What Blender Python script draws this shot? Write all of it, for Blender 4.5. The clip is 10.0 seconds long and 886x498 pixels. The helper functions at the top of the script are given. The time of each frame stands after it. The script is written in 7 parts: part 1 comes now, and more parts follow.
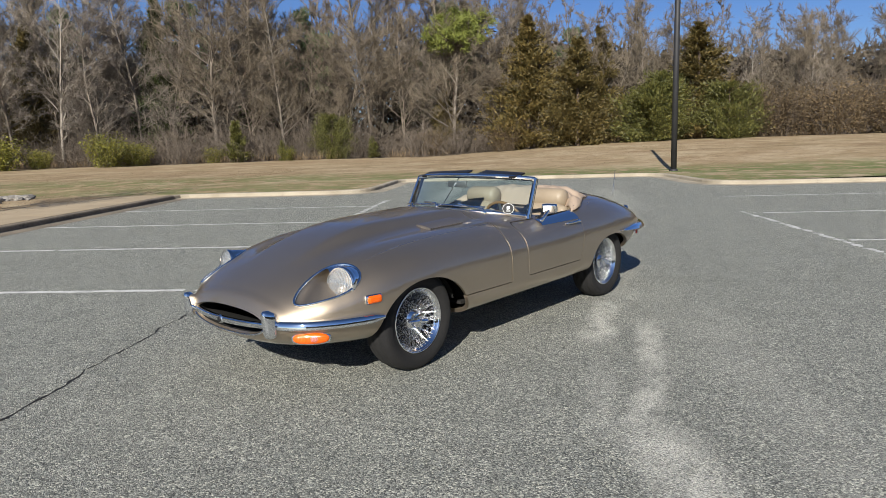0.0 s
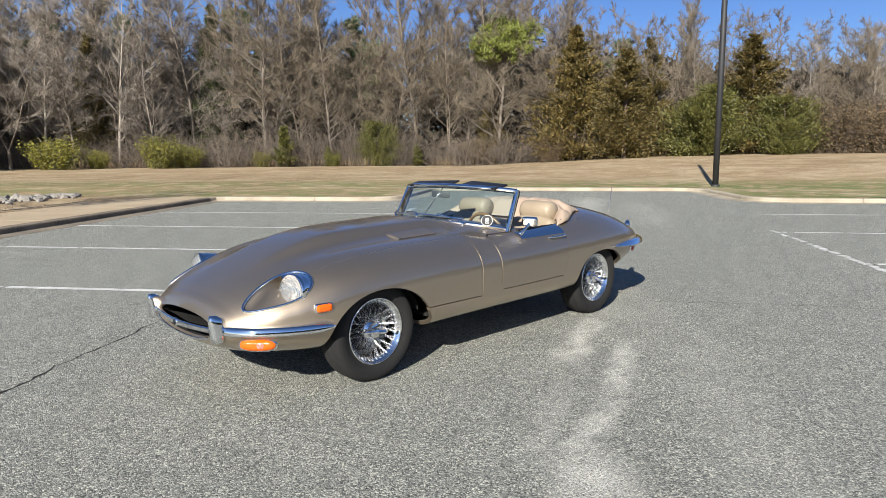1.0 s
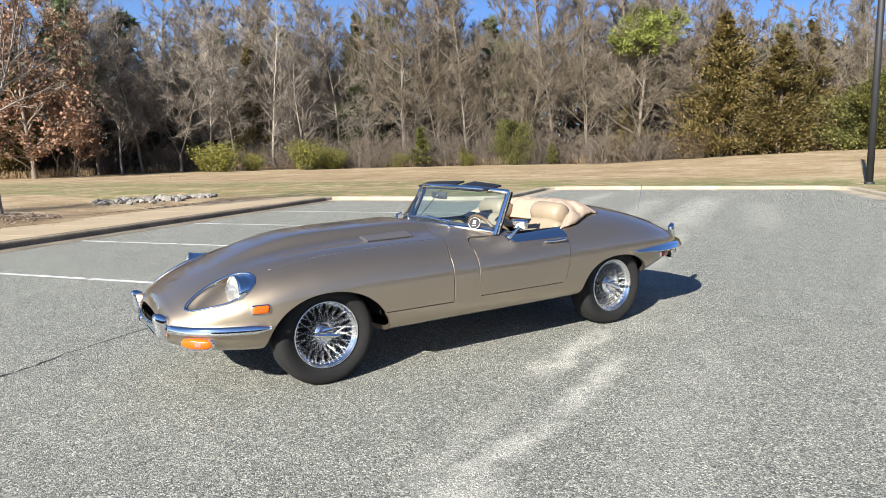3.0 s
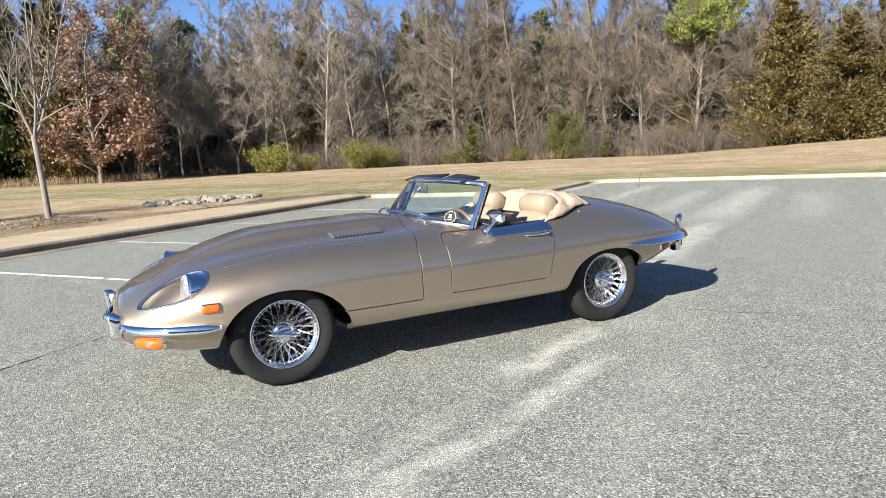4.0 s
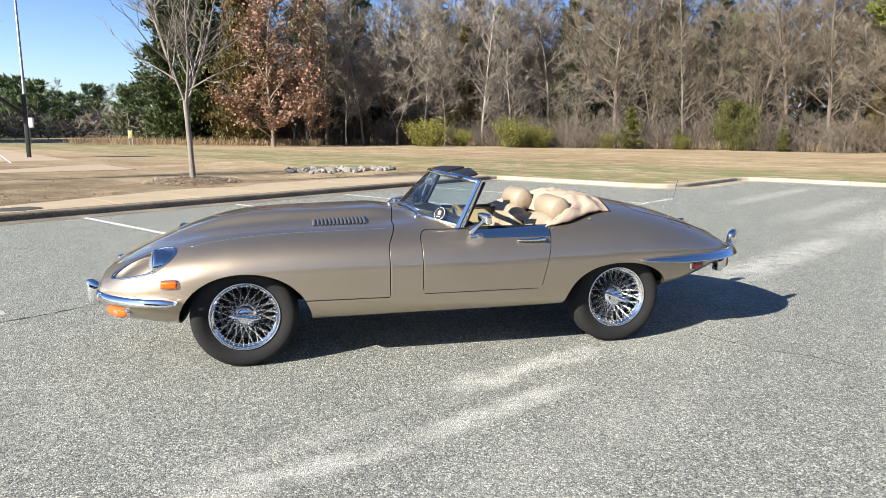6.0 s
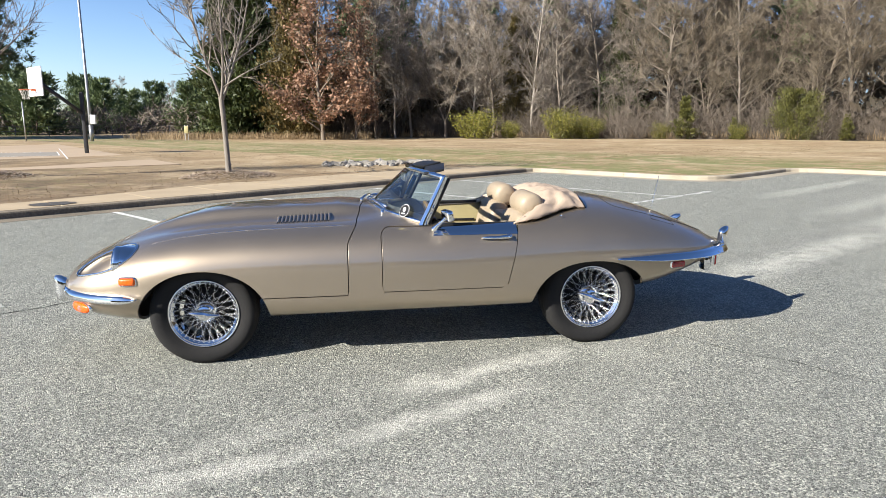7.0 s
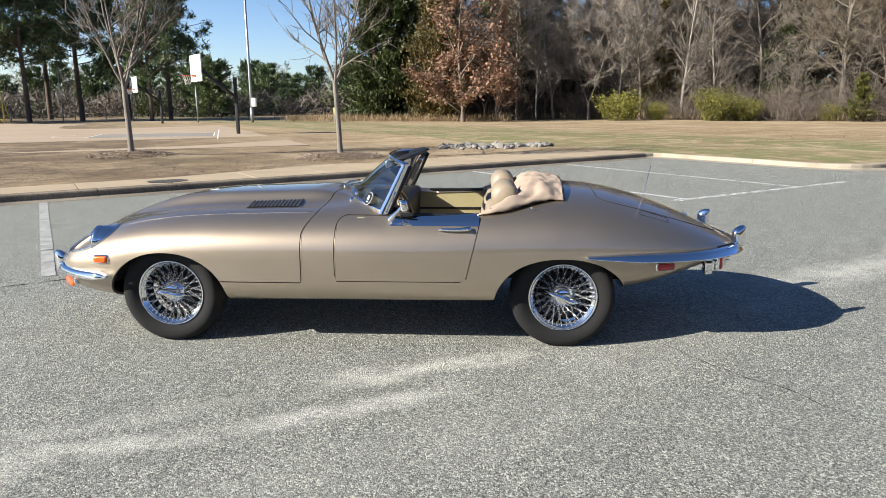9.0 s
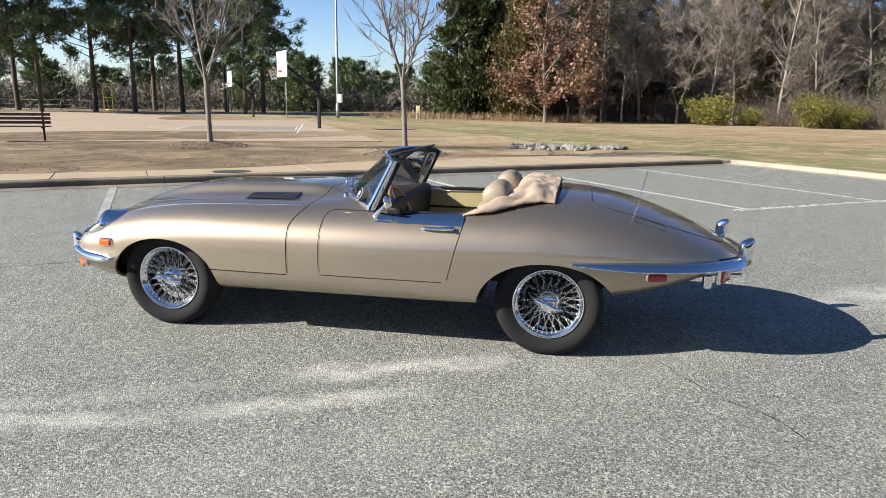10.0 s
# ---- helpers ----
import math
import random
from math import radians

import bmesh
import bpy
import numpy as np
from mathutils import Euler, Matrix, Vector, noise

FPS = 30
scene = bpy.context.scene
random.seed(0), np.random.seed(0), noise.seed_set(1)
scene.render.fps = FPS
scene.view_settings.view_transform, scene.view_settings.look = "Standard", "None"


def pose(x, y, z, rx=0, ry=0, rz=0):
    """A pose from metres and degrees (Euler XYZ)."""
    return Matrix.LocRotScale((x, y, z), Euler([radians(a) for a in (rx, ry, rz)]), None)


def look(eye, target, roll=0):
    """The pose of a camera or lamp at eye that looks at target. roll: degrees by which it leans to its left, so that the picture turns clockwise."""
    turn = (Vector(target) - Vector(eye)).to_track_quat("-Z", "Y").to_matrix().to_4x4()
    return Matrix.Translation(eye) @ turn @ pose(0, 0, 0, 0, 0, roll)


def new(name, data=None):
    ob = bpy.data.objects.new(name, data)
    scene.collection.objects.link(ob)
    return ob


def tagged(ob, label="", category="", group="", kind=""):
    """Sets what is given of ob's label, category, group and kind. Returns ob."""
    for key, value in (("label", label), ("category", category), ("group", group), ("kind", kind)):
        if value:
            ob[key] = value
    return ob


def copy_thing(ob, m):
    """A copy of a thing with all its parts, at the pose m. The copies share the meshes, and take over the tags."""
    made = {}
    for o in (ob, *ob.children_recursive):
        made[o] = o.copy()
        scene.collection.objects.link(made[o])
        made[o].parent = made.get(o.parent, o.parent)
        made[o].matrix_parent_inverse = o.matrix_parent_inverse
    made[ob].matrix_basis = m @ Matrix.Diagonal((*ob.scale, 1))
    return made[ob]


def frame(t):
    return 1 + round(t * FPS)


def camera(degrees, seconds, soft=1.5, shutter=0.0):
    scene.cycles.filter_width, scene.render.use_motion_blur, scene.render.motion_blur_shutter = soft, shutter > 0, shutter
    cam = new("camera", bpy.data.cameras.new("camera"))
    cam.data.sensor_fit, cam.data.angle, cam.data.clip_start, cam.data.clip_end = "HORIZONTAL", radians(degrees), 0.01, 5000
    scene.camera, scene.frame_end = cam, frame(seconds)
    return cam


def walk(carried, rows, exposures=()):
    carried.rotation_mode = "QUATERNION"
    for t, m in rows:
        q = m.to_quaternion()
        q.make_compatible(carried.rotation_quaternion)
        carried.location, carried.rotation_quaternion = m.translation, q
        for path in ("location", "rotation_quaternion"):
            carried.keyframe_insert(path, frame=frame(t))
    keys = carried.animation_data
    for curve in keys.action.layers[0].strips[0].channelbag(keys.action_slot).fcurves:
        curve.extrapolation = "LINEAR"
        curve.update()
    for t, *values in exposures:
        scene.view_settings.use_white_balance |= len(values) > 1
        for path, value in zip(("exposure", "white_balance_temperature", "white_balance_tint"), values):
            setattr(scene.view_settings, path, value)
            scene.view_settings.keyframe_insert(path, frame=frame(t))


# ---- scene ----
cam = camera(66.9, 10.0, soft=0.65)
PATH = [
    (0, (-2.944, -3.511, 1.409), (-1.458, -2.21, 1.092), -1.7),
    (0.5, (-2.719, -3.649, 1.408), (-1.252, -2.325, 1.096), -2.0),
    (1, (-2.525, -3.849, 1.404), (-1.131, -2.443, 1.115), -0.4),
    (1.5, (-2.296, -3.996, 1.398), (-1.021, -2.488, 1.081), -2.6),
    (2, (-2.007, -4.089, 1.412), (-0.789, -2.532, 1.111), -1.8),
    (2.5, (-1.776, -4.258, 1.403), (-0.618, -2.652, 1.124), -2.4),
    (2.7, (-1.67, -4.353, 1.403), (-0.56, -2.713, 1.121), -1.6),
    (4, (-0.908, -4.581, 1.337), (-0.006, -2.82, 1.048), -2.8),
    (4.5, (-0.59, -4.678, 1.388), (0.162, -2.851, 1.079), 0.1),
    (5, (-0.308, -4.683, 1.38), (0.362, -2.824, 1.069), -0.5),
    (5.2, (-0.182, -4.663, 1.352), (0.41, -2.776, 1.053), -1.3),
    (6.3, (0.4, -4.815, 1.423), (0.841, -2.9, 1.05), 0.5),
    (6.5, (0.519, -4.829, 1.422), (0.944, -2.914, 1.035), -0.0),
    (7, (0.82, -4.786, 1.429), (1.124, -2.843, 1.063), -0.2),
    (7.5, (1.128, -4.813, 1.424), (1.373, -2.863, 1.052), -0.8),
    (8, (1.458, -4.845, 1.438), (1.524, -2.889, 1.026), 0.9),
    (8.5, (1.707, -4.758, 1.437), (1.65, -2.802, 1.022), -0.2),
    (9, (1.985, -4.655, 1.447), (1.851, -2.704, 1.031), -0.4),
    (9.5, (2.3, -4.605, 1.44), (1.958, -2.676, 1.037), 0.3),
    (10, (2.553, -4.511, 1.435), (2.178, -2.592, 1.016), 0.9),
]
walk(cam, [(t, look(eye, target, roll)) for t, eye, target, roll in PATH],
     [(0, 0.55), (1.0, 0.90), (2.5, 1.18), (5, 1.36), (7.5, 1.16), (10, 1.04)])

# ---- light ----
SUN_TRAVEL = Vector((1.60, 0.80, -1.0)).normalized()
SUN_ELEVATION = math.asin(-SUN_TRAVEL.z)
world = bpy.data.worlds.new("sky")
scene.world = world
world.use_nodes = True
wt = world.node_tree
wt.nodes.clear()
sky = wt.nodes.new("ShaderNodeTexSky")
sky.sky_type = "NISHITA"
sky.sun_disc = False
sky.sun_elevation = SUN_ELEVATION
sky.sun_rotation = math.atan2(-SUN_TRAVEL.x, -SUN_TRAVEL.y)
sky.air_density, sky.dust_density, sky.ozone_density = 1.0, 0.5, 2.2
sky_back = wt.nodes.new("ShaderNodeBackground")
sky_back.inputs["Strength"].default_value = 0.047
sky_out = wt.nodes.new("ShaderNodeOutputWorld")
sky_tint = wt.nodes.new("ShaderNodeMix")
sky_tint.data_type, sky_tint.blend_type = "RGBA", "MULTIPLY"
sky_tint.inputs[0].default_value = 1.0
sky_tint.inputs[7].default_value = (0.78, 0.93, 1.13, 1.0)
wt.links.new(sky.outputs[0], sky_tint.inputs[6])
# brighter haze low over the horizon, deeper overhead
sky_way = wt.nodes.new("ShaderNodeTexCoord")
sky_axes = wt.nodes.new("ShaderNodeSeparateXYZ")
sky_haze = wt.nodes.new("ShaderNodeValToRGB")
for e, (p, c) in zip([sky_haze.color_ramp.elements[0], sky_haze.color_ramp.elements[1], sky_haze.color_ramp.elements.new(0.30)],
                     ((0.0, (1.12, 1.13, 1.20)), (1.0, (0.46, 0.62, 0.98)), (0.30, (0.72, 0.82, 1.02)))):
    e.position, e.color = p, (*c, 1.0)
sky_deep = wt.nodes.new("ShaderNodeMix")
sky_deep.data_type, sky_deep.blend_type = "RGBA", "MULTIPLY"
sky_deep.inputs[0].default_value = 1.0
wt.links.new(sky_way.outputs["Generated"], sky_axes.inputs[0])
wt.links.new(sky_axes.outputs[2], sky_haze.inputs[0])
wt.links.new(sky_tint.outputs[2], sky_deep.inputs[6])
wt.links.new(sky_haze.outputs[0], sky_deep.inputs[7])
# and paler towards the sun's side than away from it
sky_side = wt.nodes.new("ShaderNodeVectorMath")
sky_side.operation = "DOT_PRODUCT"
sky_side.inputs[1].default_value = Vector((-SUN_TRAVEL.x, -SUN_TRAVEL.y, 0)).normalized()
sky_half = wt.nodes.new("ShaderNodeMath")
sky_half.operation = "MULTIPLY_ADD"
sky_half.inputs[1].default_value, sky_half.inputs[2].default_value = 0.5, 0.5
sky_glow = wt.nodes.new("ShaderNodeValToRGB")
for e, (p, c) in zip([sky_glow.color_ramp.elements[0], sky_glow.color_ramp.elements[1], sky_glow.color_ramp.elements.new(0.55)],
                     ((0.0, (0.74, 0.84, 1.02)), (1.0, (2.4, 2.1, 1.85)), (0.55, (2.1, 1.85, 1.62)))):
    e.position, e.color = p, (*c, 1.0)
sky_full = wt.nodes.new("ShaderNodeMix")
sky_full.data_type, sky_full.blend_type = "RGBA", "MULTIPLY"
sky_low = wt.nodes.new("ShaderNodeMath")
sky_low.operation, sky_low.use_clamp = "MULTIPLY_ADD", True
sky_low.inputs[1].default_value, sky_low.inputs[2].default_value = -2.0, 1.15
wt.links.new(sky_axes.outputs[2], sky_low.inputs[0])
wt.links.new(sky_low.outputs[0], sky_full.inputs[0])
wt.links.new(sky_way.outputs["Generated"], sky_side.inputs[0])
wt.links.new(sky_side.outputs["Value"], sky_half.inputs[0])
wt.links.new(sky_half.outputs[0], sky_glow.inputs[0])
wt.links.new(sky_deep.outputs[2], sky_full.inputs[6])
wt.links.new(sky_glow.outputs[0], sky_full.inputs[7])
wt.links.new(sky_full.outputs[2], sky_back.inputs[0])
wt.links.new(sky_back.outputs[0], sky_out.inputs[0])
sun_data = bpy.data.lights.new("sun", "SUN")
sun_data.energy, sun_data.angle, sun_data.color = 5.0, radians(0.53), (1.0, 0.955, 0.865)
sun = new("sun", sun_data)
sun.rotation_euler = SUN_TRAVEL.to_track_quat("-Z", "Y").to_euler()
sun.location = (0, 0, 30)


# ---- materials ----
class Nodes:
    """A material's node tree with short ways to add and join nodes."""

    def __init__(self, name):
        self.m = bpy.data.materials.new(name)
        self.m.use_nodes = True
        self.t = self.m.node_tree
        self.b = self.t.nodes["Principled BSDF"]
        self.co = None

    def add(self, kind, **values):
        n = self.t.nodes.new(kind)
        for key, v in values.items():
            n.inputs[key].default_value = v
        return n

    def link(self, a, b):
        self.t.links.new(a, b)

    def coords(self):
        if self.co is None:
            self.co = self.t.nodes.new("ShaderNodeTexCoord").outputs["Object"]
        return self.co

    def noise(self, scale, detail=4.0, rough=0.55, stretch=None, distortion=0.0):
        n = self.add("ShaderNodeTexNoise", Scale=scale, Detail=detail, Roughness=rough, Distortion=distortion)
        if stretch:
            mp = self.add("ShaderNodeMapping", Scale=stretch)
            self.link(self.coords(), mp.inputs[0])
            self.link(mp.outputs[0], n.inputs["Vector"])
        else:
            self.link(self.coords(), n.inputs["Vector"])
        return n.outputs["Fac"]

    def cells(self, scale, feature="F1"):
        n = self.add("ShaderNodeTexVoronoi", Scale=scale)
        n.feature = feature
        self.link(self.coords(), n.inputs["Vector"])
        return n

    def ramp(self, fac, *stops):
        n = self.t.nodes.new("ShaderNodeValToRGB")
        el = n.color_ramp.elements
        while len(el) < len(stops):
            el.new(0.5)
        for e, (p, c) in zip(el, stops):
            e.position = p
            e.color = (*c, 1.0) if isinstance(c, tuple) else (c, c, c, 1.0)
        self.link(fac, n.inputs[0])
        return n.outputs[0]

    def mix(self, fac, a, b, blend="MIX"):
        n = self.t.nodes.new("ShaderNodeMix")
        n.data_type, n.blend_type = "RGBA", blend
        for key, v in ((0, fac), (6, a), (7, b)):
            if isinstance(v, (int, float)):
                n.inputs[key].default_value = v if key == 0 else (v, v, v, 1)
            elif isinstance(v, tuple):
                n.inputs[key].default_value = (*v, 1.0)
            else:
                self.link(v, n.inputs[key])
        return n.outputs[2]

    def math(self, op, a, b=0.0, c=0.0):
        n = self.t.nodes.new("ShaderNodeMath")
        n.operation = op
        for key, v in enumerate((a, b, c)):
            if isinstance(v, (int, float)):
                n.inputs[key].default_value = v
            else:
                self.link(v, n.inputs[key])
        return n.outputs[0]

    def bump(self, height, strength=0.3, distance=0.01):
        n = self.add("ShaderNodeBump", Strength=strength, Distance=distance)
        self.link(height, n.inputs["Height"])
        self.link(n.outputs[0], self.b.inputs["Normal"])

    def set(self, **values):
        for key, v in values.items():
            key = key.replace("_", " ")
            if isinstance(v, (int, float)):
                self.b.inputs[key].default_value = v
            elif isinstance(v, tuple):
                self.b.inputs[key].default_value = (*v, 1.0)
            else:
                self.link(v, self.b.inputs[key])
        return self


def plain(name, dark, light, rough=0.6, metal=0.0, s1=2.0, s2=60.0, bump=0.25, dist=0.004, coat=0.0, stretch=None, island=0.0):
    """A surface with broad and fine variation between two colours and a fine relief."""
    n = Nodes(name)
    broad, fine = n.noise(s1, 3), n.noise(s2, 5, 0.65, stretch)
    fac = n.math("ADD", n.math("MULTIPLY", broad, 0.5), n.math("MULTIPLY", fine, 0.5))
    fac = n.ramp(fac, (0.33, 0.0), (0.67, 1.0))
    if island:
        geo = n.t.nodes.new("ShaderNodeNewGeometry").outputs["Random Per Island"]
        fac = n.mix(island, fac, geo)
    colour = n.mix(fac, dark, light)
    n.set(Base_Color=colour, Metallic=metal, Coat_Weight=coat)
    n.set(Roughness=n.math("ADD", n.math("MULTIPLY", fine, 0.2), rough - 0.1))
    n.bump(fine, bump, dist)
    return n.m


def make_paint():
    n = Nodes("bronze_metallic_paint")
    flake = n.cells(900.0)
    broad = n.noise(1.5, 3)
    tint = n.mix(n.ramp(broad, (0.3, 0.0), (0.7, 1.0)), (0.366, 0.300, 0.222), (0.396, 0.325, 0.242))
    tint = n.mix(n.math("MULTIPLY", flake.outputs["Color"], 0.10), tint, (0.47, 0.390, 0.305))
    dust = n.noise(14.0, 6, 0.7)
    n.set(Base_Color=tint, Metallic=0.93, Coat_Weight=1.0, Coat_Roughness=n.math("ADD", n.math("MULTIPLY", dust, 0.05), 0.01))
    n.set(Roughness=n.math("ADD", n.math("MULTIPLY", dust, 0.06), 0.44), Coat_IOR=1.8)
    n.bump(n.noise(900, 1), 0.012, 0.001)
    return n.m


def make_chrome():
    n = Nodes("chrome")
    smear = n.noise(22, 5, 0.7)
    n.set(Base_Color=(0.80, 0.81, 0.83), Metallic=1.0, Roughness=n.math("ADD", n.math("MULTIPLY", smear, 0.035), 0.0))
    return n.m


def make_glass(name, tint=(0.9, 0.97, 0.95), rough=0.0):
    n = Nodes(name)
    clear = n.t.nodes.new("ShaderNodeBsdfTransparent")
    clear.inputs[0].default_value = (*tint, 1.0)
    shine = n.t.nodes.new("ShaderNodeBsdfGlossy")
    shine.inputs["Roughness"].default_value = 0.02
    fres = n.add("ShaderNodeFresnel", IOR=2.0)
    both = n.t.nodes.new("ShaderNodeMixShader")
    smear = n.math("ADD", fres.outputs[0], n.math("MULTIPLY", n.ramp(n.noise(6, 5), (0.4, 0.0), (0.8, 1.0)), 0.03))
    n.link(smear, both.inputs[0])
    n.link(clear.outputs[0], both.inputs[1])
    n.link(shine.outputs[0], both.inputs[2])
    n.link(both.outputs[0], n.t.nodes["Material Output"].inputs[0])
    return n.m


def make_lens(name, colour, rough=0.12, trans=0.25):
    n = Nodes(name)
    n.set(Base_Color=colour, Roughness=rough, Coat_Weight=0.6, Coat_Roughness=0.03)
    w = n.t.nodes.new("ShaderNodeTexWave")
    w.inputs["Scale"].default_value = 40
    n.link(n.coords(), w.inputs[0])
    n.bump(w.outputs["Fac"], 0.3, 0.002)
    return n.m


def make_ribbed(name):
    """Pressed headlamp glass: bright upright ribs over a silvered bowl."""
    n = Nodes(name)
    w = n.t.nodes.new("ShaderNodeTexWave")
    w.bands_direction = "Y"
    w.inputs["Scale"].default_value = 34
    n.link(n.coords(), w.inputs[0])
    n.set(Base_Color=(0.30, 0.32, 0.34), Roughness=0.06, Coat_Weight=0.6)
    n.bump(w.outputs["Fac"], 0.8, 0.003)
    clear = n.t.nodes.new("ShaderNodeBsdfTransparent")
    both = n.t.nodes.new("ShaderNodeMixShader")
    n.link(n.ramp(w.outputs["Fac"], (0.2, 0.30), (0.8, 0.62)), both.inputs[0])
    n.link(n.b.outputs[0], both.inputs[1])
    n.link(clear.outputs[0], both.inputs[2])
    n.link(both.outputs[0], n.t.nodes["Material Output"].inputs[0])
    return n.m


LOT = radians(36.0)
CU, SU = math.cos(LOT), math.sin(LOT)


def lot(u, v, z=0.0):
    """World place of the lot's own axes: u along the sidewalk's kerb, v across the aisle."""
    return Vector((CU * u + SU * v, SU * u - CU * v, z))


def make_asphalt():
    n = Nodes("worn_asphalt")
    turn = n.add("ShaderNodeMapping", Rotation=(0, 0, -LOT))
    n.link(n.coords(), turn.inputs[0])
    axes = n.t.nodes.new("ShaderNodeSeparateXYZ")
    n.link(turn.outputs[0], axes.inputs[0])
    u, v = axes.outputs[0], n.math("MULTIPLY", axes.outputs[1], -1.0)
    stone, coarse = n.cells(200.0), n.cells(125.0)
    pick = n.ramp(stone.outputs["Color"], (0.05, 0.0), (0.95, 1.0))
    pick2 = n.t.nodes.new("ShaderNodeSeparateColor")
    n.link(coarse.outputs["Color"], pick2.inputs[0])
    broad, mid = n.noise(0.35, 5, 0.6), n.noise(3.0, 5, 0.6)
    stones = n.mix(pick, (0.020, 0.022, 0.020), (0.450, 0.456, 0.400))
    pale = n.ramp(pick2.outputs[0], (0.78, 0.0), (0.84, 1.0))
    stones = n.mix(n.math("MULTIPLY", pale, 0.75), stones, (0.67, 0.66, 0.55))
    pit = n.ramp(pick2.outputs[1], (0.76, 0.0), (0.84, 1.0))
    stones = n.mix(n.math("MULTIPLY", pit, 0.85), stones, (0.022, 0.023, 0.024))
    clump = n.ramp(n.noise(30, 4, 0.7), (0.30, 0.0), (0.70, 1.0))
    stones = n.mix(0.10, stones, n.mix(clump, (0.055, 0.058, 0.053), (0.335, 0.34, 0.30)))
    base = n.mix(n.math("MULTIPLY", n.ramp(broad, (0.3, 0.0), (0.7, 1.0)), 0.15), stones, (0.225, 0.23, 0.205))
    base = n.mix(n.math("MULTIPLY", n.ramp(mid, (0.35, 1.0), (0.6, 0.0)), 0.20), base, (0.085, 0.092, 0.080))
    # chalky dust in long streaks along the aisle: start, end, half width, weight
    grain = n.ramp(n.noise(85, 4, 0.75), (0.42, 0.12), (0.60, 1.0))
    blot = n.ramp(n.noise(4.5, 6, 0.7), (0.37, 0.22), (0.54, 1.0))
    ragged = n.math("MULTIPLY", n.math("SUBTRACT", n.noise(3.2, 5, 0.65), 0.5), 0.22)
    vv = n.math("ADD", v, ragged)
    dust = None
    for u0, v0, u1, v1, w, k in (
            (0.0, 1.72, 1.5, 2.02, 0.15, 0.95), (-1.35, 1.72, -0.5, 2.02, 0.13, 0.95), (-0.55, 2.0, 0.75, 2.2, 0.12, 0.9), (-2.6, 1.95, -1.1, 1.78, 0.26, 0.95), (-1.5, 1.55, -0.1, 1.74, 0.10, 0.45),
            (3.6, 1.85, 8.5, 2.25, 0.34, 0.9), (7.5, 2.1, 17.0, 2.8, 0.55, 0.75), (9.0, 1.1, 16.0, 1.4, 0.40, 0.5), (11.0, -0.5, 18.5, -0.2, 0.35, 0.6), (8.0, 3.6, 15.0, 3.9, 0.5, 0.35), (1.0, 2.3, 4.2, 2.1, 0.5, 0.25), (-3.0, 2.5, 1.5, 2.7, 0.35, 0.22)):
        t = n.math("DIVIDE", n.math("SUBTRACT", u, u0), u1 - u0)
        line = n.math("ADD", n.math("MULTIPLY", t, v1 - v0), v0)
        side = n.ramp(n.math("DIVIDE", n.math("ABSOLUTE", n.math("SUBTRACT", vv, line)), w), (0.0, 1.0), (0.45, 0.7), (1.0, 0.0))
        ends = n.ramp(t, (0.0, 0.0), (0.22, 1.0), (0.75, 1.0), (1.0, 0.0))
        one = n.math("MULTIPLY", n.math("MULTIPLY", side, ends), k)
        dust = one if dust is None else n.math("MAXIMUM", dust, one)
    dust = n.math("MULTIPLY", n.math("MULTIPLY", dust, blot), grain)
    base = n.mix(dust, base, (0.70, 0.675, 0.60))
    n.set(Base_Color=base, Roughness=0.82)
    height = n.math("ADD", n.math("MULTIPLY", stone.outputs["Distance"], -1.0), n.math("MULTIPLY", coarse.outputs["Distance"], -1.0))
    n.bump(height, 0.65, 0.007)
    return n.m


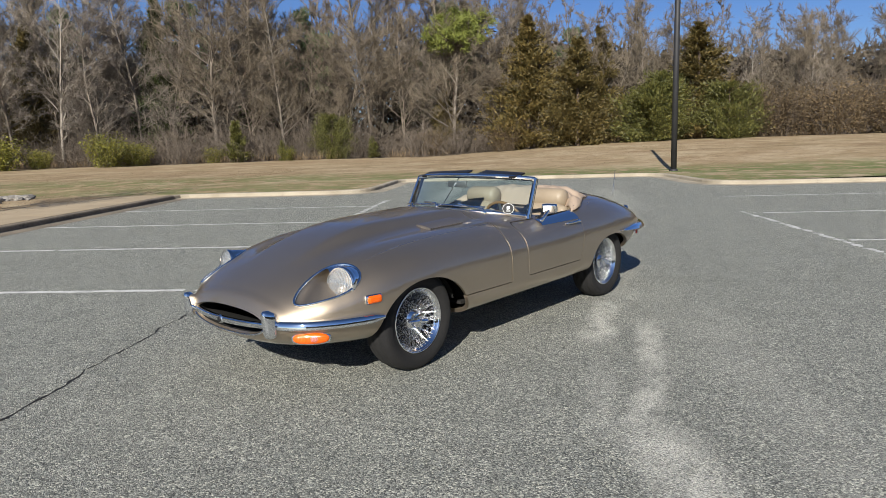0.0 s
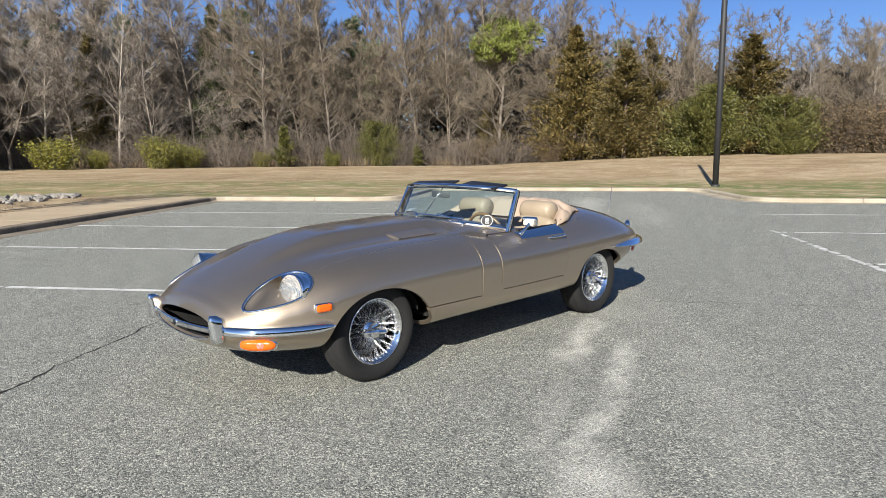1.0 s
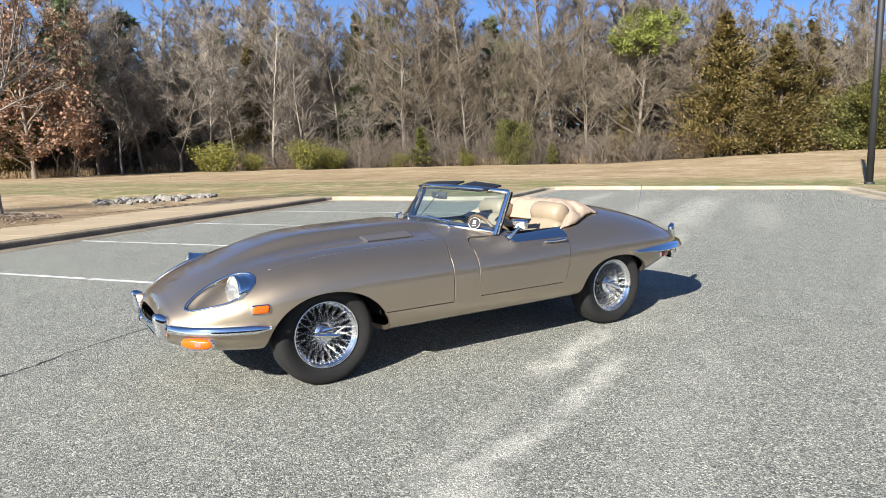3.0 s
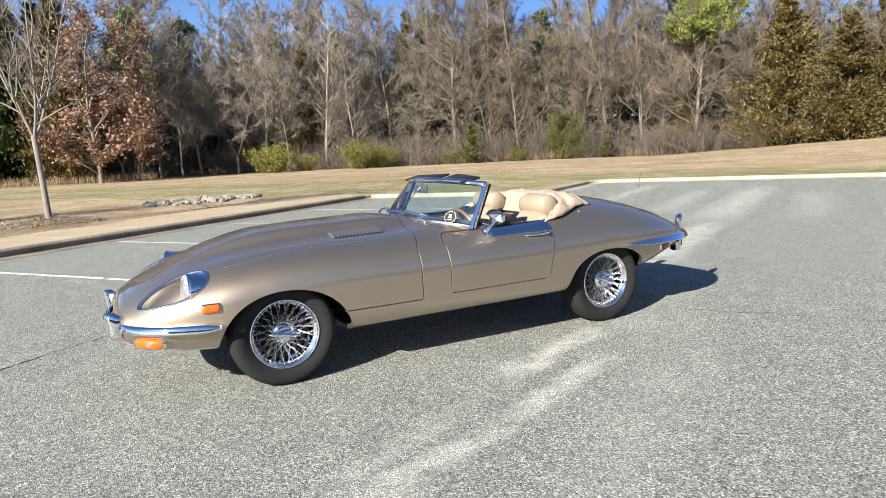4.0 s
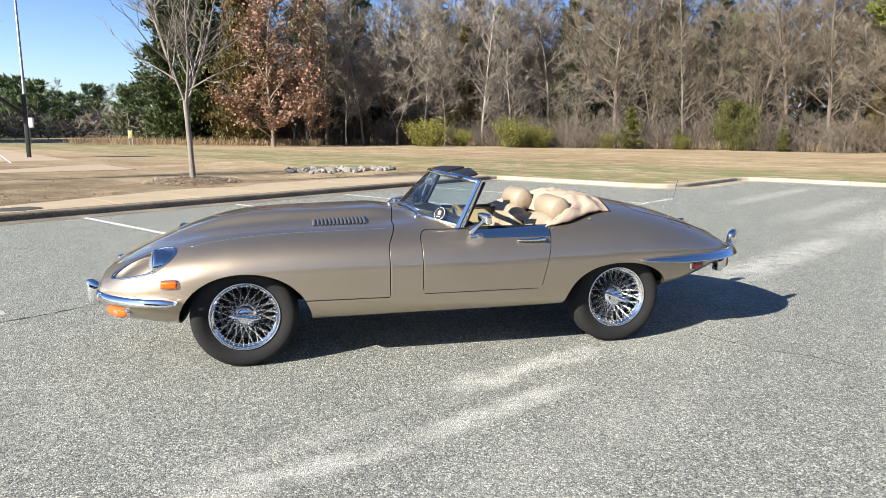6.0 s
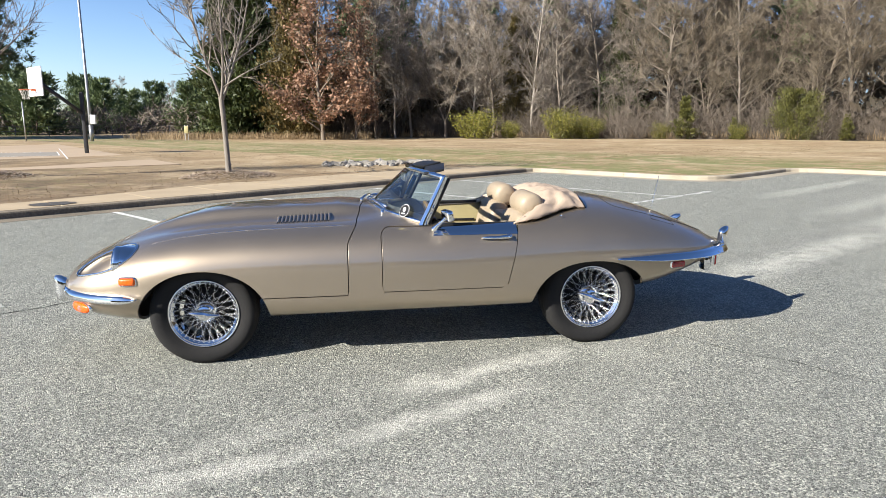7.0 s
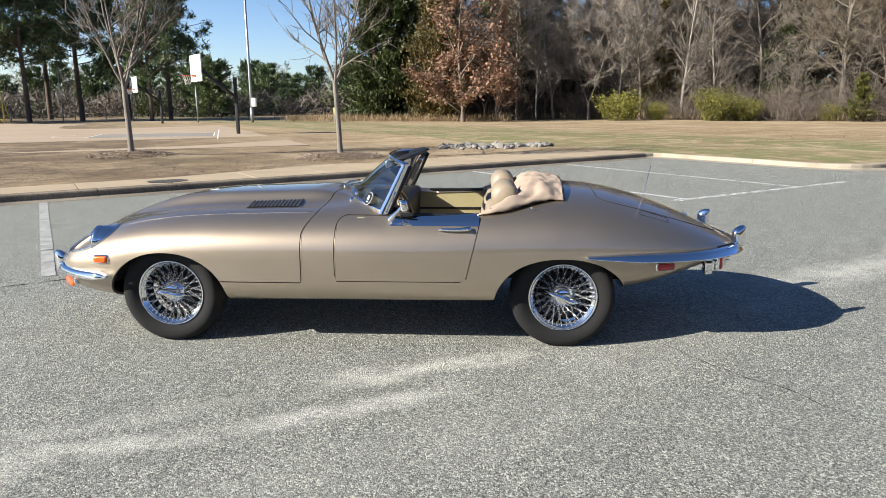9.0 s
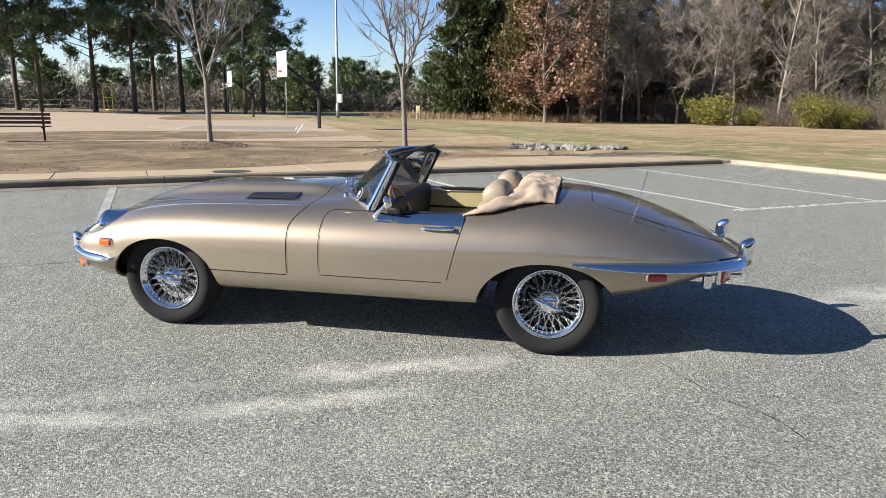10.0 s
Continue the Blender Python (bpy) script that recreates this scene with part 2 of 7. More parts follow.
def make_lawn():
    n = Nodes("dormant_lawn")
    broad, mid, fine = n.noise(0.12, 4, 0.6), n.noise(0.9, 6, 0.65), n.noise(14, 6, 0.75)
    blade = n.noise(60, 3, 0.7)
    c = n.mix(n.ramp(fine, (0.35, 0.0), (0.65, 1.0)), (0.16, 0.105, 0.050), (0.43, 0.32, 0.18))
    c = n.mix(n.math("MULTIPLY", n.ramp(mid, (0.42, 0.0), (0.62, 1.0)), 0.55), c, (0.47, 0.36, 0.215))
    c = n.mix(n.math("MULTIPLY", n.ramp(broad, (0.45, 0.0), (0.60, 1.0)), 0.55), c, (0.29, 0.195, 0.105))
    sheets = n.noise(0.28, 6, 0.7, stretch=(1.0, 1.0, 1.0), distortion=1.2)
    c = n.mix(n.math("MULTIPLY", n.ramp(sheets, (0.50, 0.0), (0.60, 1.0)), 0.45), c, (0.55, 0.45, 0.305))
    c = n.mix(n.math("MULTIPLY", n.ramp(sheets, (0.36, 1.0), (0.47, 0.0)), 0.55), c, (0.19, 0.125, 0.065))
    clump = n.ramp(n.noise(3.2, 6, 0.75), (0.40, 0.0), (0.62, 1.0))
    c = n.mix(n.math("MULTIPLY", clump, 0.40), c, (0.205, 0.140, 0.072))
    # browner, thinner grass beside the walk and the court
    aside = n.add("ShaderNodeMapping", Rotation=(0, 0, -LOT))
    n.link(n.coords(), aside.inputs[0])
    ax2 = n.t.nodes.new("ShaderNodeSeparateXYZ")
    n.link(aside.outputs[0], ax2.inputs[0])
    worn = n.ramp(n.math("DIVIDE", n.math("ADD", ax2.outputs[0], 40.0), 60.0), (0.70, 1.0), (0.86, 0.0))
    patch = n.ramp(n.math("ADD", n.noise(0.5, 6, 0.7, distortion=0.8), 0.0), (0.38, 0.25), (0.56, 1.0))
    thatch = n.mix(n.ramp(n.math("ADD", n.math("MULTIPLY", n.noise(4.5, 6, 0.75), 0.6), n.math("MULTIPLY", n.noise(28, 4, 0.7), 0.4)), (0.38, 0.0), (0.60, 1.0)), (0.034, 0.021, 0.010), (0.165, 0.110, 0.058))
    c = n.mix(n.math("MULTIPLY", n.math("MULTIPLY", worn, patch), 0.96), c, thatch)
    # bright green weeds in patches, most of all near the lot's end
    turn = n.add("ShaderNodeMapping", Rotation=(0, 0, -LOT))
    n.link(n.coords(), turn.inputs[0])
    axes = n.t.nodes.new("ShaderNodeSeparateXYZ")
    n.link(turn.outputs[0], axes.inputs[0])
    nearby = n.ramp(n.math("DIVIDE", axes.outputs[0], 40.0), (0.34, 0.0), (0.37, 1.0), (0.56, 1.0), (0.75, 0.0))
    where = n.ramp(n.math("ADD", n.noise(0.22, 3, 0.5), n.math("MULTIPLY", nearby, 0.10)), (0.50, 0.0), (0.62, 1.0))
    weed = n.ramp(n.noise(2.2, 6, 0.7), (0.50, 0.0), (0.58, 1.0))
    c = n.mix(n.math("MULTIPLY", n.math("MULTIPLY", where, weed), 0.22), c, (0.14, 0.16, 0.04))
    # the green strip of weeds just behind the kerb of the bay
    across = n.math("MULTIPLY", axes.outputs[1], -1.0 / 30)
    along_u = n.ramp(n.math("DIVIDE", axes.outputs[0], 40.0), (0.35, 0.0), (0.362, 1.0), (0.42, 0.8), (0.53, 0.0))
    along_v = n.ramp(n.math("ADD", across, 0.3333), (0.03, 0.75), (0.30, 0.8), (0.52, 1.0), (0.85, 1.0))
    beyond = n.ramp(n.math("DIVIDE", axes.outputs[0], 40.0), (0.482, 0.0), (0.49, 1.0), (0.555, 0.85), (0.66, 0.0))
    strip = n.math("MULTIPLY", n.math("MAXIMUM", along_u, beyond), along_v)
    ragged = n.ramp(n.math("ADD", n.noise(1.1, 6, 0.7), n.math("MULTIPLY", n.noise(7.0, 4, 0.7), 0.3)), (0.575, 0.0), (0.66, 1.0))
    c = n.mix(n.math("MULTIPLY", n.math("MULTIPLY", strip, ragged), 0.95), c, (0.105, 0.140, 0.030))
    bare = n.ramp(n.noise(1.7, 5, 0.7, distortion=0.6), (0.60, 0.0), (0.72, 1.0))
    c = n.mix(n.math("MULTIPLY", bare, 0.7), c, (0.15, 0.09, 0.048))
    n.set(Base_Color=c, Roughness=0.95)
    n.bump(n.math("ADD", fine, n.math("MULTIPLY", blade, 0.6)), 0.45, 0.016)
    return n.m


def make_leafy(name, dark, light, rough=0.6, trans=0.15):
    n = Nodes(name)
    geo = n.t.nodes.new("ShaderNodeNewGeometry").outputs["Random Per Island"]
    info = n.t.nodes.new("ShaderNodeObjectInfo").outputs["Random"]
    c = n.mix(geo, dark, light)
    c = n.mix(n.math("MULTIPLY", info, 0.35), c, tuple(0.75 * a for a in dark))
    n.set(Base_Color=c, Roughness=rough, Subsurface_Weight=0.0)
    thin = n.t.nodes.new("ShaderNodeBsdfTranslucent")
    n.link(c, thin.inputs[0])
    both = n.t.nodes.new("ShaderNodeMixShader")
    both.inputs[0].default_value = trans
    n.link(n.b.outputs[0], both.inputs[1])
    n.link(thin.outputs[0], both.inputs[2])
    n.link(both.outputs[0], n.t.nodes["Material Output"].inputs[0])
    return n.m


PAINT, CHROME = make_paint(), make_chrome()
GLASS = make_glass("windscreen_glass", (0.76, 0.91, 0.93))
LAMP_GLASS = make_ribbed("ribbed_lamp_glass")
MIRROR = Nodes("lamp_reflector").set(Base_Color=(0.92, 0.92, 0.93), Metallic=1.0, Roughness=0.22).m
AMBER = make_lens("amber_lens", (0.78, 0.115, 0.004))
RED = make_lens("red_lens", (0.35, 0.012, 0.015))
ASPHALT, LAWN = make_asphalt(), make_lawn()
RUBBER = plain("tyre_rubber", (0.008, 0.008, 0.009), (0.020, 0.019, 0.018), 0.88, 0, 4, 90, 0.25, 0.002)
RUBBER.node_tree.nodes["Principled BSDF"].inputs["Specular IOR Level"].default_value = 0.35
BLACK = plain("black_underside", (0.006, 0.006, 0.006), (0.016, 0.015, 0.014), 0.8)
TRIM = plain("black_trim", (0.008, 0.008, 0.009), (0.02, 0.02, 0.021), 0.45, 0, 3, 120, 0.1, 0.001)
TRIM.node_tree.nodes["Principled BSDF"].inputs["Specular IOR Level"].default_value = 0.25
SILVER = plain("dull_silver", (0.45, 0.45, 0.46), (0.6, 0.6, 0.6), 0.35, 0.9, 6, 120, 0.05, 0.001)
SPOKE = plain("bright_spoke_wire", (0.80, 0.81, 0.82), (0.90, 0.91, 0.92), 0.22, 0.95, 6, 120, 0.02, 0.001)
STAINED = plain("stained_kerb_concrete", (0.075, 0.062, 0.046), (0.31, 0.255, 0.185), 0.9, 0, 1.1, 30, 0.45, 0.005)
LEATHER = plain("biscuit_leather", (0.255, 0.200, 0.138), (0.335, 0.270, 0.192), 0.52, 0, 5, 140, 0.3, 0.003)
CANVAS = plain("tan_cover_cloth", (0.32, 0.240, 0.178), (0.42, 0.325, 0.248), 0.85, 0, 4, 320, 0.4, 0.002)
CARPET = plain("olive_tan_panel", (0.32, 0.27, 0.13), (0.43, 0.37, 0.20), 0.75, 0, 5, 200, 0.3, 0.002)
WOOD = plain("varnished_wood", (0.15, 0.085, 0.035), (0.27, 0.16, 0.07), 0.3, 0, 8, 60, 0.1, 0.001, 0.5)
CONCRETE = plain("old_concrete", (0.23, 0.195, 0.14), (0.44, 0.385, 0.30), 0.88, 0, 1.3, 45, 0.4, 0.004)
TAN_CONCRETE = plain("tan_walk_concrete", (0.31, 0.24, 0.155), (0.45, 0.355, 0.235), 0.9, 0, 0.9, 50, 0.35, 0.004)
FADED_PAINT = plain("faded_line_paint", (0.19, 0.193, 0.18), (0.46, 0.455, 0.43), 0.8, 0, 7.0, 60, 0.3, 0.002)
LINE_PAINT = plain("worn_line_paint", (0.40, 0.40, 0.385), (0.78, 0.775, 0.75), 0.8, 0, 7.0, 60, 0.3, 0.002)
WHITE = plain("white_paint", (0.70, 0.70, 0.69), (0.82, 0.82, 0.81), 0.5)
BLACK_STEEL = plain("black_painted_steel", (0.012, 0.012, 0.014), (0.028, 0.028, 0.03), 0.62, 0, 2, 60, 0.15, 0.002)


# ---- mesh helpers ----
def mesh_of(verts, faces, name="mesh", smooth=False):
    me = bpy.data.meshes.new(name)
    me.from_pydata([tuple(v) for v in verts], [], faces)
    if smooth:
        me.polygons.foreach_set("use_smooth", [True] * len(me.polygons))
    me.update()
    return me


def part(name, data, material, parent=None, label="", m=None):
    """Link a bmesh or a mesh as ONE mesh object under a thing or a part."""
    if isinstance(data, bmesh.types.BMesh):
        me = bpy.data.meshes.new(name)
        data.to_mesh(me)
        data.free()
    else:
        me = data
    if material is not None and not me.materials:
        me.materials.append(material)
    ob = new(name, me)
    if m is not None:
        ob.matrix_basis = m
    ob.parent = parent
    if label:
        ob["label"] = label
    return ob


def smooth_bm(bm, angle=35.0):
    for f in bm.faces:
        f.smooth = True
    for e in bm.edges:
        if len(e.link_faces) == 2 and e.calc_face_angle(0) > radians(angle):
            e.smooth = False
    return bm


def box_bm(size, centre=(0, 0, 0), bevel=0.0, bm=None, turn=None, segs=2):
    bm = bm or bmesh.new()
    m = Matrix.Translation(centre) @ (turn or Matrix()) @ Matrix.Diagonal((*size, 1))
    made = bmesh.ops.create_cube(bm, size=1, matrix=m)
    if bevel:
        edges = list({e for v in made["verts"] for e in v.link_edges})
        bmesh.ops.bevel(bm, geom=edges, offset=bevel, segments=segs, affect="EDGES", profile=0.5)
    return bm


def tube(points, radius, sides=8, closed=False, caps=True, flat=1.0):
    """A tube along points; radius is one number or one for each point. Returns verts and faces."""
    pts = [Vector(p) for p in points]
    n = len(pts)
    rad = [radius] * n if isinstance(radius, (int, float)) else list(radius)
    verts, faces = [], []
    last = None
    for i, p in enumerate(pts):
        a, b = pts[i - 1] if (i or closed) else p, pts[(i + 1) % n] if (i < n - 1 or closed) else p
        d = (b - a).normalized()
        if last is None:
            ref = Vector((0, 0, 1)) if abs(d.z) < 0.9 else Vector((1, 0, 0))
            side = d.cross(ref).normalized()
        else:
            side = (last - d * last.dot(d)).normalized()
        last = side
        up = side.cross(d)
        for k in range(sides):
            t = 2 * math.pi * k / sides
            verts.append(p + rad[i] * (math.cos(t) * side + flat * math.sin(t) * up))
    rows = n if closed else n - 1
    for i in range(rows):
        for k in range(sides):
            j, l = (i + 1) % n, (k + 1) % sides
            faces.append((i * sides + k, i * sides + l, j * sides + l, j * sides + k))
    if caps and not closed:
        faces.append(tuple(range(sides - 1, -1, -1)))
        faces.append(tuple((n - 1) * sides + k for k in range(sides)))
    return verts, faces


def tube_mesh(points, radius, sides=8, closed=False, flat=1.0, name="tube"):
    return mesh_of(*tube(points, radius, sides, closed, True, flat), name, True)


def spun(profile, steps=48, axis="Y", name="spun"):
    """A closed turn of (radius, along) pairs about an axis."""
    verts, faces = [], []
    n = len(profile)
    for s in range(steps):
        t = 2 * math.pi * s / steps
        for r, a in profile:
            c, d = r * math.cos(t), r * math.sin(t)
            verts.append({"Y": (c, a, d), "X": (a, c, d), "Z": (c, d, a)}[axis])
    for s in range(steps):
        for k in range(n - 1):
            a, b = s * n + k, ((s + 1) % steps) * n + k
            faces.append((a, a + 1, b + 1, b))
    return mesh_of(verts, faces, name, True)


def spline(xs, ys):
    """A smooth monotone-leaning cubic through the given values."""
    xs, ys = np.array(xs, float), np.array(ys, float)
    h, d = np.diff(xs), np.diff(ys) / np.diff(xs)
    m = np.zeros(len(xs))
    m[1:-1] = (d[:-1] * h[1:] + d[1:] * h[:-1]) / (h[:-1] + h[1:])
    m[0], m[-1] = 1.5 * d[0] - 0.5 * m[1], 1.5 * d[-1] - 0.5 * m[-2]

    def at(x):
        i = int(np.clip(np.searchsorted(xs, x) - 1, 0, len(xs) - 2))
        t = (x - xs[i]) / h[i]
        return float((2 * t**3 - 3 * t**2 + 1) * ys[i] + (t**3 - 2 * t**2 + t) * h[i] * m[i]
                     + (-2 * t**3 + 3 * t**2) * ys[i + 1] + (t**3 - t**2) * h[i] * m[i + 1])
    return at


def smoothstep(a, b, x):
    t = min(1.0, max(0.0, (x - a) / (b - a)))
    return t * t * (3 - 2 * t)


# ---- the lot and the ground ----
def rounded(points, radii, steps=8):
    """A polyline with its inner corners rounded."""
    out = [Vector(points[0])]
    for i in range(1, len(points) - 1):
        a, b, c = (Vector(points[k]) for k in (i - 1, i, i + 1))
        r = radii[i]
        d1, d2 = (a - b).normalized(), (c - b).normalized()
        if r < 1e-4:
            out.append(b)
            continue
        p1, p2 = b + d1 * r, b + d2 * r
        for k in range(steps + 1):
            t = k / steps
            out.append((1 - t) ** 2 * p1 + 2 * t * (1 - t) * b + t * t * p2)
    out.append(Vector(points[-1]))
    return out


KERB_UV = [(-40, -6.45), (14.2, -8.17), (14.3, -2.7), (19.5, -2.5), (19.5, 6.5), (14.5, 6.9), (14.5, 40)]
KERB_R = [0, 0.35, 1.3, 0.9, 1.0, 1.3, 0]
KERB_LINE = [lot(p.x, p.y) for p in rounded([Vector((a, b, 0)) for a, b in KERB_UV], KERB_R)]


def offset_line(line, d):
    out = []
    for i, p in enumerate(line):
        a, b = line[max(i - 1, 0)], line[min(i + 1, len(line) - 1)]
        t = (b - a).normalized()
        out.append(p + Vector((-t.y, t.x, 0)) * d)
    return out


def inside_poly(x, y, poly):
    hit = False
    for (ax, ay), (bx, by) in zip(poly, poly[1:] + poly[:1]):
        if (ay > y) != (by > y) and x < (bx - ax) * (y - ay) / (by - ay) + ax:
            hit = not hit
    return hit


def land(x, y):
    """The lawn's height."""
    r = math.hypot(x, y)
    az = math.degrees(math.atan2(y, x))
    rise = 0.95 * smoothstep(22, 62, r) * smoothstep(46, 20, az) if -60 < az < 60 else 0.0
    swell = 0.10 * noise.noise((x * 0.06, y * 0.06, 0.3)) * smoothstep(14, 30, r)
    swale = -0.22 * math.exp(-((x - 2.0) / 5.0) ** 2 - ((y - 21.5) / 2.2) ** 2)
    mound = sum(0.17 * math.exp(-((x - a) ** 2 + (y - b) ** 2) / 0.9) for a, b in ((-8.02, 13.9), (-1.87, 12.9)))
    return 0.112 + rise + swell + swale + mound


def build_ground():
    from mathutils.geometry import delaunay_2d_cdt
    back = offset_line(KERB_LINE, 0.16)
    lot_edge = [(p.x, p.y) for p in back] + [tuple(lot(-40, 40)[:2])]
    pts = [Vector(p) for p in lot_edge]
    n0 = len(pts)
    edges = [(i, (i + 1) % n0) for i in range(n0)]
    rnd = random.Random(4)
    for ring in range(64):
        r = 6.0 * 1.10 ** ring
        if r > 2600:
            break
        count = 150 if r < 120 else 60
        for k in range(count):
            t = 2 * math.pi * (k + rnd.random() * 0.6) / count
            rr = r * (1 + 0.04 * rnd.random())
            x, y = rr * math.cos(t) + 2, rr * math.sin(t) + 4
            if not inside_poly(x, y, lot_edge):
                pts.append(Vector((x, y)))
    for _ in range(1600):
        x, y = rnd.uniform(-14, 26), rnd.uniform(8, 30)
        if not inside_poly(x, y, lot_edge):
            pts.append(Vector((x, y)))
    v, _, f, *_ = delaunay_2d_cdt(pts, edges, [], 0, 1e-4)
    keep = []
    for tri in f:
        cx, cy = sum(v[i].x for i in tri) / 3, sum(v[i].y for i in tri) / 3
        if not inside_poly(cx, cy, lot_edge):
            keep.append(tri)
    verts = [(p.x, p.y, land(p.x, p.y)) for p in v]
    tagged(part("ground", mesh_of(verts, keep, "ground", True), LAWN), "dry tan winter lawn with green weed patches", "ground", kind="structure")
    front = [(p.x, p.y) for p in KERB_LINE] + [tuple(lot(-40, 40)[:2])]
    bm = bmesh.new()
    face = bm.faces.new([bm.verts.new((x, y, 0)) for x, y in front])
    if face.normal.z < 0:
        face.normal_flip()
    bm.normal_update()
    if face.normal.z < 0:
        bmesh.ops.reverse_faces(bm, faces=[face])
    tagged(part("road", bm, ASPHALT), "worn grey asphalt parking lot with chalky streaks", "parking lot", kind="structure")


def sweep(line, profile, name):
    """A profile of (out, up) pairs along a line on the ground."""
    rows = [offset_line(line, o) for o, _ in profile]
    n, k = len(line), len(profile)
    verts = [Vector((rows[j][i].x, rows[j][i].y, profile[j][1])) for i in range(n) for j in range(k)]
    faces = [(i * k + j, (i + 1) * k + j, (i + 1) * k + j + 1, i * k + j + 1) for i in range(n - 1) for j in range(k - 1)]
    return mesh_of(verts, faces, name, False)


def resample(line, step):
    out, carry = [line[0].copy()], 0.0
    for a, b in zip(line, line[1:]):
        length = (b - a).length
        d = step - carry
        while d < length:
            out.append(a.lerp(b, d / length))
            d += step
        carry = (carry + length) % step if length + carry >= step else carry + length
    out.append(line[-1].copy())
    return out


KERB_PROFILE = [(-0.38, 0.004), (-0.03, 0.008), (-0.005, 0.02), (0.0, 0.085), (0.012, 0.105), (0.035, 0.116), (0.15, 0.119), (0.165, 0.11), (0.17, -0.05)]


def build_kerbs():
    """Poured lengths of kerb with open joints, on one line."""
    holder = tagged(new("kerb"), "weathered concrete kerb round the parking lot", "kerb", kind="structure")
    corner = min(range(len(KERB_LINE)), key=lambda i: (KERB_LINE[i] - lot(14.2, -8.17)).length)
    straight = [KERB_LINE[0], KERB_LINE[corner - 4]]
    start = KERB_LINE[0].lerp(KERB_LINE[corner - 4], (12.73) / 54.2)
    a, far = start, straight[1]
    d = (far - a).normalized()
    step, total = 3.9, (far - a).length
    x = 0.0
    while x < total - 0.2:
        y = min(x + step - 0.014, total)
        part("kerb_length", sweep([a + d * (x + (y - x) * k / 6) for k in range(7)], KERB_PROFILE, "kerb_length"), STAINED, holder)
        x += step
    rest = resample([straight[1]] + KERB_LINE[corner - 3:], 0.25)
    stop = [i for i, p in enumerate(rest) if (p - rest[0]).length < 42]
    i = 0
    while i < len(stop) - 2:
        seg = [rest[j].copy() for j in range(i, min(i + 14, len(stop)))]
        if len(seg) > 2:
            seg[-1] = seg[-2].lerp(seg[-1], 0.95)
            part("kerb_length", sweep(seg, KERB_PROFILE, "kerb_length"), CONCRETE, holder)
        i += 13
    # the walk behind the first stretch of kerb, in slabs
    walk_holder = tagged(new("sidewalk"), "tan concrete walk along the kerb in slabs", "sidewalk", kind="structure")
    x, k = -9.5 - 3.0, 0
    while x < 13.4:
        end = min(x + 1.51, 13.95)
        v0, v1 = (-7.72 - 0.0317 * t - 0.176 for t in (x, end))
        w0, w1 = (1.08 + 1.05 * smoothstep(0.5, 6.0, t) - 0.55 * max(0, t - 12.4) for t in (x, end))
        pts = [lot(x + 0.010, v0, 0), lot(end, v1, 0), lot(end, v1 - max(w1, 0.1), 0), lot(x + 0.010, v0 - max(w0, 0.1), 0)]
        bm = bmesh.new()
        low = [bm.verts.new((p.x, p.y, 0.05)) for p in pts]
        top = [bm.verts.new((p.x, p.y, 0.122)) for p in pts]
        bm.faces.new(top)
        for i in range(4):
            bm.faces.new((low[i], low[(i + 1) % 4], top[(i + 1) % 4], top[i]))
        bmesh.ops.recalc_face_normals(bm, faces=bm.faces)
        edges = [e for e in bm.edges if all(v in top for v in e.verts)]
        bmesh.ops.bevel(bm, geom=edges, offset=0.002, segments=1, affect="EDGES")
        part("slab", bm, TAN_CONCRETE, walk_holder)
        x += 1.52
        k += 1


def build_walk_patch():
    """A dark irregular patch on the walk."""
    mid = lot(1.15, -8.32, 0.131)
    verts = [tuple(mid)]
    for i in range(40):
        t = 2 * math.pi * i / 40
        r = 1 + 0.22 * noise.noise((2 * math.cos(t), 2 * math.sin(t), 5.0)) + 0.12 * noise.noise((6 * math.cos(t), 6 * math.sin(t), 2.0))
        verts.append(tuple(lot(1.15 + 0.36 * r * math.cos(t), -8.32 + 0.27 * r * math.sin(t), 0.131)))
    faces = [(0, i + 1, (i + 1) % 40 + 1) for i in range(40)]
    tagged(part("walk_patch", mesh_of(verts, faces, "stain"), DARK_PATCH), "dark irregular patch on the tan walk", "stain", kind="structure")


DARK_PATCH = plain("dark_patch_concrete", (0.045, 0.042, 0.040), (0.10, 0.088, 0.072), 0.7, 0, 3, 40, 0.3, 0.003)


